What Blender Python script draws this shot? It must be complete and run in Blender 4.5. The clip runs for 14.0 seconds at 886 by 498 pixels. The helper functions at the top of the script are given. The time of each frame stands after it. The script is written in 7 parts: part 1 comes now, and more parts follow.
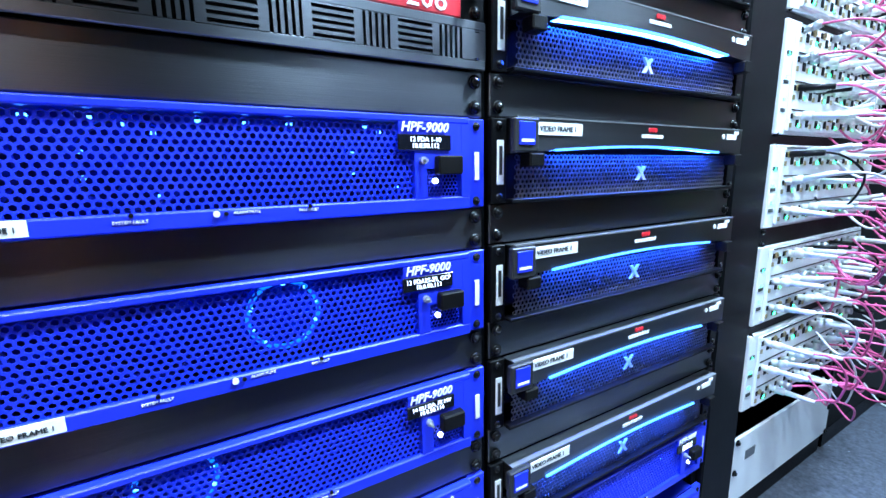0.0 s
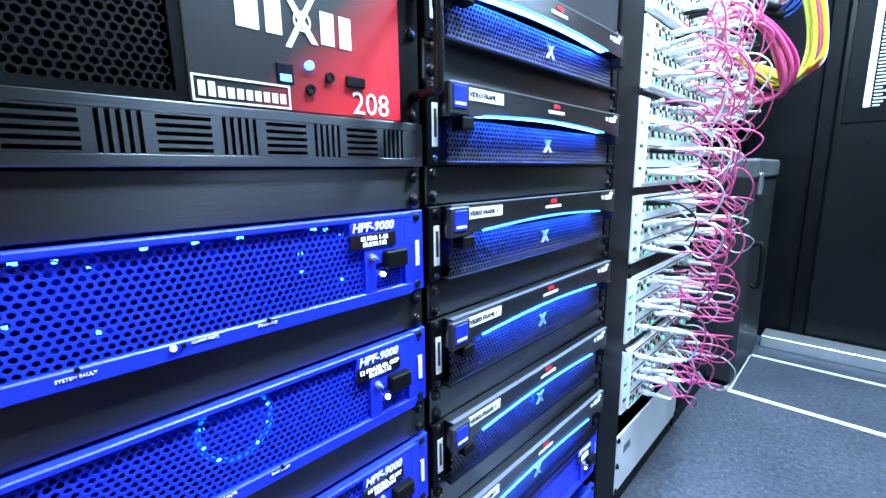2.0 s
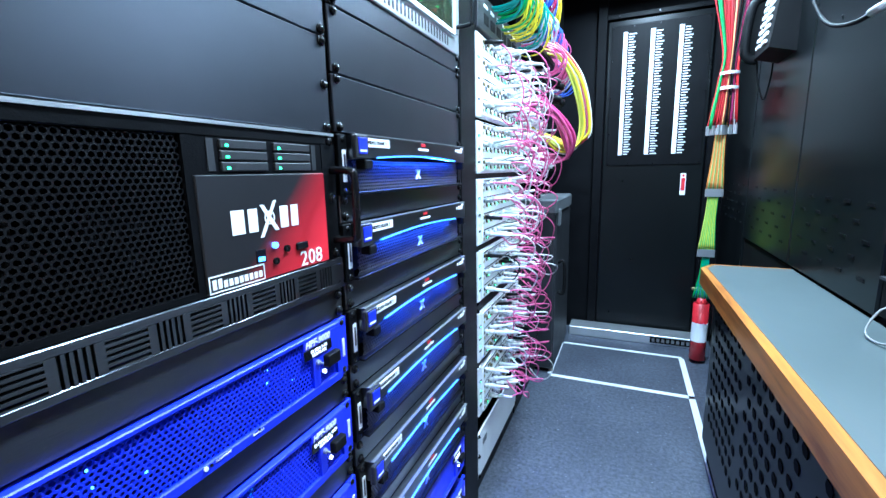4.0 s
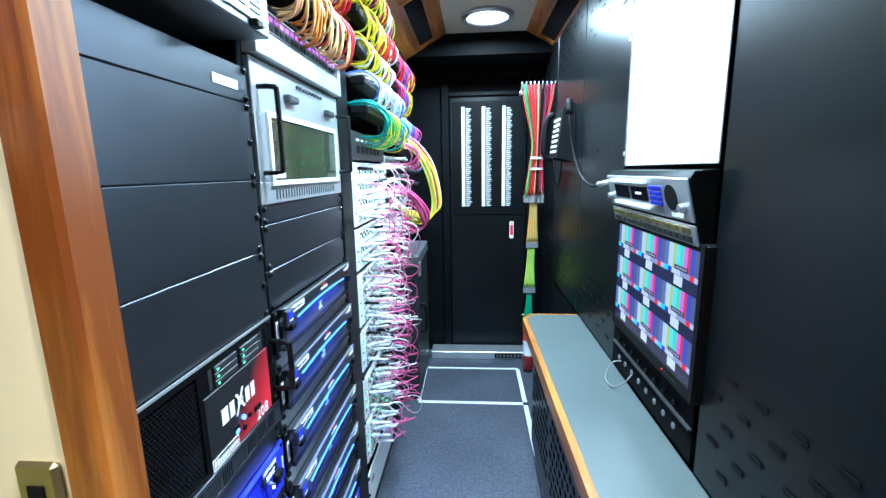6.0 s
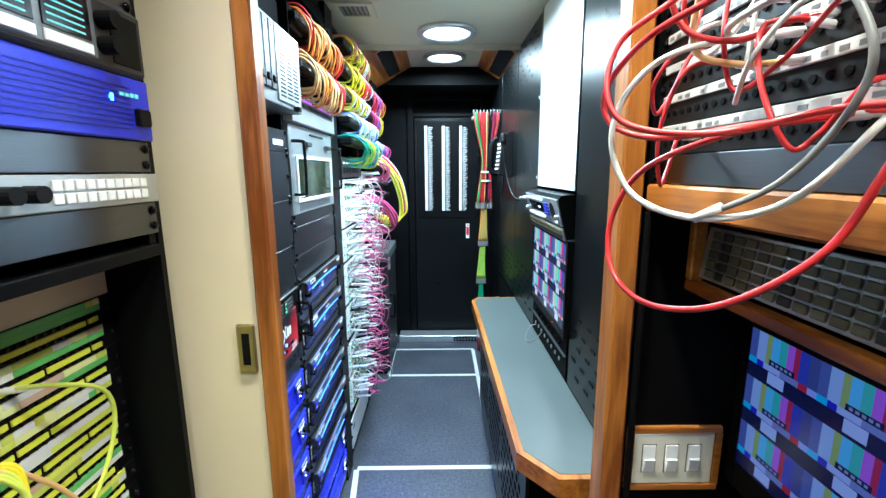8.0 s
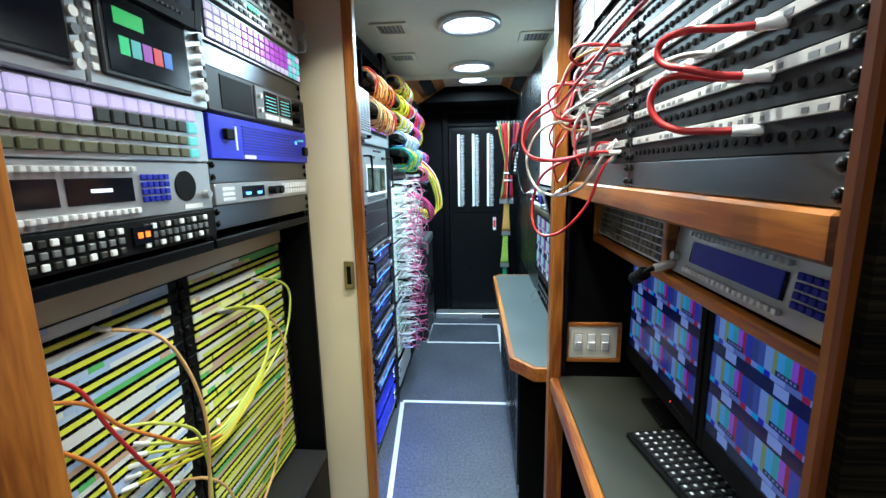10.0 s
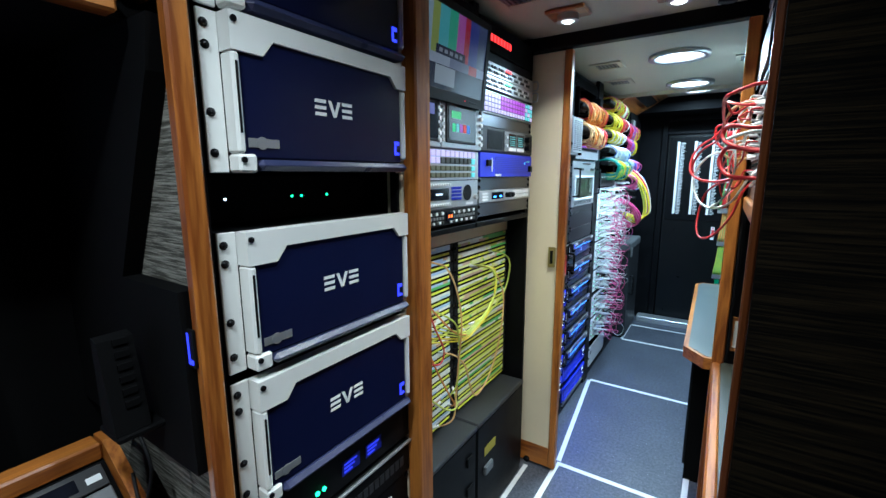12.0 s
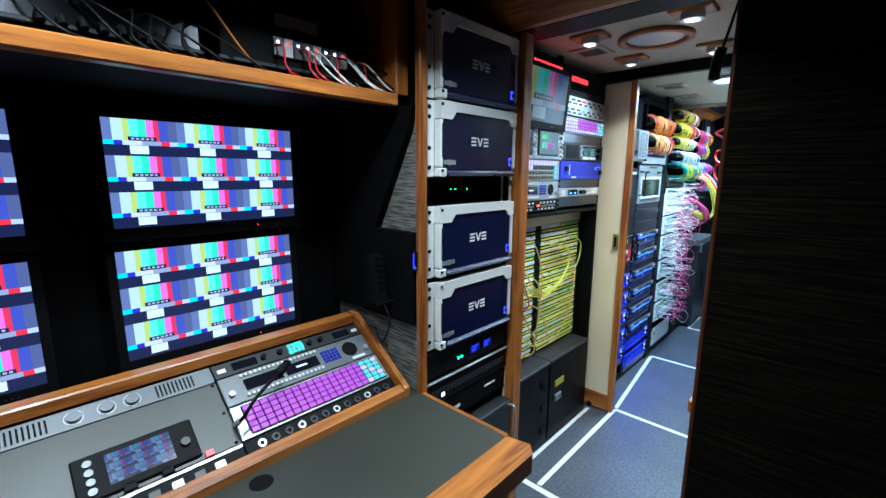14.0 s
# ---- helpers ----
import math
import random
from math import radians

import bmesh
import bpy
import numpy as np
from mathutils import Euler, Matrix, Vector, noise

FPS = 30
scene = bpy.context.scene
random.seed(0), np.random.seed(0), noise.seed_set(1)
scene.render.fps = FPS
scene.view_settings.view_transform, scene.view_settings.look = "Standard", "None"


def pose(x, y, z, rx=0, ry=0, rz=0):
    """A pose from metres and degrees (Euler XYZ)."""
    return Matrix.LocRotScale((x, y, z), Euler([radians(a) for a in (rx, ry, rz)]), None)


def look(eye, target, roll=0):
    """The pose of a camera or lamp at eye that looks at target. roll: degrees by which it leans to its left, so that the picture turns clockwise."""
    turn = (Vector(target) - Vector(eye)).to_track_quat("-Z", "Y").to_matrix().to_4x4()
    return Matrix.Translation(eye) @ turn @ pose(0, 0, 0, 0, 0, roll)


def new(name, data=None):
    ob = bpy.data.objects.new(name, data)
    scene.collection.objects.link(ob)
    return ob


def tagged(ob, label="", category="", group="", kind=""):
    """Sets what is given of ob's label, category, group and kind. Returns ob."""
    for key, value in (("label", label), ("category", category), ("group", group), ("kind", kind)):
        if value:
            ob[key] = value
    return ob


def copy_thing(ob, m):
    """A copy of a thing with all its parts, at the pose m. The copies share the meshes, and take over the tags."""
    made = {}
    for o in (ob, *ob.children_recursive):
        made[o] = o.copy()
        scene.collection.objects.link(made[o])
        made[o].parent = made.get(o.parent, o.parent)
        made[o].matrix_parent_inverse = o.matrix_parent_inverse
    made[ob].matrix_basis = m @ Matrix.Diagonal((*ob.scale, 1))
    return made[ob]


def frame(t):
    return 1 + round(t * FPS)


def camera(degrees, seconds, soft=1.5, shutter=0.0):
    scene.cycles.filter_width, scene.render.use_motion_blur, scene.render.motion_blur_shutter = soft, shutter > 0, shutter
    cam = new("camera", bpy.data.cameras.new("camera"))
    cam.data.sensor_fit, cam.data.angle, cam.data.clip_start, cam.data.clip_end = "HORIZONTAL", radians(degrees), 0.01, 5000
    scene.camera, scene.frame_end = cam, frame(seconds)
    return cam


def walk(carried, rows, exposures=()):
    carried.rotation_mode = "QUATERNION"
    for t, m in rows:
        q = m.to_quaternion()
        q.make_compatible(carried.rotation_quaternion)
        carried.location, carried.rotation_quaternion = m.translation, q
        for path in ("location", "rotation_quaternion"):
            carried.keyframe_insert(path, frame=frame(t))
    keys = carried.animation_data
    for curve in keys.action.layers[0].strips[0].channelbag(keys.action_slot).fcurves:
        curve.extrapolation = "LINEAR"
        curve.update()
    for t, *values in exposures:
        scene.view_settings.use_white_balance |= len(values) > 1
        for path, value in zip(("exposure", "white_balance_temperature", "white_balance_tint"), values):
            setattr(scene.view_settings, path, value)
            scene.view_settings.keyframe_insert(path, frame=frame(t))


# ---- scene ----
cam = camera(92.3, 14.0)
PATH = [
    (0, (-0.033, 0.566, 0.748), (-1.731, 1.557, 0.385), -1.0),
    (0.5, (-0.039, 0.563, 0.762), (-1.67, 1.663, 0.404), -0.8),
    (1, (-0.044, 0.553, 0.778), (-1.596, 1.762, 0.421), 0.0),
    (1.5, (-0.053, 0.535, 0.798), (-1.527, 1.839, 0.444), -0.7),
    (2, (-0.057, 0.511, 0.838), (-1.428, 1.922, 0.482), -0.8),
    (2.2, (-0.057, 0.495, 0.861), (-1.36, 1.967, 0.497), -0.5),
    (4.3, (-0.013, 0.307, 1.036), (-0.697, 2.154, 0.684), -1.4),
    (4.5, (-0.016, 0.294, 1.06), (-0.624, 2.167, 0.71), -1.4),
    (5, (-0.016, 0.236, 1.148), (-0.463, 2.153, 0.796), -1.4),
    (5.5, (-0.019, 0.148, 1.255), (-0.31, 2.094, 0.895), -1.0),
    (6, (-0.005, 0.071, 1.331), (-0.149, 2.033, 0.968), -1.0),
    (6.5, (0.026, -0.059, 1.375), (0.035, 1.908, 1.013), -0.9),
    (7, (0.026, -0.175, 1.379), (0.057, 1.792, 1.017), -0.8),
    (7.2, (0.027, -0.224, 1.382), (0.052, 1.743, 1.022), -0.5),
    (9.3, (0.067, -0.771, 1.416), (0.038, 1.196, 1.055), -1.1),
    (9.5, (0.082, -0.843, 1.416), (0.005, 1.123, 1.057), -0.9),
    (10, (0.103, -1.018, 1.412), (-0.061, 0.943, 1.054), -1.2),
    (10.5, (0.153, -1.145, 1.428), (-0.149, 0.8, 1.072), -1.1),
    (11, (0.215, -1.255, 1.448), (-0.39, 0.62, 1.101), -0.7),
    (11.5, (0.249, -1.387, 1.45), (-0.655, 0.364, 1.109), -0.5),
    (12, (0.311, -1.557, 1.456), (-0.767, 0.092, 1.112), -0.2),
    (12.5, (0.404, -1.698, 1.47), (-0.795, -0.135, 1.123), 0.0),
    (13, (0.51, -1.832, 1.46), (-0.767, -0.333, 1.11), 0.0),
    (13.5, (0.588, -1.979, 1.46), (-0.74, -0.525, 1.111), 0.1),
    (14, (0.629, -2.161, 1.473), (-0.719, -0.727, 1.121), 0.3),
]
walk(cam, [(t, look(eye, target, roll)) for t, eye, target, roll in PATH],
     ((0, 0.65, 5500, 10), (2.2, 0.7, 5500, 10), (4.5, 0.2, 5400, 10), (5.5, 0.15, 5400, 8), (6.5, 0.15, 5900, 4), (9.5, -0.35, 6000, 5), (11, -0.4, 5800, 4), (12.5, -0.5, 5350, 4), (14, -0.3, 5250, 3)))

# ---- light ----
world = bpy.data.worlds.new("world")
scene.world = world
world.use_nodes = True
world.node_tree.nodes["Background"].inputs[0].default_value = (0.02, 0.022, 0.03, 1)
world.node_tree.nodes["Background"].inputs[1].default_value = 0.2
LAMP_COOL = (0.70, 0.90, 1.0)
LAMP_WARM = (0.95, 0.90, 0.76)


def disc_lamp(x, y, z, power, size, color, spread=170):
    d = bpy.data.lights.new("ceiling_light_glow", "AREA")
    d.shape, d.size, d.energy, d.color, d.spread = "DISK", size, power, color, radians(spread)
    ob = new("ceiling_light_glow", d)
    ob.location = (x, y, z)
    return ob


for ly, lz in ((0.93, 2.005), (1.69, 2.005), (2.45, 2.085)):
    disc_lamp(0.07, ly, lz, 34, 0.2, LAMP_COOL)
for lx, ly in ((-0.215, -0.39), (-0.21, 0.06), (0.17, -0.43), (0.14, 0.08)):
    disc_lamp(lx, ly, 1.995, 9.0 if lx > 0 else (2.8 if ly < 0 else 3.6), 0.05, LAMP_WARM, 110)
# unseen lamps added over the front room to light console, shelf and servers
for lx, ly, lw in ((-0.06, -1.60, 9.0), (0.15, -1.15, 5.0), (-0.12, -2.15, 9.0), (-0.12, -2.8, 7.0)):
    disc_lamp(lx, ly, 2.03, lw, 0.06, (0.92, 0.93, 0.88), 130)
scene.view_settings.exposure = 0.0

# ---- materials ----
def material(name):
    m = bpy.data.materials.new(name)
    m.use_nodes = True
    nt = m.node_tree
    return m, nt, nt.nodes["Principled BSDF"]


def node(nt, kind, **inputs):
    n = nt.nodes.new(kind)
    for k, v in inputs.items():
        n.inputs[k.replace("_", " ")].default_value = v
    return n


def ramp(nt, stops, constant=False):
    n = nt.nodes.new("ShaderNodeValToRGB")
    cr = n.color_ramp
    cr.interpolation = "CONSTANT" if constant else "LINEAR"
    while len(cr.elements) < len(stops):
        cr.elements.new(0.5)
    for e, (p, c) in zip(cr.elements, stops):
        e.position, e.color = p, (*c, 1) if len(c) == 3 else c
    return n


def paint(name, color, rough=0.45, metal=0.0, vary=0.12, grain=60.0, bump=0.05, stretch=(1, 1, 1), coat=0.0, spec=0.5, worn=0.1):
    """A painted or plain surface with fine relief and slow stains."""
    m, nt, b = material(name)
    tc = nt.nodes.new("ShaderNodeTexCoord")
    mp = node(nt, "ShaderNodeMapping", Scale=stretch)
    nt.links.new(tc.outputs["Object"], mp.inputs["Vector"])
    fine = node(nt, "ShaderNodeTexNoise", Scale=grain * 6, Detail=3.0)
    slow = node(nt, "ShaderNodeTexNoise", Scale=grain * 0.12, Detail=4.0, Roughness=0.65)
    for n in (fine, slow):
        nt.links.new(mp.outputs[0], n.inputs["Vector"])
    c = Vector(color)
    lo, hi = tuple(c * (1 - vary)), tuple(c * (1 + vary))
    r = ramp(nt, ((0.3, lo), (0.7, hi)))
    nt.links.new(slow.outputs["Fac"], r.inputs[0])
    nt.links.new(r.outputs[0], b.inputs["Base Color"])
    rr = nt.nodes.new("ShaderNodeMapRange")
    rr.inputs["To Min"].default_value, rr.inputs["To Max"].default_value = max(0.03, rough - worn), min(1, rough + worn)
    nt.links.new(slow.outputs["Fac"], rr.inputs["Value"])
    nt.links.new(rr.outputs[0], b.inputs["Roughness"])
    bp = node(nt, "ShaderNodeBump", Strength=bump, Distance=0.002)
    nt.links.new(fine.outputs["Fac"], bp.inputs["Height"])
    nt.links.new(bp.outputs[0], b.inputs["Normal"])
    b.inputs["Metallic"].default_value = metal
    b.inputs["Coat Weight"].default_value = coat
    b.inputs["Specular IOR Level"].default_value = spec
    return m


def wood(name, axis, light=(0.44, 0.162, 0.028), dark=(0.17, 0.045, 0.007)):
    """Varnished cherry with the grain along one axis."""
    m, nt, b = material(name)
    tc = nt.nodes.new("ShaderNodeTexCoord")
    s = [9.0, 9.0, 9.0]
    s["xyz".index(axis)] = 0.7
    mp = node(nt, "ShaderNodeMapping", Scale=s)
    nt.links.new(tc.outputs["Object"], mp.inputs["Vector"])
    n1 = node(nt, "ShaderNodeTexNoise", Scale=2.2, Detail=6.0, Roughness=0.6, Distortion=0.8)
    n2 = node(nt, "ShaderNodeTexNoise", Scale=14.0, Detail=3.0)
    for n in (n1, n2):
        nt.links.new(mp.outputs[0], n.inputs["Vector"])
    mix = nt.nodes.new("ShaderNodeMath")
    mix.operation = "MULTIPLY_ADD"
    mix.inputs[1].default_value = 0.35
    nt.links.new(n2.outputs["Fac"], mix.inputs[0])
    nt.links.new(n1.outputs["Fac"], mix.inputs[2])
    r = ramp(nt, ((0.53, dark), (0.65, tuple((Vector(light) + Vector(dark)) * 0.5)), (0.80, light)))
    nt.links.new(mix.outputs[0], r.inputs[0])
    nt.links.new(r.outputs[0], b.inputs["Base Color"])
    b.inputs["Roughness"].default_value = 0.32
    b.inputs["Coat Weight"].default_value = 0.12
    b.inputs["Coat Roughness"].default_value = 0.15
    bp = node(nt, "ShaderNodeBump", Strength=0.08, Distance=0.002)
    nt.links.new(n2.outputs["Fac"], bp.inputs["Height"])
    nt.links.new(bp.outputs[0], b.inputs["Normal"])
    return m


def glow(name, color, strength):
    m, nt, b = material(name)
    b.inputs["Base Color"].default_value = (*[c * 0.4 for c in color], 1)
    b.inputs["Emission Color"].default_value = (*color, 1)
    b.inputs["Emission Strength"].default_value = strength
    b.inputs["Roughness"].default_value = 0.3
    return m


def island(name, colors, rough=0.5, metal=0.0):
    """One of several colours for each separate piece."""
    m, nt, b = material(name)
    g = nt.nodes.new("ShaderNodeObjectInfo")
    r = ramp(nt, [(i / len(colors), c) for i, c in enumerate(colors)], True)
    nt.links.new(g.outputs["Random"], r.inputs[0])
    nt.links.new(r.outputs[0], b.inputs["Base Color"])
    b.inputs["Roughness"].default_value = rough
    b.inputs["Metallic"].default_value = metal
    return m


def floor_material():
    m, nt, b = material("speckled_floor")
    tc = nt.nodes.new("ShaderNodeTexCoord")
    n1 = node(nt, "ShaderNodeTexNoise", Scale=3.0, Detail=5.0)
    n2 = node(nt, "ShaderNodeTexVoronoi", Scale=95.0)
    n3 = node(nt, "ShaderNodeTexNoise", Scale=75.0, Detail=8.0, Roughness=0.8)
    for n in (n1, n2, n3):
        nt.links.new(tc.outputs["Object"], n.inputs["Vector"])
    base = ramp(nt, ((0.3, (0.033, 0.038, 0.052)), (0.7, (0.052, 0.058, 0.076))))
    nt.links.new(n1.outputs["Fac"], base.inputs[0])
    sp = ramp(nt, ((0.06, (1, 1, 1)), (0.11, (0, 0, 0))))
    nt.links.new(n2.outputs["Distance"], sp.inputs[0])
    sel = ramp(nt, ((0.74, (0, 0, 0)), (0.76, (1, 1, 1))))
    nt.links.new(n2.outputs["Color"], sel.inputs[0])
    mu = nt.nodes.new("ShaderNodeMath")
    mu.operation = "MULTIPLY"
    nt.links.new(sp.outputs[0], mu.inputs[0])
    nt.links.new(sel.outputs[0], mu.inputs[1])
    mx = nt.nodes.new("ShaderNodeMix")
    mx.data_type = "RGBA"
    nt.links.new(mu.outputs[0], mx.inputs[0])
    nt.links.new(base.outputs[0], mx.inputs[6])
    mx.inputs[7].default_value = (0.42, 0.45, 0.50, 1)
    fine = nt.nodes.new("ShaderNodeMix")
    fine.data_type, fine.blend_type = "RGBA", "MULTIPLY"
    fine.inputs[0].default_value = 0.7
    fr = ramp(nt, ((0.40, (0.30, 0.30, 0.30)), (0.60, (2.0, 2.0, 2.0))))
    nt.links.new(n3.outputs["Fac"], fr.inputs[0])
    nt.links.new(mx.outputs[2], fine.inputs[6])
    nt.links.new(fr.outputs[0], fine.inputs[7])
    nt.links.new(fine.outputs[2], b.inputs["Base Color"])
    b.inputs["Roughness"].default_value = 0.5
    bp = node(nt, "ShaderNodeBump", Strength=0.25, Distance=0.001)
    nt.links.new(n3.outputs["Fac"], bp.inputs["Height"])
    nt.links.new(bp.outputs[0], b.inputs["Normal"])
    return m


def fabric_material(name, dark, light, sx, sz):
    """Woven wall covering with uneven horizontal threads."""
    m, nt, b = material(name)
    tc = nt.nodes.new("ShaderNodeTexCoord")
    mp = node(nt, "ShaderNodeMapping", Scale=(sx, sx, sz))
    nt.links.new(tc.outputs["Object"], mp.inputs["Vector"])
    n1 = node(nt, "ShaderNodeTexNoise", Scale=1.0, Detail=4.0, Roughness=0.7)
    nt.links.new(mp.outputs[0], n1.inputs["Vector"])
    r = ramp(nt, ((0.42, dark), (0.72, light)))
    nt.links.new(n1.outputs["Fac"], r.inputs[0])
    nt.links.new(r.outputs[0], b.inputs["Base Color"])
    b.inputs["Roughness"].default_value = 0.85
    b.inputs["Specular IOR Level"].default_value = 0.08
    bp = node(nt, "ShaderNodeBump", Strength=0.5, Distance=0.002)
    nt.links.new(n1.outputs["Fac"], bp.inputs["Height"])
    nt.links.new(bp.outputs[0], b.inputs["Normal"])
    return m


def bars_material(name, strength, cols=3, rows=3, tint=None):
    """A lit screen tiled with colour-bar test pictures, drawn from the screen's own UV."""
    m, nt, b = material(name)
    uv = nt.nodes.new("ShaderNodeUVMap")
    sep = nt.nodes.new("ShaderNodeSeparateXYZ")
    nt.links.new(uv.outputs[0], sep.inputs[0])

    def math_node(op, a, c, d=None):
        n = nt.nodes.new("ShaderNodeMath")
        n.operation = op
        for i, v in enumerate((a, c, d)):
            if v is None:
                continue
            if isinstance(v, (int, float)):
                n.inputs[i].default_value = v
            else:
                nt.links.new(v, n.inputs[i])
        return n.outputs[0]

    def mix(f, a, c):
        n = nt.nodes.new("ShaderNodeMix")
        n.data_type = "RGBA"
        nt.links.new(f, n.inputs[0])
        for i, v in ((6, a), (7, c)):
            if isinstance(v, tuple):
                n.inputs[i].default_value = (*v, 1)
            else:
                nt.links.new(v, n.inputs[i])
        return n.outputs[2]

    def between(v, a, c):
        return math_node("MULTIPLY", math_node("GREATER_THAN", v, a), math_node("LESS_THAN", v, c))

    u = math_node("FRACT", math_node("MULTIPLY", sep.outputs[0], cols), 0)
    v = math_node("FRACT", math_node("MULTIPLY", sep.outputs[1], rows), 0)
    navy = (0.012, 0.016, 0.055)
    blue = (0.06, 0.08, 0.42)
    top = ramp(nt, ((0, (0.13, 0.17, 0.36)), (0.12, (0.52, 0.66, 0.74)), (0.26, (0.50, 0.60, 0.14)), (0.34, (0.18, 0.74, 0.80)), (0.46, (0.10, 0.70, 0.42)),
                    (0.57, (0.75, 0.16, 0.66)), (0.67, (0.72, 0.03, 0.08)), (0.74, blue), (0.87, (0.09, 0.11, 0.25))), True)
    low = ramp(nt, ((0, (0.05, 0.7, 0.8)), (0.13, (0.03, 0.03, 0.5)), (0.24, (0.6, 0.66, 0.8)), (0.5, (0.3, 0.33, 0.5)), (0.76, (0.8, 0.03, 0.05)), (0.88, (0.5, 0.55, 0.8))), True)
    for r in (top, low):
        nt.links.new(u, r.inputs[0])
    col = mix(math_node("LESS_THAN", v, 0.42), top.outputs[0], low.outputs[0])
    col = mix(math_node("LESS_THAN", v, 0.30), col, navy)
    col = mix(math_node("MULTIPLY", between(v, 0.06, 0.29), between(u, 0.33, 0.58)), col, (0.68, 0.75, 0.82))
    col = mix(math_node("MULTIPLY", between(v, 0.42, 0.53), between(u, 0.32, 0.70)), col, navy)
    dots = math_node("FRACT", math_node("MULTIPLY", u, 15.0), 0)
    text = math_node("MULTIPLY", math_node("MULTIPLY", between(v, 0.45, 0.50), between(u, 0.36, 0.66)), math_node("GREATER_THAN", dots, 0.35))
    col = mix(text, col, (0.4, 0.42, 0.5))
    if tint:
        n = nt.nodes.new("ShaderNodeMix")
        n.data_type, n.blend_type = "RGBA", "MULTIPLY"
        n.inputs[0].default_value = 1.0
        nt.links.new(col, n.inputs[6])
        n.inputs[7].default_value = (*tint, 1)
        col = n.outputs[2]
    nt.links.new(col, b.inputs["Emission Color"])
    b.inputs["Emission Strength"].default_value = strength
    b.inputs["Base Color"].default_value = (0.01, 0.01, 0.012, 1)
    b.inputs["Roughness"].default_value = 0.18
    return m


BLACK = paint("black_powder_coat", (0.0035, 0.0037, 0.0045), 0.42, vary=0.25, grain=80, bump=0.12, spec=0.08)
BRUSHED = paint("black_brushed_panel", (0.125, 0.130, 0.144), 0.30, metal=1.0, vary=0.12, grain=70, bump=0.10, stretch=(0.05, 1, 2.0), worn=0.05)
# the brushing runs along the panel, so lamps spread into upright streaks
nt = BRUSHED.node_tree
across = nt.nodes.new("ShaderNodeVectorTransform")
across.vector_type, across.convert_from, across.convert_to = "VECTOR", "OBJECT", "WORLD"
across.inputs[0].default_value = (0, 0, 1)
nt.links.new(across.outputs[0], nt.nodes["Principled BSDF"].inputs["Tangent"])
nt.nodes["Principled BSDF"].inputs["Anisotropic"].default_value = 0.8
MATT_BLACK = paint("matt_black", (0.0018, 0.0018, 0.0021), 0.8, vary=0.25, grain=60, bump=0.1, spec=0.08)
PANEL = paint("satin_black_panel", (0.068, 0.073, 0.088), 0.36, metal=0.9, vary=0.10, grain=25, bump=0.02, worn=0.05)
GLOSS_BLACK = paint("black_cabinet_paint", (0.004, 0.005, 0.0055), 0.28, vary=0.2, grain=25, bump=0.002, spec=0.2, worn=0.02)
RUBBER = paint("black_rubber", (0.0038, 0.0038, 0.0043), 0.55, grain=90, bump=0.2, spec=0.12)
BLUE = paint("blue_anodised_paint", (0.024, 0.036, 0.72), 0.38, metal=0.15, vary=0.08, grain=60, bump=0.04)
BLUE_DARK = paint("blue_inner_metal", (0.016, 0.024, 0.42), 0.4, metal=0.3)
WHITE = paint("white_plastic", (0.72, 0.74, 0.76), 0.4, vary=0.05, grain=40, bump=0.02)
LABEL = paint("white_label", (0.78, 0.80, 0.82), 0.5, vary=0.04)
SILVER = paint("silver_metal", (0.50, 0.52, 0.54), 0.33, metal=0.75, vary=0.08, grain=60, bump=0.05)
GREY = paint("grey_metal", (0.17, 0.18, 0.19), 0.4, metal=0.4, vary=0.1)
DARK_GREY = paint("dark_grey_plastic", (0.018, 0.019, 0.022), 0.45, vary=0.12)
SCREW = paint("black_screw", (0.012, 0.012, 0.014), 0.25, metal=0.6)
CREAM = paint("cream_laminate", (0.76, 0.66, 0.47), 0.35, vary=0.04, grain=18, bump=0.03)
CEILING = paint("cream_ceiling_panel", (0.46, 0.44, 0.34), 0.55, vary=0.05, grain=14, bump=0.05)
BENCH = paint("grey_green_laminate", (0.075, 0.092, 0.092), 0.30, vary=0.07, grain=20, bump=0.03)
DESK_TOP = paint("dark_green_desk_laminate", (0.030, 0.033, 0.025), 0.42, vary=0.12, grain=20, bump=0.04)
TAPE = paint("white_floor_tape", (0.62, 0.64, 0.66), 0.45, vary=0.12, grain=30, bump=0.05)
RED = paint("red_enamel", (0.55, 0.02, 0.03), 0.35, vary=0.08)
BRASS = paint("aged_brass", (0.42, 0.34, 0.16), 0.3, metal=0.85, vary=0.15)
BOARD = paint("white_board", (0.82, 0.84, 0.84), 0.3, vary=0.02, grain=10, bump=0.01)
WOOD_Z = wood("cherry_upright", "z")
WOOD_Y = wood("cherry_lengthwise", "y")
WOOD_X = wood("cherry_across", "x")
FLOOR = floor_material()
GRASSCLOTH = fabric_material("dark_grasscloth", (0.0004, 0.0003, 0.0002), (0.018, 0.0125, 0.006), 5, 230)
GREYCLOTH = fabric_material("grey_woven_cloth", (0.05, 0.048, 0.04), (0.34, 0.33, 0.29), 14, 330)
BARS = bars_material("colour_bar_screen", 1.7)
BARS_SIDE = bars_material("colour_bar_screen_side", 1.05, tint=(0.85, 0.88, 1.0))
BARS_DIM = bars_material("colour_bar_screen_dim", 0.62, tint=(0.34, 0.46, 1.0))
BARS_ONE = bars_material("colour_bar_single", 0.26, 1, 1)
LED_BLUE = glow("blue_led", (0.07, 0.26, 1.0), 8.0)
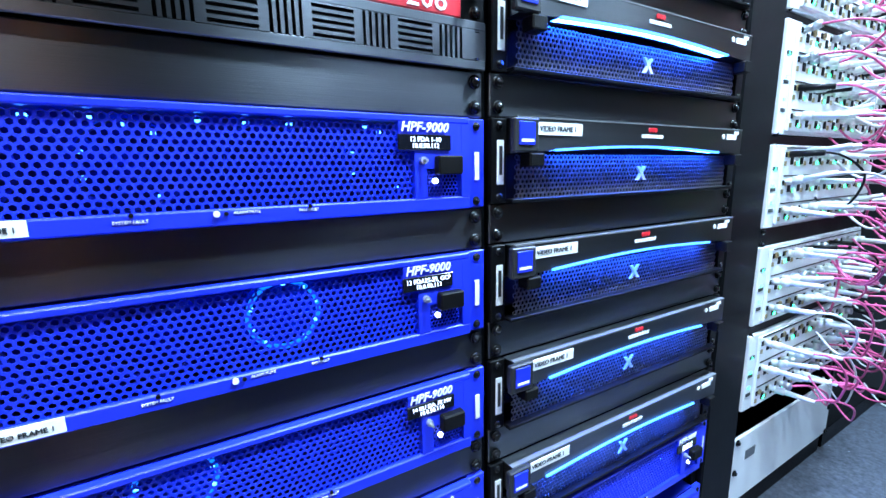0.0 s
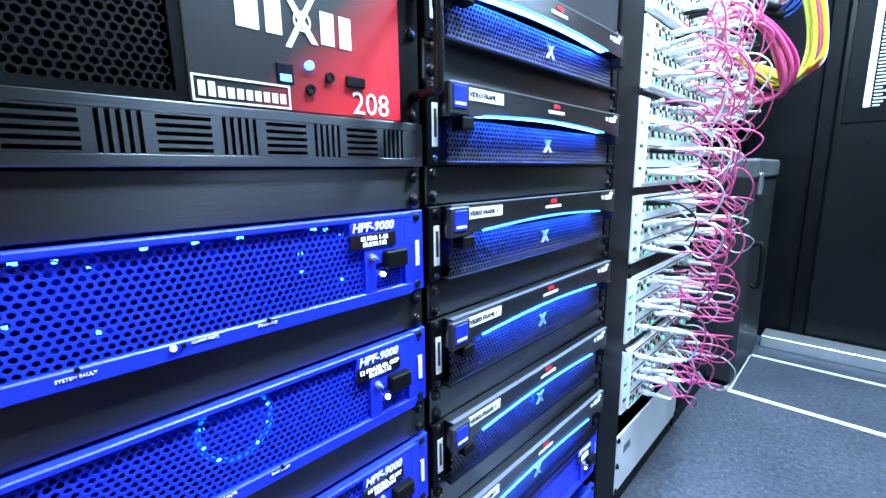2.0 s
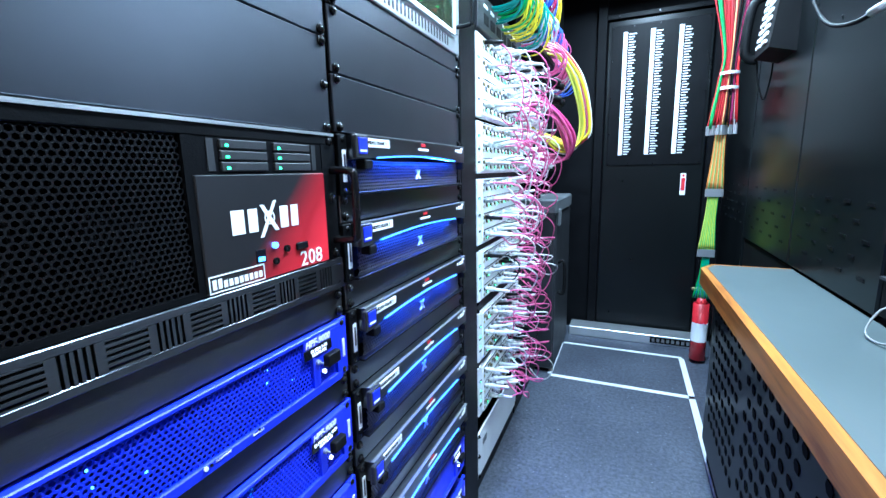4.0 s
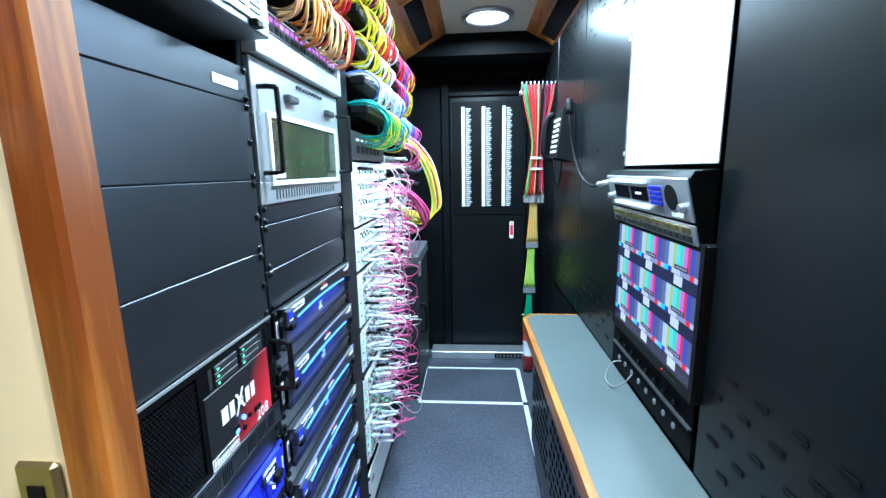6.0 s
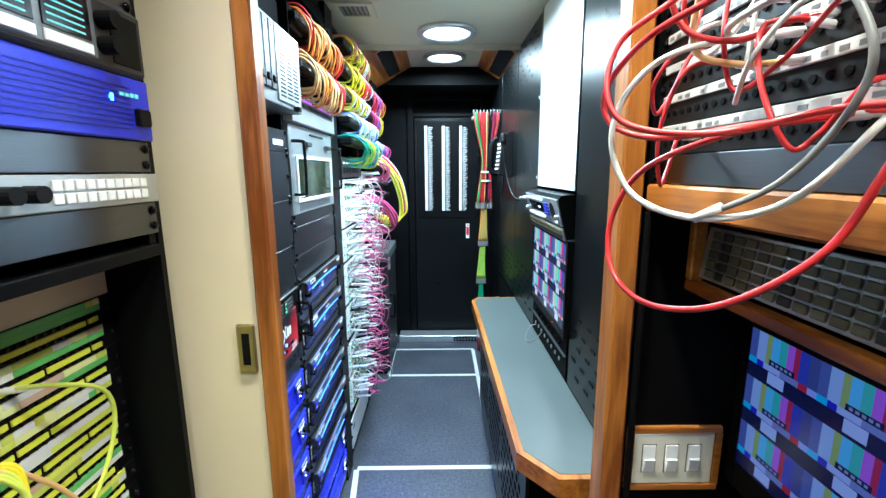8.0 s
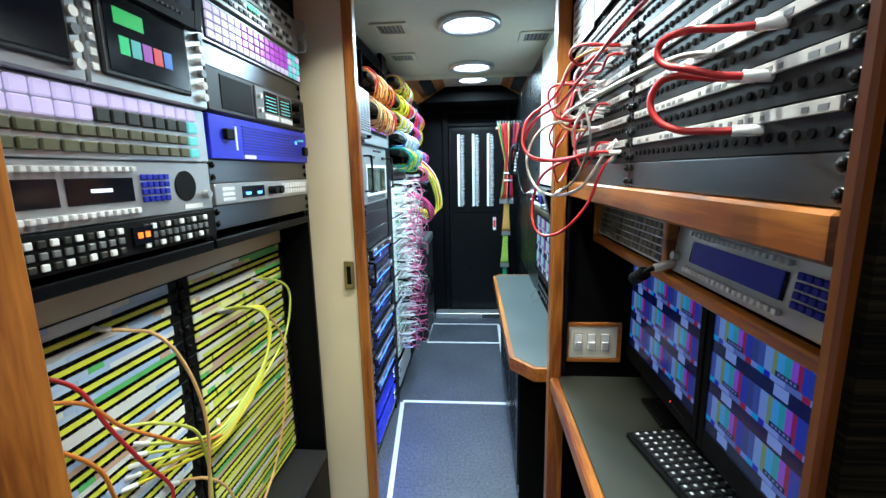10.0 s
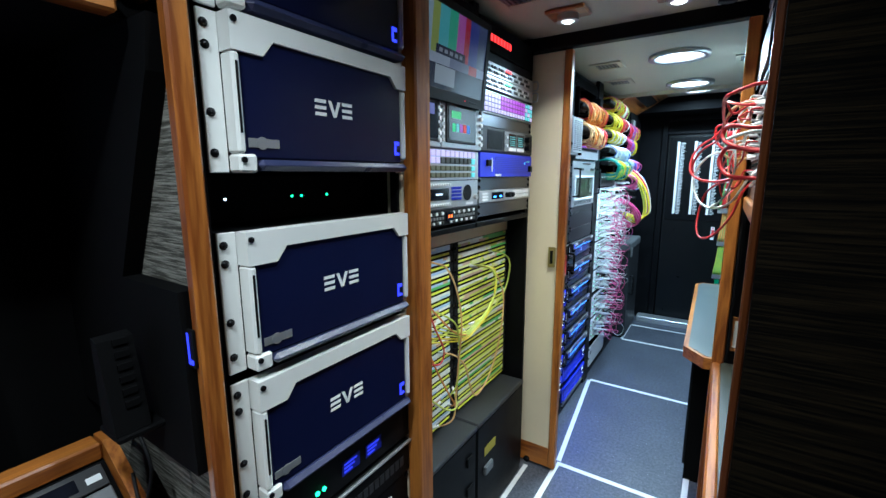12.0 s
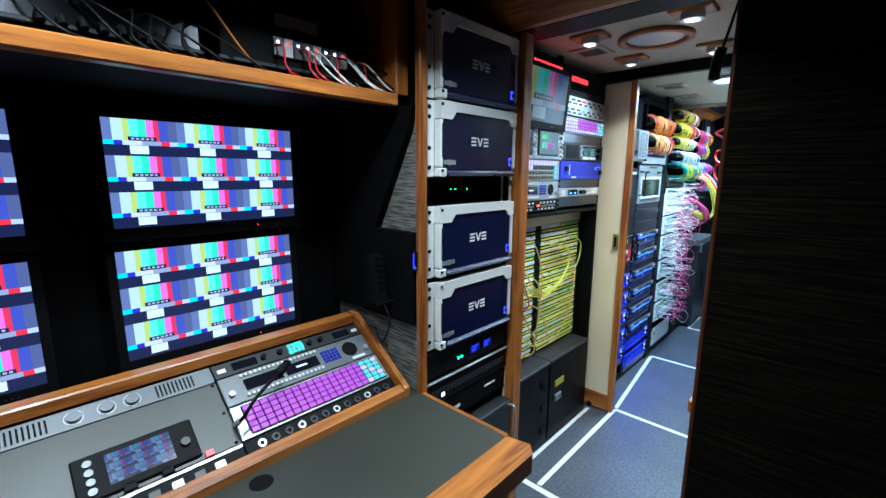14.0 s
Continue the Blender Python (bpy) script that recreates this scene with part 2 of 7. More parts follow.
FAN_GLOW = glow("blue_fan_glow", (0.03, 0.20, 1.0), 1.0)
GRILLE_BLACK = paint("black_grille", (0.005, 0.005, 0.006), 0.35, spec=0.2)
MESH = paint("black_mesh", (0.16, 0.16, 0.18), 0.34, metal=0.6)
LED_BAR = glow("blue_light_bar", (0.034, 0.11, 1.0), 105.0)
BAR_LENS = glow("blue_bar_lens", (0.09, 0.30, 1.0), 3.4)
INDICATOR = glow("blue_indicator", (0.05, 0.06, 1.0), 2.2)
LED_GREEN = glow("green_led", (0.1, 1.0, 0.35), 5.0)
LED_RED = glow("red_led", (1.0, 0.03, 0.03), 4.0)
LED_WHITE = glow("white_led", (0.8, 0.9, 1.0), 5.0)
DIFFUSER = glow("lamp_diffuser", (0.86, 0.93, 1.0), 7.0)
SPOT_GLOW = glow("spot_lens", (1.0, 0.93, 0.82), 9.0)
OLED = glow("pale_display_text", (0.75, 0.85, 1.0), 2.0)
KEY_PURPLE = glow("purple_lit_key", (0.55, 0.10, 0.72), 0.75)
KEY_WHITE = glow("white_lit_key", (0.66, 0.56, 0.86), 1.0)
KEY_CYAN = glow("cyan_lit_key", (0.2, 0.75, 0.75), 0.8)
KEY_OFF = paint("unlit_key", (0.022, 0.023, 0.019), 0.4)
DISPLAY = paint("black_display_glass", (0.006, 0.007, 0.012), 0.12, vary=0.1, grain=10, bump=0.0)
TINTED = paint("navy_smoked_front", (0.005, 0.007, 0.034), 0.24, vary=0.15, grain=10, bump=0.01, spec=0.22)

# ---- building tools ----
class Shape:
    """Collects boxes, discs, tubes and plates into one mesh."""

    def __init__(self):
        self.v, self.f = [], []

    def add(self, verts, faces):
        n = len(self.v)
        self.v.extend(verts)
        self.f.extend([[i + n for i in f] for f in faces])
        return self

    def box(self, x0, x1, y0, y1, z0, z1, c=0.0):
        """A box; c chamfers all its edges."""
        if c <= 0:
            v = [(x, y, z) for x in (x0, x1) for y in (y0, y1) for z in (z0, z1)]
            return self.add(v, [(0, 1, 3, 2), (4, 6, 7, 5), (0, 4, 5, 1), (2, 3, 7, 6), (0, 2, 6, 4), (1, 5, 7, 3)])
        c = min(c, (x1 - x0) * 0.45, (y1 - y0) * 0.45, (z1 - z0) * 0.45)
        lo, hi = (x0, y0, z0), (x1, y1, z1)
        v, idx = [], {}
        for k in range(8):
            s = (k >> 2 & 1, k >> 1 & 1, k & 1)
            for a in range(3):
                p = [(hi[i] if s[i] else lo[i]) if i == a else (hi[i] - c if s[i] else lo[i] + c) for i in range(3)]
                idx[s, a] = len(v)
                v.append(tuple(p))
        f = []
        for a in range(3):
            b, d = (a + 1) % 3, (a + 2) % 3
            for side in (0, 1):
                q = []
                for sb, sd in ((0, 0), (1, 0), (1, 1), (0, 1)):
                    s = [0, 0, 0]
                    s[a], s[b], s[d] = side, sb, sd
                    q.append(idx[tuple(s), a])
                f.append(q if side else q[::-1])
            for sb in (0, 1):
                for sd in (0, 1):
                    s0, s1 = [0, 0, 0], [0, 0, 0]
                    s0[a], s1[a] = 0, 1
                    s0[b] = s1[b] = sb
                    s0[d] = s1[d] = sd
                    q = [idx[tuple(s0), b], idx[tuple(s1), b], idx[tuple(s1), d], idx[tuple(s0), d]]
                    f.append(q if sb == sd else q[::-1])
        for k in range(8):
            s = (k >> 2 & 1, k >> 1 & 1, k & 1)
            t = [idx[s, a] for a in range(3)]
            f.append(t if sum(s) % 2 else t[::-1])
        return self.add(v, f)

    def disc(self, x, y, z, r, y1=None, n=20, r1=None, axis="y"):
        """A cylinder from y to y1 along an axis (its centre line starts at x, y, z)."""
        y1 = y + 0.002 if y1 is None else y1
        r1 = r if r1 is None else r1
        v = []
        for t, rr in ((0, r), (1, r1)):
            for i in range(n):
                a = 2 * math.pi * i / n
                p, q = math.cos(a) * rr, math.sin(a) * rr
                if axis == "y":
                    v.append((x + p, y + (y1 - y) * t, z + q))
                elif axis == "z":
                    v.append((x + p, y + q, z + (y1 - y) * t))
                else:
                    v.append((x + (y1 - y) * t, y + p, z + q))
        f = [[i, (i + 1) % n, n + (i + 1) % n, n + i] for i in range(n)] + [list(range(n))[::-1], list(range(n, 2 * n))]
        return self.add(v, f)

    def ring(self, x, y, z, r0, r1, y1, n=24, axis="y"):
        """A flat ring of inner radius r0 and outer radius r1, as thick as y..y1."""
        v = []
        for yy in (y, y1):
            for r in (r0, r1):
                for i in range(n):
                    a = 2 * math.pi * i / n
                    p, q = math.cos(a) * r, math.sin(a) * r
                    v.append((x + p, yy, z + q) if axis == "y" else (x + p, y + q, z + (yy - y)))
        f = []
        for i in range(n):
            j = (i + 1) % n
            for a, b in ((0, n), (n, 3 * n), (3 * n, 2 * n), (2 * n, 0)):
                f.append([a + i, a + j, b + j, b + i])
        return self.add(v, f)

    def tube(self, points, r, n=6, steps=5):
        """A round cable through the points, smoothed."""
        pts = [Vector(p) for p in points]
        line = []
        for i in range(len(pts) - 1):
            p0, p1, p2, p3 = pts[max(0, i - 1)], pts[i], pts[i + 1], pts[min(len(pts) - 1, i + 2)]
            for k in range(steps):
                t = k / steps
                line.append(0.5 * (2 * p1 + (p2 - p0) * t + (2 * p0 - 5 * p1 + 4 * p2 - p3) * t * t + (3 * p1 - p0 - 3 * p2 + p3) * t ** 3))
        line.append(pts[-1])
        v, up = [], Vector((0.31, 0.17, 0.93))
        for i, p in enumerate(line):
            d = (line[min(i + 1, len(line) - 1)] - line[max(i - 1, 0)])
            d = d.normalized() if d.length > 1e-9 else Vector((1, 0, 0))
            s = up - d * up.dot(d)
            if s.length < 0.05:
                s = d.orthogonal()
            s.normalize()
            up = s
            w = d.cross(s)
            v.extend(tuple(p + (s * math.cos(2 * math.pi * k / n) + w * math.sin(2 * math.pi * k / n)) * r) for k in range(n))
        f = [[i * n + k, i * n + (k + 1) % n, (i + 1) * n + (k + 1) % n, (i + 1) * n + k] for i in range(len(line) - 1) for k in range(n)]
        f += [list(range(n))[::-1], [len(v) - n + k for k in range(n)]]
        return self.add(v, f)

    def prism(self, outline, a, b, axis="y"):
        """An outline of (p, q) pairs drawn out from a to b along an axis: p, q are x, z for y; y, z for x; x, y for z."""
        n, v = len(outline), []
        for t in (a, b):
            for p, q in outline:
                v.append({"y": (p, t, q), "x": (t, p, q), "z": (p, q, t)}[axis])
        return self.add(v, [list(range(n)), list(range(n, 2 * n))[::-1]] + [[i, n + i, n + (i + 1) % n, (i + 1) % n] for i in range(n)])

    def hexplate(self, x0, x1, z0, z1, pitch, bar, y=0.0, depth=0.0015, keep=None):
        """A plate of hexagonal holes: every cell is a hexagon frame."""
        dx, dz = pitch, pitch * 0.866
        rows = int((z1 - z0) / dz)
        R, r = pitch / math.sqrt(3) * 1.002, pitch / math.sqrt(3) * (1 - bar)
        for j in range(rows):
            off = dx * 0.5 if j % 2 else 0.0
            for i in range(int((x1 - x0 - off) / dx)):
                cx, cz = x0 + off + (i + 0.5) * dx, z0 + (j + 0.5) * dz
                if keep and not keep(cx, cz):
                    continue
                v = []
                for rr, yy in ((R, y), (r, y), (r, y + depth)):
                    for k in range(6):
                        a = math.pi / 6 + k * math.pi / 3
                        v.append((cx + rr * math.cos(a), yy, cz + rr * math.sin(a)))
                f = []
                for k in range(6):
                    m = (k + 1) % 6
                    f += [[k, m, 6 + m, 6 + k], [6 + k, 6 + m, 12 + m, 12 + k]]
                self.add(v, f)
        return self

    def mesh(self, name, mat, smooth=False):
        me = bpy.data.meshes.new(name)
        me.from_pydata(self.v, [], self.f)
        me.materials.append(mat)
        bm = bmesh.new()
        bm.from_mesh(me)
        bmesh.ops.recalc_face_normals(bm, faces=bm.faces)
        bm.to_mesh(me)
        bm.free()
        if smooth:
            me.polygons.foreach_set("use_smooth", [True] * len(me.polygons))
        me.update()
        return me


def part(name, shape, mat, parent=None, label="", smooth=False, kind=""):
    """One mesh object under a thing or a part. shape: a Shape or a finished mesh."""
    me = shape.mesh(name, mat, smooth) if isinstance(shape, Shape) else shape
    ob = new(name, me)
    ob.parent = parent
    if label:
        ob["label"] = label
    if kind:
        ob["kind"] = kind
    return ob


def thing(name, m, label, category, group="", kind=""):
    """An empty at a pose that will hold parts."""
    ob = new(name)
    ob.empty_display_size = 0.05
    ob.matrix_basis = m
    return tagged(ob, label, category, group, kind)


def setting(name, shape, mat, label="", category="", smooth=False):
    ob = part(name, shape, mat, None, "", smooth)
    return tagged(ob, label, category, "", "structure")


def text_mesh(body, size, mat, depth=0.0004, align="LEFT", shear=0.0, bold=0.0):
    """Letters standing in the x-z plane, readable from -y."""
    cu = bpy.data.curves.new("lettering", "FONT")
    cu.body, cu.size, cu.extrude, cu.align_x, cu.shear, cu.offset = body, size, depth, align, shear, bold
    cu.resolution_u = 2
    ob = bpy.data.objects.new("lettering", cu)
    scene.collection.objects.link(ob)
    me = bpy.data.meshes.new_from_object(ob.evaluated_get(bpy.context.evaluated_depsgraph_get()))
    bpy.data.objects.remove(ob)
    me.transform(Matrix.Rotation(math.pi / 2, 4, "X"))
    me.materials.clear()
    me.materials.append(mat)
    return me


def lettering(body, x, y, z, size, mat, parent, name="lettering", align="LEFT", shear=0.0, bold=0.0):
    key = (body, size, mat.name, align, shear, bold)
    if key not in LETTERS:
        LETTERS[key] = text_mesh(body, size, mat, align=align, shear=shear, bold=bold)
    ob = part(name, LETTERS[key], None, parent)
    ob.location = (x, y, z)
    return ob


LETTERS = {}


def uv_screen(x0, x1, z0, z1, y, mat):
    """A flat lit screen with its own UV."""
    me = bpy.data.meshes.new("screen")
    me.from_pydata([(x0, y, z0), (x1, y, z0), (x1, y, z1), (x0, y, z1)], [], [(0, 1, 2, 3)])
    layer = me.uv_layers.new(name="UVMap")
    for i, uv in enumerate(((0, 0), (1, 0), (1, 1), (0, 1))):
        layer.data[i].uv = uv
    me.materials.append(mat)
    return me


U = 0.04445
RW = 0.4826
LEFT, RIGHT, AHEAD = 90, -90, 0


def screws(parent, w, h, two=True, mat=None):
    """Four rack screws with washers at the ends of a panel."""
    zs = [0.007, h - 0.007] if h < 2.6 * U else [0.007, h * 0.5, h - 0.007]
    if h < 1.3 * U:
        zs = [h * 0.5 - 0.012, h * 0.5 + 0.012]
    for x in (0.010, w - 0.010):
        for z in zs:
            if SCREW_MESH not in bpy.data.meshes:
                s = Shape().disc(0, 0, 0, 0.0068, -0.0018, 12).disc(0, -0.0018, 0, 0.0055, -0.0052, 12, 0.0035)
                s.box(-0.0025, 0.0025, -0.0056, -0.005, -0.0004, 0.0004)
                me = s.mesh(SCREW_MESH, SCREW, True)
            ob = part("screw", bpy.data.meshes[SCREW_MESH], None, parent)
            ob.location = (x, -0.0005, z)


SCREW_MESH = "rack_screw"


def blank_panel(m, h, mat=None, label="blank black brushed rack panel between units", lip=True):
    t = thing("rack_blank", m, label, "rack panel", "blank rack panels")
    part("plate", Shape().box(0, RW, 0, 0.006, 0.0006, h - 0.0008, 0.0012), mat or BRUSHED, t)
    screws(t, RW, h)
    return t

# ---- the setting ----
setting("floor", Shape().box(-1.2, 1.6, -3.4, 3.3, -0.06, 0.0), FLOOR, "dark grey speckled rubber flooring", "floor")
setting("wall_west", Shape().box(-1.25, -1.2, -3.4, 3.3, 0, 2.3), MATT_BLACK, "black outer side wall behind the racks", "wall")
setting("wall_east", Shape().box(1.55, 1.6, -3.4, 3.3, 0, 2.3), GRASSCLOTH, "dark woven cloth on the outer side wall", "wall")
setting("wall_south", Shape().box(-1.2, 1.55, -3.45, -3.4, 0, 2.3), GRASSCLOTH, "dark woven cloth on the rear wall", "wall")
setting("ceiling", Shape().box(-1.2, 1.55, 0.345, 1.91, 2.03, 2.09), CEILING, "cream ceiling panel with round lights", "ceiling")
setting("ceiling_end", Shape().box(-0.16, 0.30, 1.912, 2.72, 2.11, 2.16), CEILING, "pale recessed ceiling panel before the end door", "ceiling")
setting("ceiling_black", Shape().box(-1.2, 1.55, 2.72, 3.3, 1.99, 2.3), MATT_BLACK, "black bulkhead over the end door", "ceiling")
setting("ceiling_middle", Shape().box(-1.2, 1.55, -0.72, 0.30, 2.03, 2.09), CEILING, "cream ceiling of the middle room", "ceiling")
setting("ceiling_front", Shape().box(-1.2, 1.55, -3.4, -0.78, 2.05, 2.1), DESK_TOP, "dark ceiling of the front room", "ceiling")
# stepped wooden side coves of the far ceiling
for s, name in ((-1, "cove_west"), (1, "cove_east")):
    cx = 0.07 + s * 0.23
    setting(name, Shape().prism([(cx, 2.11), (cx + s * 0.30, 1.94), (cx + s * 0.95, 1.94), (cx + s * 0.95, 2.16), (cx, 2.16)], 1.912, 2.72), WOOD_Y, "dark cherry sloping ceiling cove", "ceiling trim")
    t = thing("air_grille", pose(0, 0, 0), "black air grille set in the wooden ceiling cove", "air vent", "ceiling grilles")
    part("frame", Shape().prism([(cx + s * 0.055, 2.0748), (cx + s * 0.15, 2.021), (cx + s * 0.15, 2.013), (cx + s * 0.055, 2.0668)], 2.0, 2.62), WOOD_Y, t, "cherry frame")
    part("grille", Shape().prism([(cx + s * 0.067, 2.0660), (cx + s * 0.138, 2.0258), (cx + s * 0.138, 2.0158), (cx + s * 0.067, 2.0560)], 2.02, 2.60), MATT_BLACK, t, "black mesh")
setting("end_wall", Shape().box(-1.2, -0.22, 3.09, 3.2, 0, 2.0).box(0.40, 1.55, 3.09, 3.2, 0, 2.0).box(-0.22, 0.40, 3.09, 3.2, 1.97, 2.0), BLACK, "black end wall round the door", "wall")

# partition between the middle and the far room
setting("partition_west", Shape().box(-1.2, -0.485, 0.322, 0.345, 0, 2.03), CREAM, "cream laminate partition", "wall")
setting("partition_east", Shape().box(0.372, 1.55, 0.31, 0.345, 0, 2.03), MATT_BLACK, "black partition with the light switches", "wall")
setting("header_far", Shape().box(-0.60, 1.0, 0.30, 0.345, 1.975, 2.088, 0.004), BLACK, "black header over the passage", "trim")
setting("door_post_east", Shape().box(0.332, 0.371, 0.296, 0.352, 0, 1.975, 0.004), WOOD_Z, "varnished cherry door post", "trim")
# partition between the front and the middle room
setting("post_middle", Shape().box(-0.345, -0.302, -0.731, -0.672, 0, 2.0, 0.004), WOOD_Z, "varnished cherry post beside the server rack", "trim")
setting("post_middle_face", Shape().box(-0.395, -0.347, -0.733, -0.672, 0, 2.0, 0.002), CREAM, "cream laminate strip on the post", "trim")
setting("partition_front", Shape().box(0.366, 1.55, -0.72, -0.704, 0, 2.05), GRASSCLOTH, "dark brown woven wall covering", "wall")
# the cherry of the other posts, its colour darkened for the shade on this edge
setting("partition_front_trim", Shape().box(0.353, 0.3655, -0.714, -0.700, 0, 2.05, 0.003), wood("shaded_cherry_upright", "z", (0.11, 0.030, 0.006), (0.04, 0.010, 0.002)), "cherry edge of the woven wall, darkened for shade", "trim")
setting("header_front", Shape().box(-0.9, 1.2, -0.745, -0.60, 1.985, 2.028, 0.004), BLACK, "black header over the front passage", "trim")
setting("cornice_front", Shape().prism([(-0.90, 2.05), (-0.748, 2.05), (-0.748, 1.985), (-0.78, 1.985)], -1.0, 1.4, "x"), WOOD_X, "cherry cornice under the front ceiling", "trim")
setting("ceiling_trim", Shape().box(-1.2, 1.5, 1.895, 1.911, 2.005, 2.029), CEILING, "edge of the stepped ceiling", "trim")

# white tape on the floor
for i, (x0, x1, y0, y1) in enumerate((
        (-0.33, 0.30, 2.335, 2.36), (-0.32, 0.29, 2.775, 2.795), (0.275, 0.30, 0.41, 2.775), (-0.345, -0.322, 2.36, 2.775), (-0.37, 0.275, 1.395, 1.42),
        (-0.275, 0.275, 0.385, 0.41), (-0.285, -0.26, -0.52, 0.385), (-0.414, -0.393, -0.52, 0.30), (-0.52, 0.30, -0.56, -0.53))):
    setting("floor_tape", Shape().box(x0, x1, y0, y1, 0.0, 0.0015), TAPE, "white tape line on the floor", "floor tape")
setting("floor_tape", Shape().prism([(-0.385, 1.395), (-0.360, 1.395), (-0.262, 0.42), (-0.285, 0.42)][::-1], 0.0, 0.0018, "z"), TAPE, "white tape line along the racks", "floor tape")

# ---- far room: racks ----
RX = -0.40          # front plane of the racks
R1, R2, R3, R4 = 0.346, 0.838, 1.442, 1.945


def rack_pose(y, z):
    return pose(RX, y, z, 0, 0, LEFT)


def rack_frame(y, h, label, rx=RX, rz=LEFT, depth=0.6, z0=0.0, side=0.012):
    """Upright rails, side walls, base and top of one 19-inch rack."""
    t = thing("equipment_rack", pose(rx, y, z0, 0, 0, rz), label, "rack", "equipment racks")
    for x in (-0.004, RW - 0.012):
        part("rail", Shape().box(x, x + 0.016, 0.0075, 0.03, 0.05, h - 0.02, 0.001), BLACK, t)
    part("side_panel", Shape().box(-0.0045, -0.0015, 0.032, depth, 0.0, h), MATT_BLACK, t)
    part("side_panel", Shape().box(RW + 0.0015, RW + 0.0045, 0.032, depth, 0.0, h), MATT_BLACK, t)
    part("base", Shape().box(0, RW, 0.01, depth, 0.0, 0.05, 0.002), BLACK, t)
    part("back_panel", Shape().box(0, RW, depth - 0.006, depth, 0.05, h - 0.021), MATT_BLACK, t)
    part("top_panel", Shape().box(0, RW, 0.01, depth, h - 0.02, h, 0.002), BLACK, t)
    return t


rack_frame(R1, 2.0, "black steel equipment rack with blue amplifier frames")
rack_frame(R2, 2.0, "black steel equipment rack with blue-lit video frames")
rack_frame(R3, 2.0, "black steel rack full of white router frames and cables")
rack_frame(R4, 2.0, "black steel rack behind hanging cable looms", depth=0.55)
setting("rack_post", Shape().box(-0.42, -0.396, 1.325, 1.436, 0.0, 2.03, 0.003), BLACK, "wide black steel post between the racks", "post")

HPF_H = 2 * U
hpf_grille = Shape().hexplate(0.022, 0.402, 0.012, 0.082, 0.0060, 0.32).mesh("grille", BLUE)
hpf_small = Shape().hexplate(0.4125, 0.452, 0.010, 0.040, 0.0040, 0.22).mesh("grille", BLUE)


def fan(parent, x, z, r, glow_mat, lit_fans=()):
    s = Shape().ring(x, 0.028, z, r * 0.93, r, 0.046, 28)
    f = part("fan", s, BLUE_DARK if lit_fans else MATT_BLACK, parent, "cooling fan behind the grille")
    b = Shape().disc(x, 0.03, z, r * 0.32, 0.044, 16)
    for k in range(7):
        a = k * 2 * math.pi / 7
        c, d = math.cos(a), math.sin(a)
        p = [(x + (c * q - d * w) * r, yy, z + (d * q + c * w) * r) for q, w, yy in ((0.3, -0.12, 0.032), (0.9, -0.2, 0.030), (0.9, 0.22, 0.042), (0.3, 0.12, 0.040))]
        p += [(q[0], q[1] + 0.0015, q[2]) for q in p]
        part("blade", Shape().add(p, [(0, 1, 2, 3), (7, 6, 5, 4), (0, 4, 5, 1), (1, 5, 6, 2), (2, 6, 7, 3), (3, 7, 4, 0)]), BLUE_DARK if lit_fans else MATT_BLACK, f)
    part("hub", b, BLUE_DARK if lit_fans else MATT_BLACK, f)
    if glow_mat:
        if len(lit_fans) == 1:
            # self-lit ring drawn in for the blue LED glow round the fan
            part("glow_ring", Shape().ring(x, 0.024, z, r * 0.80, r * 0.90, 0.027, 28), FAN_GLOW, f)
        for k in range(10):
            a = k * 2 * math.pi / 10 + 0.3
            if k % 4 == 3 or (len(lit_fans) > 1 and k % 3 == 0):
                continue
            part("lamp", Shape().box(x + math.cos(a) * r * 0.8 - 0.0016, x + math.cos(a) * r * 0.8 + 0.0016, 0.022, 0.025, z + math.sin(a) * r * 0.8 - 0.0012, z + math.sin(a) * r * 0.8 + 0.0012), glow_mat, f)
    return f


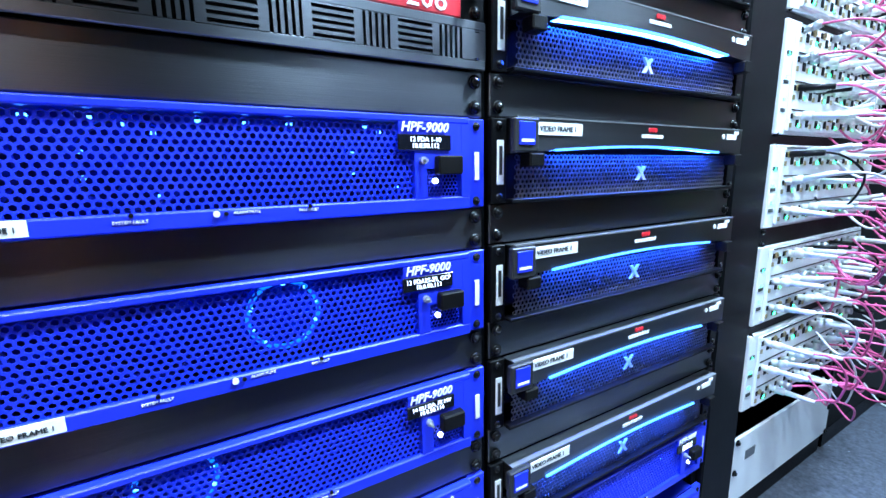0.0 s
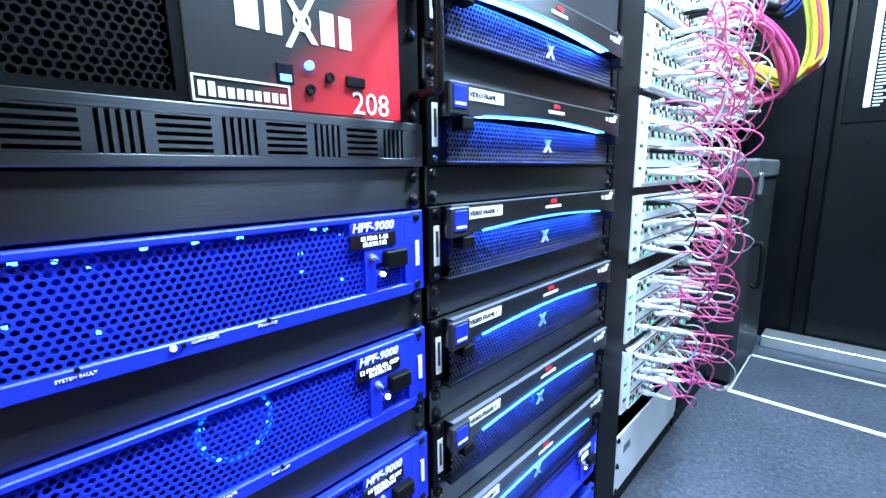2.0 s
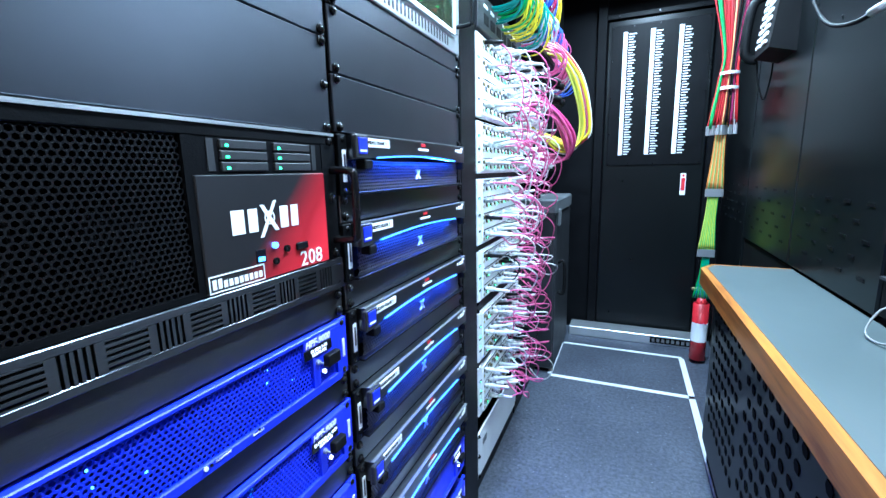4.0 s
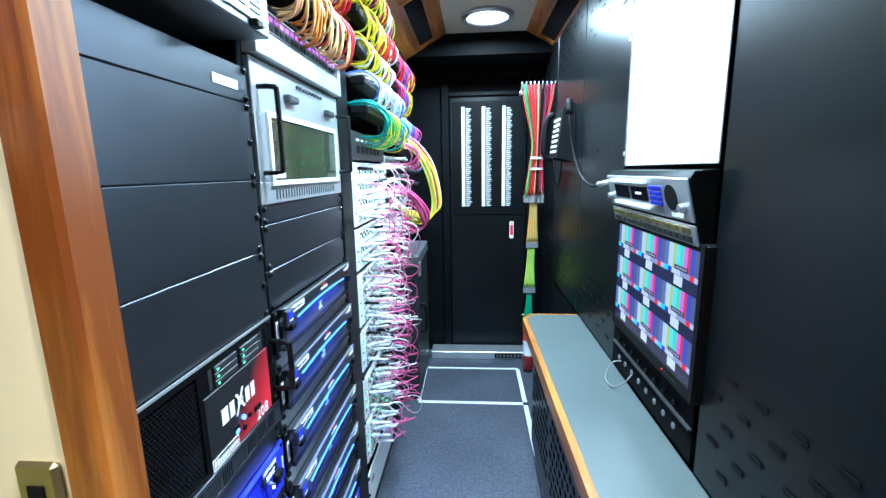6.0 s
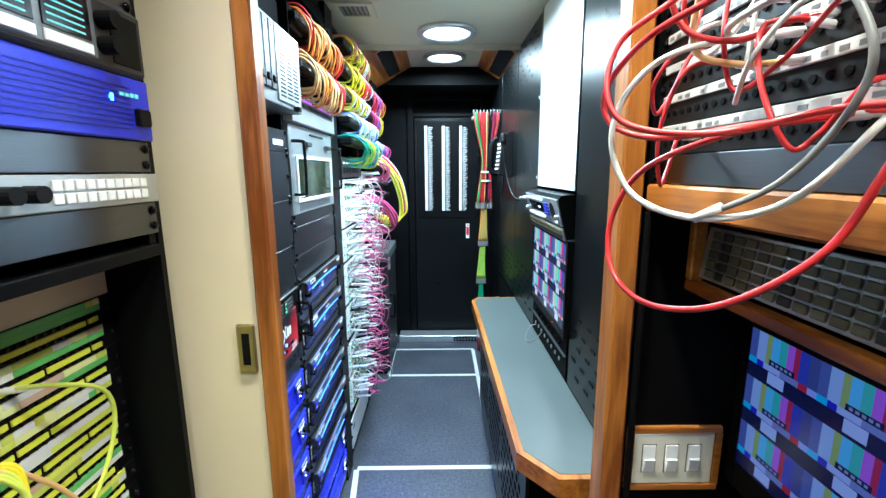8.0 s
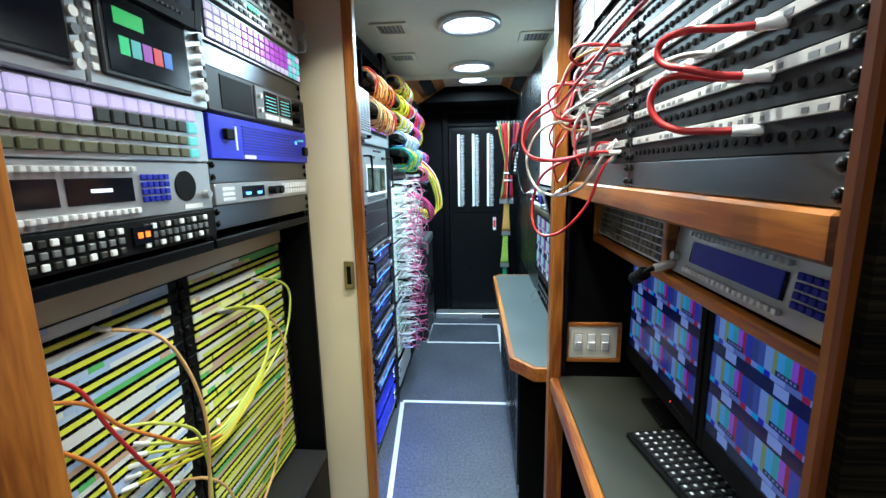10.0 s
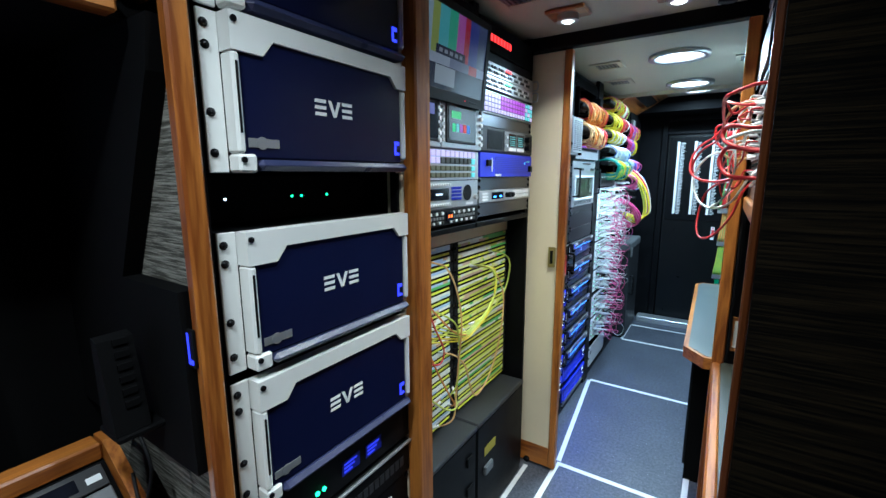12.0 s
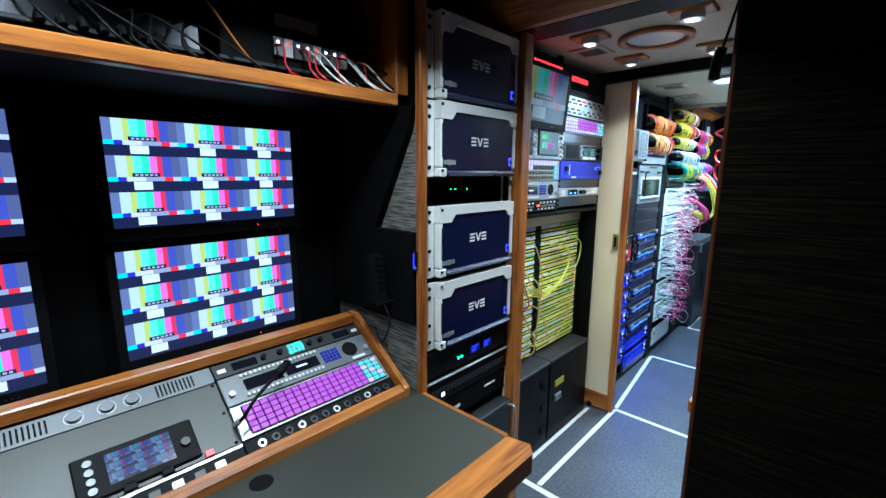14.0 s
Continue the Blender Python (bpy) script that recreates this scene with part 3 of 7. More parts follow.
def power_frame(m, lines, tag, lit):
    """A blue 2U frame with a honeycomb front."""
    t = thing("amplifier_frame", m, "blue perforated two-unit amplifier frame with small display", "rack unit", "blue amplifier frames")
    h = HPF_H - 0.001
    part("ear", Shape().box(0.0, 0.0215, -0.004, 0.004, 0, h, 0.001), BLUE, t)
    part("ear", Shape().box(0.461, RW, -0.004, 0.004, 0, h, 0.001), BLUE, t)
    part("top_bar", Shape().box(0.0215, 0.461, -0.010, 0.0, 0.082, h, 0.0012), BLUE, t)
    part("bottom_bar", Shape().box(0.0215, 0.461, -0.010, 0.0, 0.0, 0.0125, 0.0012), BLUE, t)
    s = Shape().box(0.400, 0.4125, -0.010, 0.0, 0.0125, 0.082).box(0.451, 0.461, -0.010, 0.0, 0.0125, 0.082).box(0.4125, 0.451, -0.0098, 0.0, 0.040, 0.082).box(0.385, 0.400, -0.0098, 0.0, 0.056, 0.082)
    part("front_plate", s, BLUE, t)
    g = part("grille", hpf_grille, None, t)
    g.location = (0, -0.006, 0)
    g = part("grille", hpf_small, None, t)
    g.location = (0, -0.006, 0)
    part("chassis", Shape().box(0.018, 0.465, 0.05, 0.4, 0.002, h - 0.002), BLUE_DARK, t)
    part("chassis_top", Shape().box(0.018, 0.465, 0.002, 0.05, h - 0.003, h - 0.001), BLUE_DARK, t)
    for k in range(4):
        fan(t, 0.085 + k * 0.098, 0.046, 0.036, LED_BLUE if k in lit else None, lit)
    for k in range(11):
        if (k * 5 + len(lines[0])) % 4:
            part("lamp", Shape().box(0.03 + k * 0.033, 0.0345 + k * 0.033, 0.014, 0.017, 0.0765, 0.0790), LED_BLUE, t, "blue indicator behind the grille")
    lettering("HPF-9000", 0.386, -0.0112, 0.0735, 0.0122, LABEL, t, shear=0.25, bold=0.00025)
    d = part("display", Shape().box(0.3835, 0.4385, -0.0115, -0.009, 0.0570, 0.0710, 0.0006), DISPLAY, t, "black display with pale characters")
    lettering(lines[0], 0.411, -0.0118, 0.0645, 0.0062, OLED, d, align="CENTER")
    lettering(lines[1], 0.411, -0.0118, 0.0588, 0.0062, OLED, d, align="CENTER")
    part("latch", Shape().box(0.421, 0.448, -0.019, -0.008, 0.0345, 0.0520, 0.0015), RUBBER, t, "black square latch")
    part("switch", Shape().disc(0.408, -0.010, 0.0475, 0.0035, -0.014, 12).disc(0.408, -0.014, 0.0475, 0.0014, -0.020, 8), SILVER, t)
    part("indicator", Shape().disc(0.421, -0.0085, 0.0285, 0.0026, -0.0115, 10), LED_WHITE, t)
    lettering("SYSTEM FAULT", 0.172, -0.0104, 0.0060, 0.0031, LABEL, t)
    lettering("ALARM MUTE", 0.246, -0.0104, 0.0085, 0.0031, LABEL, t)
    lettering("FAN FAULT", 0.294, -0.0104, 0.0075, 0.0031, LABEL, t)
    for x in (0.183, 0.241, 0.303):
        part("button", Shape().disc(x, -0.0095, 0.0115 if x != 0.241 else 0.0092, 0.0016, -0.012, 10), RUBBER, t)
    part("button", Shape().disc(0.2345, -0.0095, 0.0092, 0.0024, -0.012, 10), WHITE, t)
    if tag:
        part("label_strip", Shape().box(0.088, 0.130, -0.0112, -0.0098, 0.002, 0.0125), LABEL, t, "white printed label")
        lettering("VIDEO FRAME 1", 0.090, -0.0115, 0.0050, 0.0050, DARK_GREY, t)
    part("side_label", Shape().box(0.470, 0.4755, -0.0052, -0.004, 0.028, 0.056), LABEL, t)
    screws(t, RW, h)
    return t


for k, txt in enumerate((("12 PDA 1-10", "10.0.90.112"), ("13 PDA25-29, GCP", "10.0.90.113"), ("14 RU DA, FS MV", "10.0.90.114"), ("15 DA 1-8", "10.0.90.115"), ("16 DA 9-12", "10.0.90.116"))):
    power_frame(rack_pose(R1, 0.7098 - 0.13335 * k), txt, k < 2, ((0, 1, 3), (2,), (1,), (0, 2), (3,))[k])
    blank_panel(rack_pose(R1, 0.7098 - 0.13335 * k - U), U)
blank_panel(rack_pose(R1, 0.799), U)


def vent_panel(m):
    t = thing("rack_vent", m, "black one-unit rack panel with slotted vents", "rack panel")
    h = U - 0.001
    s = Shape()
    s.box(0, RW, -0.006, -0.002, 0.0355, h, 0.0008).box(0, RW, -0.006, -0.002, 0, 0.0085, 0.0008)
    x = 0.022
    edges = [0.0]
    slots = Shape()
    k = 0
    while x < 0.45:
        w = 0.040 if k % 2 == 0 else 0.0335
        s.box(edges[-1], x, -0.006, -0.002, 0.0085, 0.0355)
        if k % 2 == 0:
            for j in range(6):
                z = 0.0085 + j * 0.0054
                s.box(x, x + w - 0.006, -0.006, -0.002, z - (0 if j == 0 else 0.0013), z + (0 if j == 5 else 0.0013))
        else:
            for j in range(6):
                xx = x + j * (w - 0.006) / 5
                s.box(xx - (0 if j == 0 else 0.0014), xx + (0 if j == 5 else 0.0014), -0.006, -0.002, 0.0085, 0.0355)
        edges.append(x + w - 0.006)
        x += w
        k += 1
    s.box(edges[-1], RW, -0.006, -0.002, 0.0085, 0.0355)
    part("plate", s, BRUSHED, t)
    part("backing", Shape().box(0.02, RW - 0.02, 0.02, 0.03, 0.002, h), MATT_BLACK, t)
    screws(t, RW, h)
    return t


vent_panel(rack_pose(R1, 0.844))


def graphics_server(m):
    """The black and red 4U server."""
    t = thing("graphics_server", m, "black four-unit server with a red fading corner and drive lights", "server")
    h = 0.170
    s = Shape().box(0, RW, -0.002, 0.004, h - 0.012, h, 0.001).box(0, 0.02, -0.002, 0.004, 0, h - 0.012).box(0.258, 0.266, -0.002, 0.004, 0, h - 0.012)
    s.box(0.02, 0.258, -0.002, 0.004, 0, 0.006)
    part("front_frame", s, BLACK, t)
    part("grille", Shape().hexplate(0.0205, 0.258, 0.006, h - 0.012, 0.0062, 0.26, 0.0), GRILLE_BLACK, t, "black perforated front")
    fan(t, 0.20, 0.075, 0.055, None)
    fan(t, 0.085, 0.075, 0.055, None)
    part("chassis", Shape().box(0.01, RW - 0.01, 0.06, 0.45, 0.002, h), MATT_BLACK, t)
    m_red, nt, b = material("red_fading_print")
    tc = nt.nodes.new("ShaderNodeTexCoord")
    mp = node(nt, "ShaderNodeMapping", Location=(-0.338, 0, 0.060), Scale=(1.0, 0, -0.95))
    mp.vector_type = "POINT"
    nt.links.new(tc.outputs["Object"], mp.inputs["Vector"])
    sx = nt.nodes.new("ShaderNodeSeparateXYZ")
    nt.links.new(mp.outputs[0], sx.inputs[0])
    ad = nt.nodes.new("ShaderNodeMath")
    nt.links.new(sx.outputs[0], ad.inputs[0])
    nt.links.new(sx.outputs[2], ad.inputs[1])
    r = ramp(nt, ((0.02, (0.012, 0.012, 0.014)), (0.07, (0.30, 0.012, 0.02)), (0.14, (0.62, 0.02, 0.035))))
    nt.links.new(ad.outputs[0], r.inputs[0])
    nt.links.new(r.outputs[0], b.inputs["Base Color"])
    b.inputs["Roughness"].default_value = 0.35
    part("control_panel", Shape().box(0.266, 0.456, -0.004, 0.004, 0.0, h - 0.05, 0.001), m_red, t, "black print fading to red")
    part("end_strip", Shape().box(0.456, RW, -0.002, 0.004, 0.0, h - 0.012), BLACK, t)
    bay = part("drive_bay", Shape().box(0.266, 0.456, -0.001, 0.004, h - 0.05, h - 0.012), BLACK, t, "row of drive caddies")
    for i in range(2):
        for j in range(3):
            x, z = 0.298 + i * 0.072, h - 0.0235 - j * 0.0115
            c = part("drive_caddy", Shape().box(x, x + 0.062, -0.004, 0.002, z, z + 0.0095, 0.001), DARK_GREY, bay)
            part("lamp", Shape().box(x + 0.006, x + 0.0095, -0.0048, -0.004, z + 0.002, z + 0.0045), LED_GREEN, c)
        part("drive_label", Shape().box(0.284 + i * 0.152, 0.292 + i * 0.152, -0.002, -0.001, h - 0.046, h - 0.014), DARK_GREY, bay)
    # pale wordmark drawn as plain strokes
    logo = Shape()
    y0, y1, zb, zt = -0.0047, -0.0042, 0.0565, 0.0825
    for x, w in ((0.301, 0.017), (0.323, 0.013), (0.370, 0.013), (0.388, 0.012)):
        logo.box(x, x + w, y0, y1, zb, zt, 0.0002)
    logo.prism([(0.338, 0.049), (0.343, 0.049), (0.366, 0.090), (0.361, 0.090)], y0, y1).prism([(0.340, 0.086), (0.346, 0.086), (0.367, 0.055), (0.361, 0.055)], -0.0049, -0.0044)
    logo.ring(0.3535, y0 - 0.0003, 0.0705, 0.0062, 0.0078, y1 - 0.0003, 20)
    part("wordmark", logo, LABEL, t, "white maker's mark")
    box = Shape().box(0.267, 0.339, y0, y1, 0.001, 0.0024).box(0.267, 0.339, y0, y1, 0.0178, 0.0192)
    box.box(0.267, 0.2684, y0, y1, 0.0024, 0.0178).box(0.3376, 0.339, y0, y1, 0.0024, 0.0178)
    for k in range(10):
        xx = 0.2710 + k * 0.0066
        box.box(xx, xx + 0.0046, y0, y1, 0.0048, 0.0150 if k in (0, 1) else 0.0122)
    part("name_plate", box, LABEL, t, "white framed mark")
    lettering("208", 0.398, -0.0046, 0.003, 0.0285, LABEL, t)
    part("usb_socket", Shape().box(0.329, 0.343, -0.0052, -0.0036, 0.0205, 0.0360, 0.0005), DISPLAY, t)
    part("usb_tongue", Shape().box(0.3315, 0.3405, -0.0058, -0.0052, 0.0225, 0.0275), LED_BLUE, t, "blue socket tongue")
    part("lamp", Shape().disc(0.357, -0.004, 0.0375, 0.0035, -0.0075, 12), LED_BLUE, t)
    for x, z in ((0.357, 0.0185), (0.376, 0.0305)):
        part("button", Shape().ring(x, -0.004, z, 0.0022, 0.0042, -0.007, 12), RUBBER, t)
        part("button_cap", Shape().disc(x, -0.004, z, 0.0021, -0.006, 12), DARK_GREY, t)
    part("rocker_switch", Shape().box(0.392, 0.412, -0.0075, -0.004, 0.0255, 0.0345, 0.001), RUBBER, t)
    hd = Shape().tube([(RW - 0.008, -0.001, 0.026), (RW - 0.008, -0.034, 0.028), (RW - 0.008, -0.04, 0.04), (RW - 0.008, -0.04, 0.11), (RW - 0.008, -0.034, 0.122), (RW - 0.008, -0.001, 0.124)], 0.0055, 8)
    part("handle", hd, SCREW, t, "black bow handle", True)
    screws(t, RW, h)
    return t


graphics_server(rack_pose(R1, 0.8885))
part("trim_edge", Shape().box(0, RW, -0.004, 0.0, 0.0, 0.0035), SILVER, thing("trim_strip", rack_pose(R1, 1.0585), "thin silver trim strip over the server", "trim"))
for z0, z1 in ((1.063, 1.188), (1.188, 1.320), (1.320, 1.452)):
    blank_panel(rack_pose(R1, z0), z1 - z0, PANEL, "large smooth black blank rack panel")
t = blank_panel(rack_pose(R1, 1.452), 0.06, PANEL, "narrow black rack panel with a small white label")
part("label_strip", Shape().box(0.38, 0.45, -0.0015, 0.0, 0.018, 0.032), LABEL, t)


def storage_server(m):
    """A pale 4U server with drive bays and a slotted front."""
    t = thing("storage_server", m, "grey four-unit server with black drive bays", "server")
    part("body", Shape().box(0.0, RW, -0.05, 0.4, 0.0, 0.19, 0.003), GREY, t)
    for k in range(8):
        x = 0.02 + k * 0.034
        d = part("drive_bay", Shape().box(x, x + 0.031, -0.056, -0.048, 0.03, 0.18, 0.002), DARK_GREY, t)
        part("latch", Shape().box(x + 0.006, x + 0.025, -0.061, -0.055, 0.045, 0.06, 0.002), RUBBER, d)
        part("lamp", Shape().box(x + 0.013, x + 0.017, -0.0575, -0.055, 0.165, 0.168), RED, d)
    g = Shape().box(0.302, 0.465, -0.054, -0.049, 0.012, 0.185, 0.002)
    part("slotted_panel", g, SILVER, t)
    for i in range(3):
        for j in range(16):
            part("slot", Shape().box(0.318 + i * 0.047, 0.352 + i * 0.047, -0.0552, -0.0535, 0.024 + j * 0.0095, 0.028 + j * 0.0095), RUBBER, t)
    part("latch", Shape().box(0.41, 0.43, -0.066, -0.05, 0.0, 0.012, 0.002), RUBBER, t)
    return t


storage_server(rack_pose(R1, 1.555))
blank_panel(rack_pose(R1, 1.75), 0.20, MATT_BLACK, "black blank rack panel near the ceiling")

og_grille = Shape().hexplate(0.030, 0.455, 0.004, 0.052, 0.0060, 0.30).mesh("grille", MESH)


def video_frame(m, tint=False):
    """A black 2U video frame with a glowing blue slot under its curved brow."""
    t = thing("card_chassis", m, "black two-unit video frame with a blue light bar", "rack unit", "blue-lit video frames")
    h = 2 * U - 0.001
    part("ear", Shape().box(0, 0.02, -0.004, 0.004, 0, h, 0.001), BLACK, t)
    part("ear", Shape().box(0.463, RW, -0.004, 0.004, 0, h, 0.001), BLACK, t)
    # brow with a shallow arch along its lower edge
    arch = [(0.02, 0.052)] + [(0.06 + k * 0.04, 0.0545 + 0.0065 * math.sin(math.pi * k / 9)) for k in range(10)] + [(0.463, 0.052), (0.463, h), (0.02, h)]
    part("brow", Shape().prism(arch[::-1], -0.020, 0.0), BRUSHED, t, "curved black brow")
    part("brow_edge", Shape().box(0.02, 0.463, -0.0205, -0.014, h - 0.0005, h + 0.0012), GREY, t)
    g = part("grille", og_grille, None, t, "black perforated front")
    g.location = (0, -0.005, 0)
    part("sill", Shape().box(0.02, 0.463, -0.014, 0.0, 0.0, 0.0045, 0.001), BLACK, t)
    part("chassis", Shape().box(0.021, 0.462, 0.035, 0.4, 0.001, 0.0875), MATT_BLACK, t)
    bar = [(0.075 + k * 0.036, 0.0560 + 0.0060 * math.sin(math.pi * (k + 0.4) / 9.5)) for k in range(10)]
    lo = Shape().prism([(x, z - 0.0015) for x, z in bar] + bar[::-1], -0.0180, -0.0072)
    lb = part("light_bar", lo, LED_BAR, t, "glowing blue light bar")
    part("lens", Shape().prism([(x, z - 0.0026) for x, z in bar] + [(x, z - 0.0002) for x, z in bar[::-1]], -0.0222, -0.0188), BAR_LENS, lb, "thin blue lens")
    b = part("latch", Shape().box(0.012, 0.045, -0.026, -0.018, 0.053, h - 0.001, 0.0015), DARK_GREY, t, "grey latch with a blue badge")
    part("badge", Shape().box(0.018, 0.039, -0.0272, -0.0255, 0.060, 0.083, 0.0005), BLUE, b)
    part("badge_bar", Shape().box(0.020, 0.037, -0.0276, -0.0270, 0.063, 0.066), LABEL, b)
    part("lower_latch", Shape().box(0.034, 0.054, -0.026, -0.008, 0.038, 0.052, 0.0015), RUBBER, t)
    part("lower_latch", Shape().box(0.440, 0.458, -0.026, -0.008, 0.036, 0.052, 0.0015), RUBBER, t)
    lab = part("label_strip", Shape().box(0.048, 0.114, -0.0210, -0.0199, 0.071, 0.084), LABEL, t, "white printed label")
    lettering("VIDEO FRAME 1", 0.050, -0.0213, 0.0750, 0.0078, DARK_GREY, lab)
    mk = Shape()
    for k in range(3):
        mk.disc(0.237 + k * 0.006, -0.0199, 0.0815, 0.003, -0.0208, 10)
    part("maker_mark", mk, RED, t, "red round mark")
    wm = Shape()
    for k in range(8):
        wm.box(0.221 + k * 0.0056, 0.2252 + k * 0.0056, -0.0208, -0.0199, 0.0715, 0.0758)
    part("wordmark", wm, LABEL, t, "pale maker's mark")
    part("tag", Shape().box(0.420, 0.446, -0.0210, -0.0199, 0.0735, 0.081).box(0.440, 0.4515, -0.0210, -0.0199, 0.081, 0.0855).disc(0.411, -0.0199, 0.0775, 0.0035, -0.0208, 10), LABEL, t)
    x = Shape().prism([(0.232, 0.019), (0.2375, 0.019), (0.252, 0.037), (0.2465, 0.037)], -0.0085, -0.0062).prism([(0.2465, 0.019), (0.252, 0.019), (0.2375, 0.037), (0.232, 0.037)], -0.0089, -0.0066)
    part("cross_mark", x, LABEL, t, "white cross mark")
    part("side_label", Shape().box(0.0065, 0.0155, -0.0053, -0.004, 0.02, 0.066, 0.0004), LABEL, t)
    part("side_print", Shape().box(0.009, 0.013, -0.0056, -0.0052, 0.03, 0.06), DARK_GREY, t)
    screws(t, RW, h)
    return t


vf = video_frame(rack_pose(R2, 0.7122 + 2 * 0.1315))
for k in range(1, 6):
    copy_thing(vf, rack_pose(R2, 0.7122 + (2 - k) * 0.1333))
for k in range(5):
    blank_panel(rack_pose(R2, 0.7122 + (1 - k) * 0.1333 + 2 * U), U)
for z in (0.235, 0.102):
    power_frame(rack_pose(R2, z - 0.02), (("21 REF 1-4", "10.0.90.121"), ("22 REF 5-8", "10.0.90.122"))[z < 0.2], False, (1, 3))
    blank_panel(rack_pose(R2, z - 0.02 - U if z < 0.2 else z - 0.02 + 2 * U - 0.0002), U * 0.95)
blank_panel(rack_pose(R2, 1.066), 0.079, PANEL, "smooth black blank rack panel")
blank_panel(rack_pose(R2, 1.146), 0.088, PANEL, "smooth black blank rack panel")
blank_panel(rack_pose(R2, 1.235), 0.0365, PANEL, "narrow smooth black rack panel")


def intercom_frame(m):
    """A silver 6U frame with handles and a dark glass window."""
    t = thing("intercom_matrix", m, "silver six-unit intercom frame with a tinted window", "rack unit")
    h = 0.265
    s = Shape().box(0, RW, -0.02, 0.0, 0, 0.045, 0.002).box(0, RW, -0.02, 0.0, 0.165, h, 0.002).box(0, 0.05, -0.02, 0.0, 0.045, 0.165).box(0.44, RW, -0.02, 0.0, 0.045, 0.165)
    part("front_frame", s, SILVER, t)
    w = part("window_bezel", Shape().box(0.042, 0.448, -0.026, -0.018, 0.035, 0.045, 0.001).box(0.042, 0.448, -0.026, -0.018, 0.165, 0.175, 0.001).box(0.042, 0.052, -0.026, -0.018, 0.045, 0.165).box(0.438, 0.448, -0.026, -0.018, 0.045, 0.165), WHITE, t)
    g, nt, b = material("tinted_window")
    b.inputs["Base Color"].default_value = (0.16, 0.20, 0.12, 1)
    b.inputs["Transmission Weight"].default_value = 0.85
    b.inputs["Roughness"].default_value = 0.08
    part("window_pane", Shape().box(0.052, 0.438, -0.023, -0.021, 0.045, 0.165), g, t, "tinted green-grey glass")
    bk = part("card_cage", Shape().box(0.05, 0.44, 0.05, 0.06, 0.045, 0.165), DARK_GREY, t)
    for k in range(12):
        part("card", Shape().box(0.27 + k * 0.0135, 0.28 + k * 0.0135, 0.01, 0.05, 0.05, 0.16, 0.001), GREY, bk)
        part("lamp", Shape().box(0.273 + k * 0.0135, 0.277 + k * 0.0135, 0.006, 0.01, 0.08 + (k % 5) * 0.012, 0.084 + (k % 5) * 0.012), (LED_GREEN, LED_RED, LED_GREEN)[k % 3], bk)
    for k in range(26):
        part("vent_slot", Shape().box(0.06 + k * 0.014, 0.066 + k * 0.014, -0.0206, -0.0198, 0.008, 0.028), DARK_GREY, t)
    part("badge", Shape().box(0.06, 0.10, -0.0245, -0.0232, 0.05, 0.062), LABEL, t)
    for x in (0.13, 0.37):
        part("latch", Shape().box(x, x + 0.05, -0.034, -0.018, 0.205, 0.22, 0.003), DARK_GREY, t)
    for k in range(9):
        part("knob", Shape().disc(0.20 + k * 0.018, -0.018, 0.245, 0.004, -0.026, 10), DARK_GREY, t)
    for x in (0.02, RW - 0.012):
        part("handle", Shape().tube([(x, -0.018, 0.06), (x, -0.05, 0.062), (x, -0.056, 0.075), (x, -0.056, 0.20), (x, -0.05, 0.213), (x, -0.018, 0.215)], 0.005, 8), SCREW, t, "black bow handle", True)
    screws(t, RW, h)
    return t


intercom_frame(pose(RX - 0.016, R2, 1.272, 0, 0, LEFT))
t = thing("network_switch", rack_pose(R2, 1.541), "silver one-unit switch with purple lights", "rack unit")
part("body", Shape().box(0, RW, -0.02, 0.3, 0, 0.085, 0.002), SILVER, t)
part("face_strip", Shape().box(0.03, RW - 0.03, -0.0215, -0.019, 0.045, 0.08), DARK_GREY, t)
for k in range(16):
    part("socket", Shape().box(0.05 + k * 0.024, 0.067 + k * 0.024, -0.023, -0.0205, 0.050, 0.06), RUBBER, t)
    part("lamp", Shape().box(0.05 + k * 0.024, 0.066 + k * 0.024, -0.0226, -0.0208, 0.066, 0.074), KEY_PURPLE, t)
blank_panel(rack_pose(R2, 1.932), 0.05, MATT_BLACK, "black blank rack panel near the ceiling")
t = thing("fibre_tray", rack_pose(R2, 1.63), "black open tray where orange fibre cables leave the rack", "rack unit")
part("tray", Shape().box(0.01, RW - 0.01, -0.02, 0.3, 0.0, 0.006).box(0.01, 0.014, -0.02, 0.3, 0.006, 0.29).box(RW - 0.014, RW - 0.01, -0.02, 0.3, 0.006, 0.29), BLACK, t)
part("back_panel", Shape().box(0.014, RW - 0.014, 0.2, 0.21, 0.006, 0.29), MATT_BLACK, t)
for zz in (0.06, 0.17):
    for k in range(3):
        part("cable_hood", Shape().box(0.03 + k * 0.15, 0.15 + k * 0.15, -0.02, 0.05, zz, zz + 0.055, 0.006), RUBBER, t)

# router frames with plugged cables
CABLE_PINK = paint("pink_cable_jacket", (0.62, 0.10, 0.26), 0.4)
CABLE_MAGENTA = paint("magenta_cable_jacket", (0.50, 0.035, 0.16), 0.4)
CABLE_WHITE = paint("white_cable_jacket", (0.66, 0.68, 0.66), 0.4)
CABLE_BLACK = paint("black_cable_jacket", (0.006, 0.006, 0.0065), 0.42, spec=0.2)
CABLE_YELLOW = paint("yellow_cable_jacket", (0.66, 0.55, 0.02), 0.4)
CABLE_LIME = paint("lime_cable_jacket", (0.55, 0.62, 0.10), 0.4)
CABLE_ORANGE = paint("orange_cable_jacket", (0.60, 0.20, 0.03), 0.4)
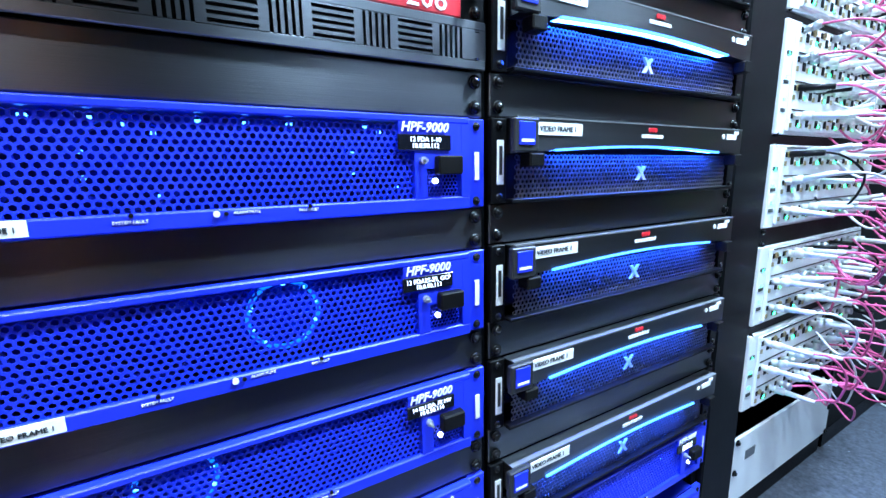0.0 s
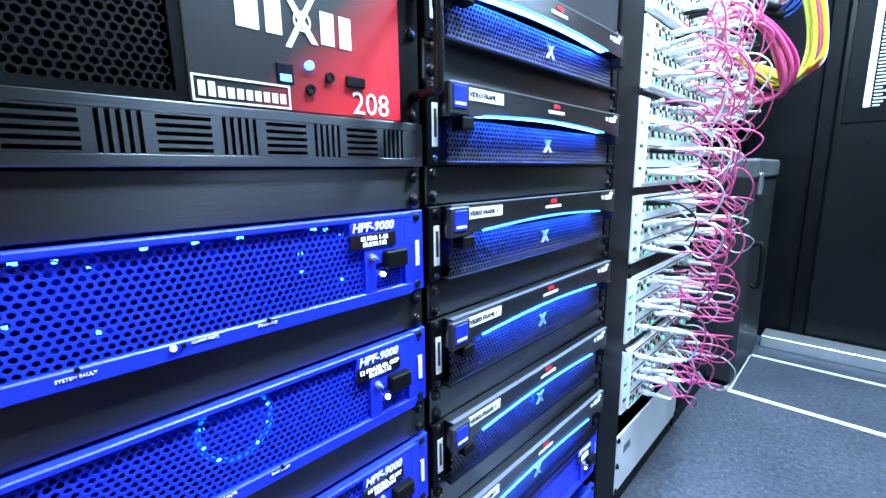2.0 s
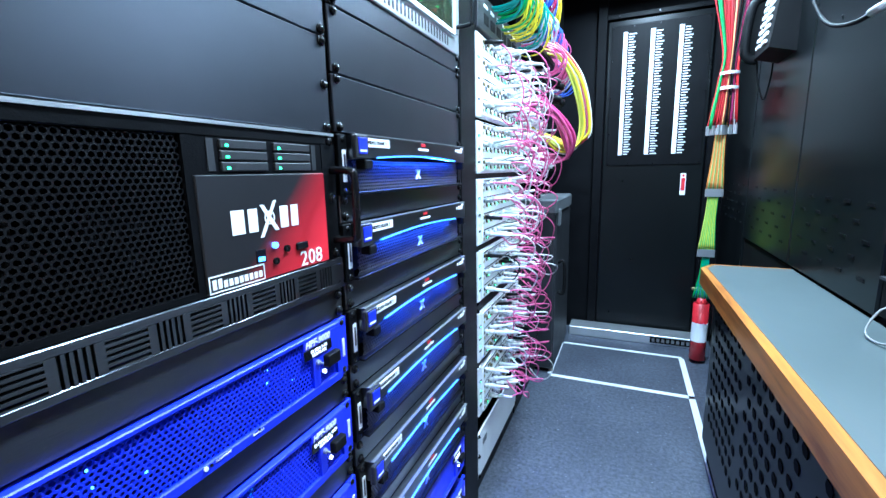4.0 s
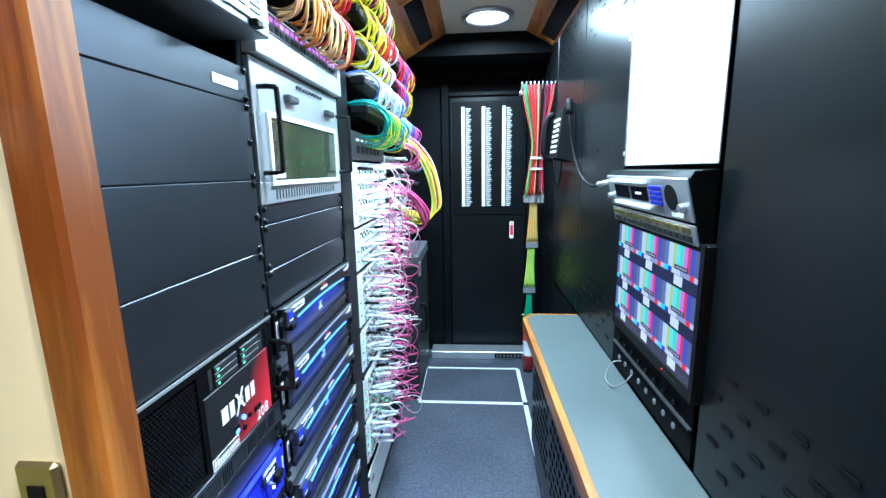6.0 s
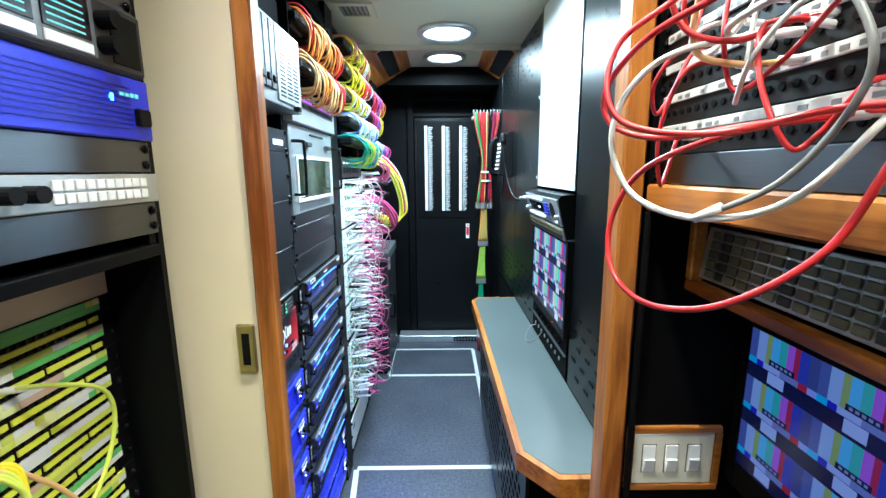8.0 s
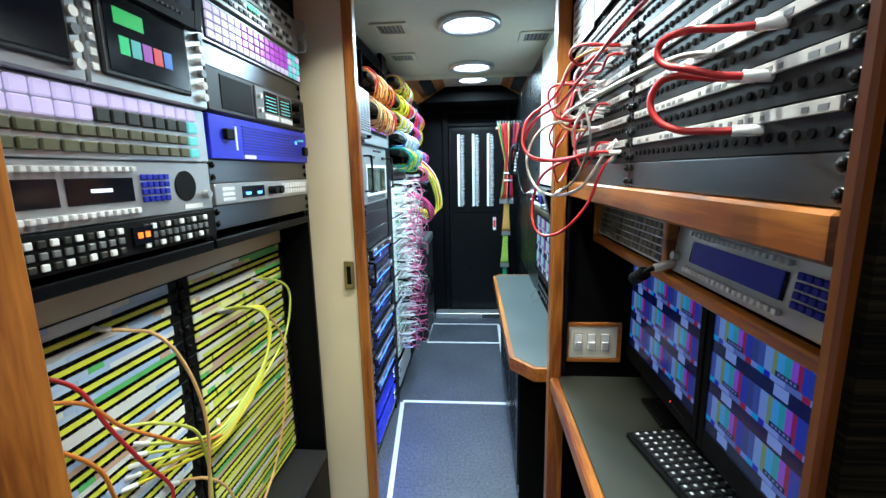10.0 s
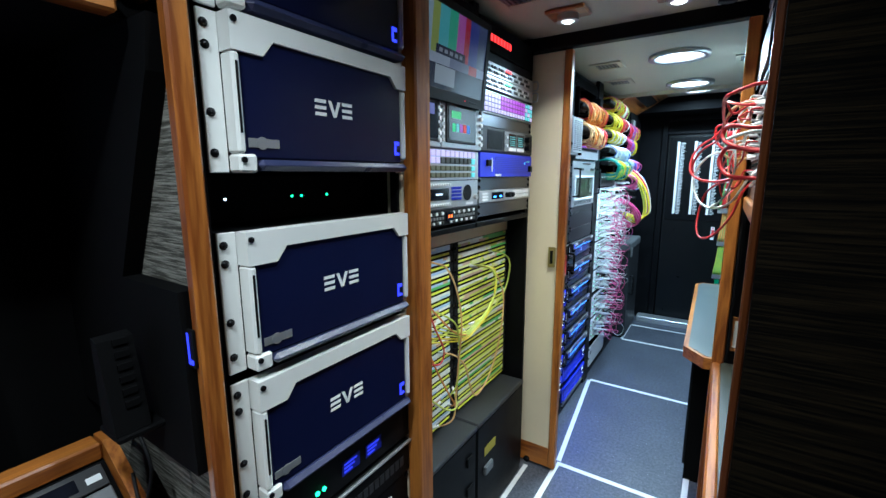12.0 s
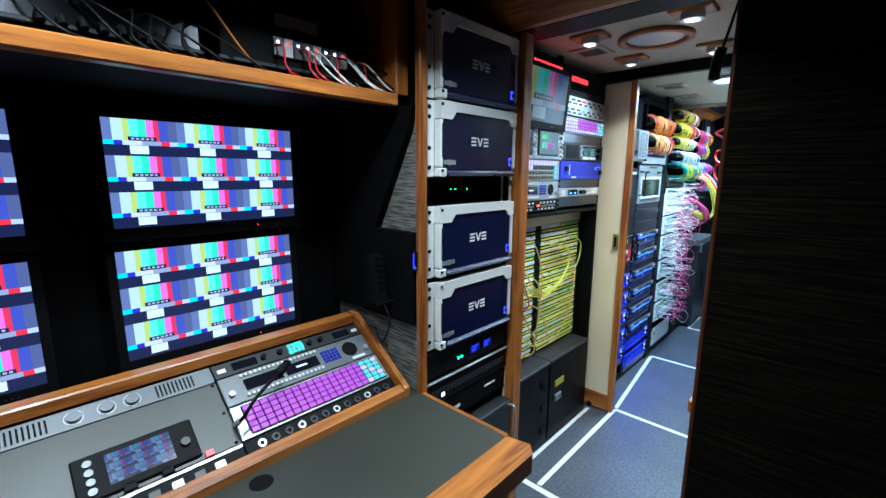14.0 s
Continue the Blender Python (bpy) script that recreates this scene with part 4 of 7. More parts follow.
CABLE_PEACH = paint("pale_orange_cable_jacket", (0.66, 0.40, 0.17), 0.4)
CABLE_GREEN = paint("green_cable_jacket", (0.03, 0.36, 0.09), 0.4)
CABLE_TEAL = paint("teal_cable_jacket", (0.02, 0.28, 0.24), 0.4)
CABLE_BLUE = paint("blue_cable_jacket", (0.05, 0.12, 0.55), 0.4)
CABLE_PALEBLUE = paint("pale_blue_cable_jacket", (0.42, 0.52, 0.72), 0.4)
CABLE_RED = paint("red_cable_jacket", (0.48, 0.02, 0.025), 0.38)
CABLE_GREY = paint("grey_cable_jacket", (0.17, 0.17, 0.17), 0.42)

conn = Shape().disc(0, 0, 0, 0.0062, -0.012, 8).disc(0, -0.012, 0, 0.0078, -0.026, 8).disc(0, -0.026, 0, 0.0055, -0.072, 8, 0.0042)
CONN_WHITE = conn.mesh("plug", CABLE_WHITE, True)
CONN_METAL = Shape().disc(0, 0, 0, 0.0062, -0.014, 8).disc(0, -0.014, 0, 0.0074, -0.024, 8).mesh("plug", SILVER, True)
CONN_BLACK = Shape().disc(0, 0, 0, 0.006, -0.05, 8, 0.0048).mesh("plug", CABLE_BLACK, True)
rnd = random.Random(11)


def router_frame(m, h, bottom_drop):
    """A white frame with rows of sockets, and the coax cables that leave it."""
    t = thing("video_router", m, "white router frame with rows of coax sockets and plugs", "rack unit", "white router frames")
    part("faceplate", Shape().box(0, RW, -0.006, 0.006, 0.0, h, 0.0015), WHITE, t)
    part("card_cage", Shape().box(0.03, RW - 0.02, -0.012, -0.006, 0.006, h - 0.006, 0.001), LABEL, t)
    rows = max(3, int(h / 0.043))
    holes = Shape()
    for j in range(rows):
        z = h * (j + 0.5) / rows
        for k in range(11):
            x = 0.045 + k * 0.039
            holes.ring(x, -0.012, z + 0.008, 0.003, 0.006, -0.0145, 8)
            holes.box(x - 0.015, x - 0.008, -0.0135, -0.0119, z - 0.012, z - 0.004)
    part("socket_field", holes, BRASS, t, "rows of brass sockets", kind="stuff")
    dark = Shape()
    for j in range(rows):
        for k in range(11):
            x, z = 0.045 + k * 0.039, h * (j + 0.5) / rows
            dark.box(x + 0.009, x + 0.019, -0.0132, -0.0119, z - 0.010, z + 0.004).box(x - 0.013, x - 0.007, -0.0132, -0.0119, z + 0.003, z + 0.012)
        dark.box(0.034, RW - 0.024, -0.0131, -0.0119, h * (j + 1) / rows - 0.0062, h * (j + 1) / rows - 0.0042)
    part("socket_opening", dark, RUBBER, t, "small dark openings and card seams", kind="stuff")
    # green lamps added to cast a greenish light on plugs and sockets
    for j in range(rows):
        for k in range(5):
            part("lamp", Shape().box(0.060 + k * 0.082 + j * 0.01, 0.068 + k * 0.082 + j * 0.01, -0.0135, -0.012, h * (j + 0.5) / rows - 0.010, h * (j + 0.5) / rows - 0.005), LED_GREEN, t)
    for k in range(3):
        part("lamp", Shape().box(0.012, 0.016, -0.0075, -0.006, h * (0.3 + 0.2 * k), h * (0.3 + 0.2 * k) + 0.004), LED_GREEN, t)
        part("mark", Shape().box(0.006, 0.022, -0.0072, -0.006, h * (0.2 + 0.25 * k), h * (0.2 + 0.25 * k) + 0.006), DARK_GREY, t)
    bundle = thing("coax_bundle", m, "pink and white coax cables drooping from the router", "cable", "router cable bundles")
    for j in range(rows):
        for k in range(11):
            if rnd.random() < 0.22:
                continue
            x, z = 0.045 + k * 0.039, h * (j + 0.5) / rows + 0.008
            kind = rnd.random()
            me = CONN_WHITE if kind < 0.62 else (CONN_METAL if kind < 0.82 else CONN_BLACK)
            p = part("plug", me, None, bundle)
            p.matrix_basis = pose(x, -0.012, z, rnd.uniform(-14, 6), 0, rnd.uniform(-8, 22))
            p2 = p.matrix_basis
            a = p2 @ Vector((0, -0.066 if me is CONN_WHITE else -0.02, 0))
            if rnd.random() < 0.16:
                continue
            if kind > 0.90 and j == rows - 1:
                col = CABLE_BLACK
            else:
                col = CABLE_PINK if rnd.random() < 0.62 else CABLE_WHITE
            out = rnd.uniform(0.03, 0.10)
            side = rnd.uniform(0.05, 0.17)
            drop = rnd.uniform(0.03, 0.11) if bottom_drop else rnd.uniform(0.02, 0.09)
            pts = [a, a + Vector((side * 0.25, -out * 0.5, -0.002)), a + Vector((side * 0.7, -out * 0.8, -drop * 0.6)),
                   a + Vector((side, -out * 0.55, -drop * 1.4)), a + Vector((side * 1.1 + 0.02, -out * 0.1, -drop * 1.5 - 0.01)), a + Vector((side * 1.1 + 0.03, 0.03, -drop * 1.2))]
            part("cable", Shape().tube(pts, 0.0021, 5, 4), col, bundle, "", True)


for z0, z1 in ((1.150, 1.362), (1.000, 1.140), (0.800, 0.985), (0.635, 0.782), (0.450, 0.600), (0.275, 0.430)):
    router_frame(rack_pose(R3, z0), z1 - z0, z0 < 0.3)
for z0, z1 in ((0.985, 1.0), (0.782, 0.80), (0.600, 0.635), (0.430, 0.450)):
    blank_panel(rack_pose(R3, z0), z1 - z0 - 0.001, BLACK, "narrow black strip between router frames")
t = blank_panel(rack_pose(R3, 0.06), 0.15, WHITE, "pale grey blank panel at the foot of the rack")
part("print", Shape().box(0.05, 0.09, -0.001, 0, 0.09, 0.11), GREY, t)

# ---- far room: end door, bench, right-hand cabinets ----
t = thing("end_door", pose(0.09, 3.08, 0), "black steel end door with a label panel", "door")
part("door_frame", Shape().box(-0.31, -0.26, -0.02, 0.04, 0.0, 1.97, 0.003).box(0.27, 0.31, -0.02, 0.04, 0.0, 1.97, 0.003).box(-0.26, 0.27, -0.02, 0.04, 1.82, 1.845, 0.002).box(-0.26, 0.27, -0.02, 0.04, 1.94, 1.97, 0.002), BLACK, t)
part("transom", Shape().box(-0.26, 0.27, 0.005, 0.03, 1.845, 1.94), MATT_BLACK, t)
part("leaf", Shape().box(-0.255, 0.265, 0.0, 0.04, 0.03, 1.815, 0.004), GLOSS_BLACK, t)
pn = part("label_panel", Shape().box(-0.235, 0.25, -0.006, 0.0, 1.02, 1.785, 0.002), BLACK, t, "black panel with white designation strips")
for k in range(3):
    x0 = -0.174 + k * 0.138
    s = part("strip", Shape().box(x0, x0 + 0.022, -0.0075, -0.006, 1.08, 1.75), LABEL, pn, "white designation strip")
    d = Shape()
    for j in range(48):
        d.box(x0 + 0.016, x0 + 0.0225, -0.0082, -0.0074, 1.083 + j * 0.01385, 1.0865 + j * 0.01385)
    part("numbers", d, DARK_GREY, s, kind="stuff")
    d = Shape()
    for j in range(48):
        w = 0.022 + 0.02 * ((j * 7 + k * 3) % 5) / 5
        d.box(x0 + 0.028, x0 + 0.028 + w, -0.0075, -0.006, 1.082 + j * 0.01385, 1.0875 + j * 0.01385)
    part("entries", d, WHITE, s, "rows of printed labels", kind="stuff")
for x in (-0.225, -0.12, 0.01, 0.14, 0.24):
    for z in (1.03, 1.775):
        part("bolt", Shape().disc(x, -0.006, z, 0.004, -0.009, 8), SCREW, pn)
for z in (1.2, 1.4, 1.6):
    for x in (-0.228, 0.243):
        part("bolt", Shape().disc(x, -0.006, z, 0.004, -0.009, 8), SCREW, pn)
for x in (-0.2, 0.0, 0.2):
    for z in (1.832, 1.955):
        part("bolt", Shape().disc(x, -0.02, z, 0.005, -0.024, 8), SCREW, t)
tag = part("tag", Shape().box(0.158, 0.186, -0.003, 0.0, 0.85, 0.97, 0.001), LABEL, t, "white and red warning label")
part("print", Shape().box(0.162, 0.182, -0.0037, -0.0029, 0.875, 0.945), RED, tag)
part("print", Shape().disc(0.172, -0.003, 0.958, 0.007, -0.0037, 10), RED, tag)
setting("threshold", Shape().box(-0.31, 0.40, 2.93, 3.06, 0.0, 0.055, 0.003), SILVER, "aluminium door threshold", "threshold")
t = thing("floor_vent", pose(0.22, 2.928, 0.012), "black slotted vent in the threshold", "vent")
part("plate", Shape().box(-0.08, 0.17, -0.004, 0.0, 0.0, 0.036), MATT_BLACK, t)
for k in range(9):
    part("slot", Shape().box(-0.07 + k * 0.025, -0.056 + k * 0.025, -0.0055, -0.004, 0.008, 0.028), GREY, t)

# black cabinet by the end door
t = thing("equipment_case", pose(-0.32, 2.36, 0, 0, 0, LEFT), "tall black equipment case on the floor beside the rack", "case")
part("body", Shape().box(0.0, 0.52, 0.0, 0.5, 0.02, 0.86, 0.01), DARK_GREY, t)
part("lid", Shape().box(-0.005, 0.525, -0.006, 0.5, 0.80, 0.87, 0.008), GREY, t)
part("handle", Shape().tube([(0.10, 0, 0.55), (0.10, -0.03, 0.55), (0.10, -0.03, 0.40), (0.10, 0, 0.40)], 0.008, 8), RUBBER, t, "", True)
part("latch", Shape().box(0.05, 0.09, -0.012, 0.0, 0.74, 0.82, 0.003), SILVER, t)
for x in (0.02, 0.44):
    part("foot", Shape().box(x, x + 0.05, 0.02, 0.45, 0.0, 0.02), RUBBER, t)
t = thing("wall_cabinet", pose(-0.40, 2.45, 1.0, 0, 0, LEFT), "black side panel with small connectors near the end door", "cabinet")
part("body", Shape().box(0.0, 0.55, 0.0, 0.4, 0.0, 1.0, 0.003), MATT_BLACK, t)
for k in range(4):
    part("module", Shape().box(0.03, 0.12, -0.02, 0.0, 0.50 + k * 0.11, 0.58 + k * 0.11, 0.004), GREY, t)

# bench along the right
t = thing("bench", pose(0, 0, 0), "long narrow counter with grey-green top and cherry edge", "bench")
edge = [(0.455, 0.465), (0.305, 0.465), (0.224, 0.565), (0.207, 1.86), (0.245, 1.925), (0.455, 1.925)]
inner = [(0.455, 0.482), (0.313, 0.482), (0.243, 0.570), (0.226, 1.855), (0.253, 1.908), (0.455, 1.908)]
part("top", Shape().prism(inner, 0.652, 0.6915, "z"), BENCH, t, "grey-green laminate top")
rim = Shape()
for i in range(5):
    a, b, c, d = edge[i], edge[i + 1], inner[i + 1], inner[i]
    rim.prism([a, b, c, d], 0.640, 0.690, "z")
part("edge", rim, WOOD_Y, t, "cherry edging")
part("front_panel", Shape().box(0.262, 0.272, 0.62, 1.905, 0.08, 0.6395), GLOSS_BLACK, t, "black perforated front panel")
part("near_panel", Shape().box(0.272, 0.45, 0.62, 0.63, 0.0, 0.6395), MATT_BLACK, t)
holes = Shape()
for k in range(26):
    for j in range(9):
        if k % 9 == 8:
            continue
        y, z = 0.70 + k * 0.045 + (j % 2) * 0.0225, 0.20 + j * 0.045
        holes.prism([(y - 0.013, z + 0.004), (y - 0.006, z + 0.011), (y + 0.010, z + 0.011), (y + 0.013, z + 0.002), (y + 0.006, z - 0.008), (y - 0.010, z - 0.008)], 0.2605, 0.2618, "x")
part("vent_slots", holes, MATT_BLACK, t, "rows of vent slots", kind="stuff")
part("plinth", Shape().box(0.28, 0.45, 0.64, 1.9, 0.0, 0.08), MATT_BLACK, t)


def louvres(parent, y0, y1, z0, z1, cols, rows, x=0.449):
    """Staggered punched slots."""
    for j in range(rows):
        for k in range(cols):
            y = y0 + (y1 - y0) * (k + 0.5 * (j % 2) + 0.25) / cols
            z = z0 + (z1 - z0) * (j + 0.5) / rows
            part("slot", Shape().prism([(y - 0.016, z - 0.004), (y + 0.014, z - 0.004), (y + 0.017, z + 0.004), (y - 0.013, z + 0.004)], x - 0.0022, x - 0.0005, "x"), BLACK, parent)


def cabinet_door(y0, y1, z0, z1, label, vents=True, x=0.45):
    t = thing("cabinet_door", pose(0, 0, 0), label, "cabinet door", "black cabinet doors")
    part("leaf", Shape().box(x, x + 0.02, y0 + 0.003, y1 - 0.003, z0, z1, 0.004), GLOSS_BLACK, t)
    if vents:
        louvres(t, y0 + 0.05, y1 - 0.05, 1.80, 2.0, 4, 6, x)
        louvres(t, y0 + 0.05, y1 - 0.05, 0.74, 0.94, 4, 5, x)
    return t


d = cabinet_door(0.354, 0.90, 0.70, 2.028, "large glossy black cabinet door with a ring pull", False)
louvres(d, 0.46, 0.86, 0.74, 0.98, 5, 5)
rp = part("ring_pull", Shape().ring(0, 0, 0, 0.018, 0.025, -0.006, 24), SCREW, d, "black ring pull")
rp.matrix_basis = pose(0.4495, 0.505, 1.275, 0, 0, RIGHT)
rp2 = part("cup", Shape().disc(0, 0, 0, 0.018, -0.002, 20), RUBBER, rp)
cabinet_door(1.415, 1.945, 0.70, 2.028, "tall glossy black cabinet door with punched vents")
cabinet_door(1.945, 2.52, 0.70, 2.1, "tall glossy black cabinet door with punched vents")
cabinet_door(2.52, 3.05, 0.0, 2.1, "tall glossy black cabinet door with punched vents")
setting("cabinet_wall", Shape().box(0.475, 0.50, 0.354, 3.08, 0.0, 2.1), MATT_BLACK, "black carcass behind the cabinet doors", "wall")
setting("cabinet_wall_low", Shape().box(0.457, 0.475, 1.93, 2.52, 0.0, 0.70), MATT_BLACK, "black kick panel under the doors", "wall")
t = thing("white_board", pose(0.452, 1.395, 1.335, 0, 0, RIGHT), "blank white board on the black cabinet wall", "board")
part("panel", Shape().box(0.0, 0.485, -0.006, 0.0, 0.0, 0.69, 0.002), BOARD, t)
part("edge_strip", Shape().box(-0.006, -0.001, -0.008, 0.0, 0.0, 0.69), GREY, t)
for z in (0.03, 0.35):
    part("clip", Shape().box(-0.012, -0.004, -0.012, -0.007, z, z + 0.012), SILVER, t)


def intercom_panel(m, w=0.485, label="grey intercom key panel with displays and a loudspeaker", face=None):
    """A sloped intercom station: displays, key pad, speaker, lever keys."""
    t = thing("intercom_station", m, label, "intercom panel", "intercom stations")
    part("face", Shape().box(0, w, -0.006, 0.0, 0, 0.088, 0.002), face or SILVER, t)
    for x0, x1 in ((0.06, 0.17), (0.18, 0.29)):
        part("display", Shape().box(x0, x1, -0.0075, -0.0055, 0.028, 0.064, 0.001), DISPLAY, t, "dark display")
    part("display_text", Shape().box(0.215, 0.25, -0.0080, -0.0075, 0.044, 0.049), OLED, t)
    for i in range(5):
        for j in range(4):
            part("key", Shape().box(0.305 + i * 0.0125, 0.315 + i * 0.0125, -0.010, -0.006, 0.025 + j * 0.0115, 0.034 + j * 0.0115, 0.001), BLUE_DARK, t)
    part("speaker", Shape().disc(0.408, -0.006, 0.047, 0.027, -0.008, 24), RUBBER, t, "round black loudspeaker")
    for z in (0.014, 0.076):
        for k in range(18):
            part("lever_key", Shape().box(0.055 + k * 0.0135, 0.063 + k * 0.0135, -0.014, -0.006, z - 0.004, z + 0.004, 0.001), WHITE, t)
    for x in (0.02, 0.46):
        part("knob", Shape().disc(x, -0.006, 0.03, 0.008, -0.018, 14), SILVER, t)
    part("label_strip", Shape().box(0.40, 0.45, -0.007, -0.0058, 0.006, 0.014), LABEL, t)
    return t


def key_strip(m, w, rows, cols, mats, label, h=0.05):
    """A strip of square push keys."""
    t = thing("keypad", m, label, "key panel", "key panels")
    part("face", Shape().box(0, w, -0.005, 0.0, 0, h, 0.0015), SILVER, t)
    kw, kh = (w - 0.03) / cols, (h - 0.008) / rows
    for j in range(rows):
        for i in range(cols):
            x, z = 0.015 + i * kw, 0.004 + j * kh
            part("key", Shape().box(x + kw * 0.1, x + kw * 0.9, -0.0085, -0.005, z + kh * 0.1, z + kh * 0.9, 0.001), mats[(i * 3 + j * 5) % len(mats)], t)
    return t


t = thing("intercom_box", pose(0.452, 1.395, 1.16, 0, 0, RIGHT), "black sloping box that carries the intercom panels", "housing")
part("housing", Shape().prism([(0.0, 0.0), (-0.020, 0.02), (-0.052, 0.15), (-0.045, 0.162), (0.0, 0.165)], 0.0, 0.487, "x"), GLOSS_BLACK, t)
intercom_panel(pose(0.452 - 0.0325, 1.394, 1.2245, 14, 0, RIGHT))
key_strip(pose(0.452 - 0.0215, 1.394, 1.178, 14, 0, RIGHT), 0.485, 2, 16, (KEY_OFF, KEY_OFF, BRASS), "narrow silver panel with small square keys", 0.042)


def gooseneck(pts, name_label):
    t = thing("gooseneck_microphone", pose(0, 0, 0), name_label, "microphone", "gooseneck microphones")
    part("neck", Shape().tube(pts, 0.0045, 8, 8), RUBBER, t, "", True)
    a, b = Vector(pts[-2]), Vector(pts[-1])
    d = (b - a).normalized()
    part("capsule", Shape().tube([b - d * 0.005, b + d * 0.045], 0.013, 12, 3), RUBBER, t, "black foam capsule", True)
    a, b = Vector(pts[0]), Vector(pts[1])
    d = (b - a).normalized()
    part("connector", Shape().tube([a - d * 0.02, a + d * 0.03], 0.008, 10, 2), SILVER, t, "silver connector", True)
    return t


gooseneck([(0.39, 1.405, 1.285), (0.37, 1.47, 1.275), (0.36, 1.58, 1.31), (0.35, 1.66, 1.40), (0.34, 1.68, 1.50), (0.34, 1.69, 1.53)], "black gooseneck microphone on the intercom panel")


def monitor(m, w, h, mat, label, bezel=0.016, chin=0.028, depth=0.045, cat="monitor", arm=True):
    """A flat monitor standing in the x-z plane; the screen's lower left corner lies at the origin."""
    t = thing("monitor", m, label, cat, "video monitors")
    b = bezel
    s = Shape().box(-b, w + b, 0.0, depth, -chin, h + b, 0.004)
    part("housing", s, RUBBER, t, "black housing")
    fr = Shape().box(-b, 0, -0.004, 0.0, -chin, h + b, 0.001).box(w, w + b, -0.004, 0.0, -chin, h + b, 0.001).box(0, w, -0.004, 0, h, h + b, 0.001).box(0, w, -0.004, 0, -chin, 0, 0.001)
    part("bezel", fr, RUBBER, t)
    part("screen", uv_screen(0, w, 0, h, -0.0012, mat), None, t, "lit screen with colour-bar test pictures")
    for k in range(6):
        part("button", Shape().disc(w * 0.78 + k * 0.011, -0.004, -chin * 0.5, 0.0022, -0.006, 8), DARK_GREY, t)
    part("lamp", Shape().box(w * 0.74, w * 0.745, -0.0046, -0.004, -chin * 0.55, -chin * 0.45), LED_RED, t)
    if arm:
        part("mount", Shape().box(w * 0.4, w * 0.6, depth, depth + 0.03, h * 0.3, h * 0.7, 0.004), BLACK, t)
    return t


monitor(pose(0.432, 1.366, 0.885, 0, 0, RIGHT), 0.462, 0.283, BARS_SIDE, "wide monitor with nine colour-bar pictures on the cabinet wall", depth=0.03, arm=False)
t = thing("socket_unit", pose(0.452, 1.40, 0.70, 0, 0, RIGHT), "black socket panel under the monitor", "rack panel")
part("plate", Shape().box(0, 0.49, -0.004, 0.0, 0.01, 0.15, 0.001), MATT_BLACK, t)
part("trim_edge", Shape().box(0.0, 0.49, -0.012, -0.004, 0.085, 0.090), DARK_GREY, t)
for k in range(8):
    part("socket", Shape().ring(0.05 + k * 0.052, -0.004, 0.05, 0.004, 0.0075, -0.007, 12), GREY, t)
    part("button", Shape().disc(0.05 + k * 0.052, -0.004, 0.108, 0.006, -0.012, 10), RUBBER, t)
t = thing("short_cable", pose(0, 0, 0), "short grey cable looped over the bench", "cable")
part("jacket", Shape().tube([(0.445, 1.33, 0.745), (0.42, 1.33, 0.74), (0.395, 1.31, 0.702), (0.40, 1.26, 0.698), (0.425, 1.24, 0.72), (0.445, 1.24, 0.745)], 0.0022, 6), CABLE_GREY, t, "", True)

# telephone
t = thing("telephone", pose(0.45, 2.28, 1.36, 0, 0, RIGHT), "black wall telephone with white key labels", "telephone")
part("body", Shape().prism([(0.0, 0.0), (-0.075, 0.02), (-0.05, 0.24), (0.0, 0.26)], 0.0, 0.19, "x"), RUBBER, t)
part("handset", Shape().tube([(-0.02, -0.06, 0.02), (-0.02, -0.10, 0.05), (-0.02, -0.09, 0.20), (-0.02, -0.055, 0.235)], 0.016, 8), RUBBER, t, "", True)
for j in range(7):
    for i in range(2):
        part("key", Shape().box(0.03 + i * 0.07, 0.075 + i * 0.07, -0.078 + j * 0.0028, -0.066 + j * 0.0028, 0.045 + j * 0.024, 0.055 + j * 0.024), LABEL, t)
part("cord", Shape().tube([(-0.02, -0.06, 0.02), (-0.015, -0.05, -0.06), (-0.01, -0.03, -0.12), (0.01, -0.02, -0.05), (0.02, -0.02, 0.0)], 0.003, 6), RUBBER, t, "", True)

# hanging loom of test leads
t = thing("patch_lead_loom", pose(0.355, 2.62, -0.115), "hanging loom of coloured patch leads", "cable loom")
rack = Shape().box(-0.10, 0.10, -0.03, 0.03, 1.86, 1.875, 0.003)
for k in range(9):
    part("pin", Shape().tube([(-0.09 + k * 0.0225, 0.0, 1.87), (-0.09 + k * 0.0225, -0.05, 1.885), (-0.09 + k * 0.0225, -0.065, 1.915)], 0.004, 6, 3), SILVER, t, "", True)
part("lead_holder", rack, SILVER, t, "silver comb holder", True)
cols = [CABLE_GREEN, CABLE_RED, CABLE_RED, CABLE_PEACH, CABLE_BLACK, CABLE_MAGENTA, CABLE_WHITE]
for k in range(34):
    a = -0.085 + 0.17 * (k / 33)
    c = cols[min(6, int((k / 33) * 7))] if rnd.random() < 0.75 else CABLE_RED
    j = rnd.uniform(-0.02, 0.02)
    part("lead", Shape().tube([(a, -0.05 + j, 1.90), (a * 0.9, -0.06 + j, 1.82), (a * 0.35, -0.055 + j, 1.60), (a * 0.4 - 0.004, -0.05 + j, 1.48), (a * 0.62 - 0.012, -0.05 + j, 1.30 + rnd.uniform(-0.02, 0.02))], 0.0032, 5, 4), c, t, "", True)
    if k % 2 == 0:
        part("tip", Shape().tube([(a * 0.62 - 0.012, -0.05 + j, 1.295), (a * 0.62 - 0.012, -0.05 + j, 1.255)], 0.005, 6, 2), SILVER, t)
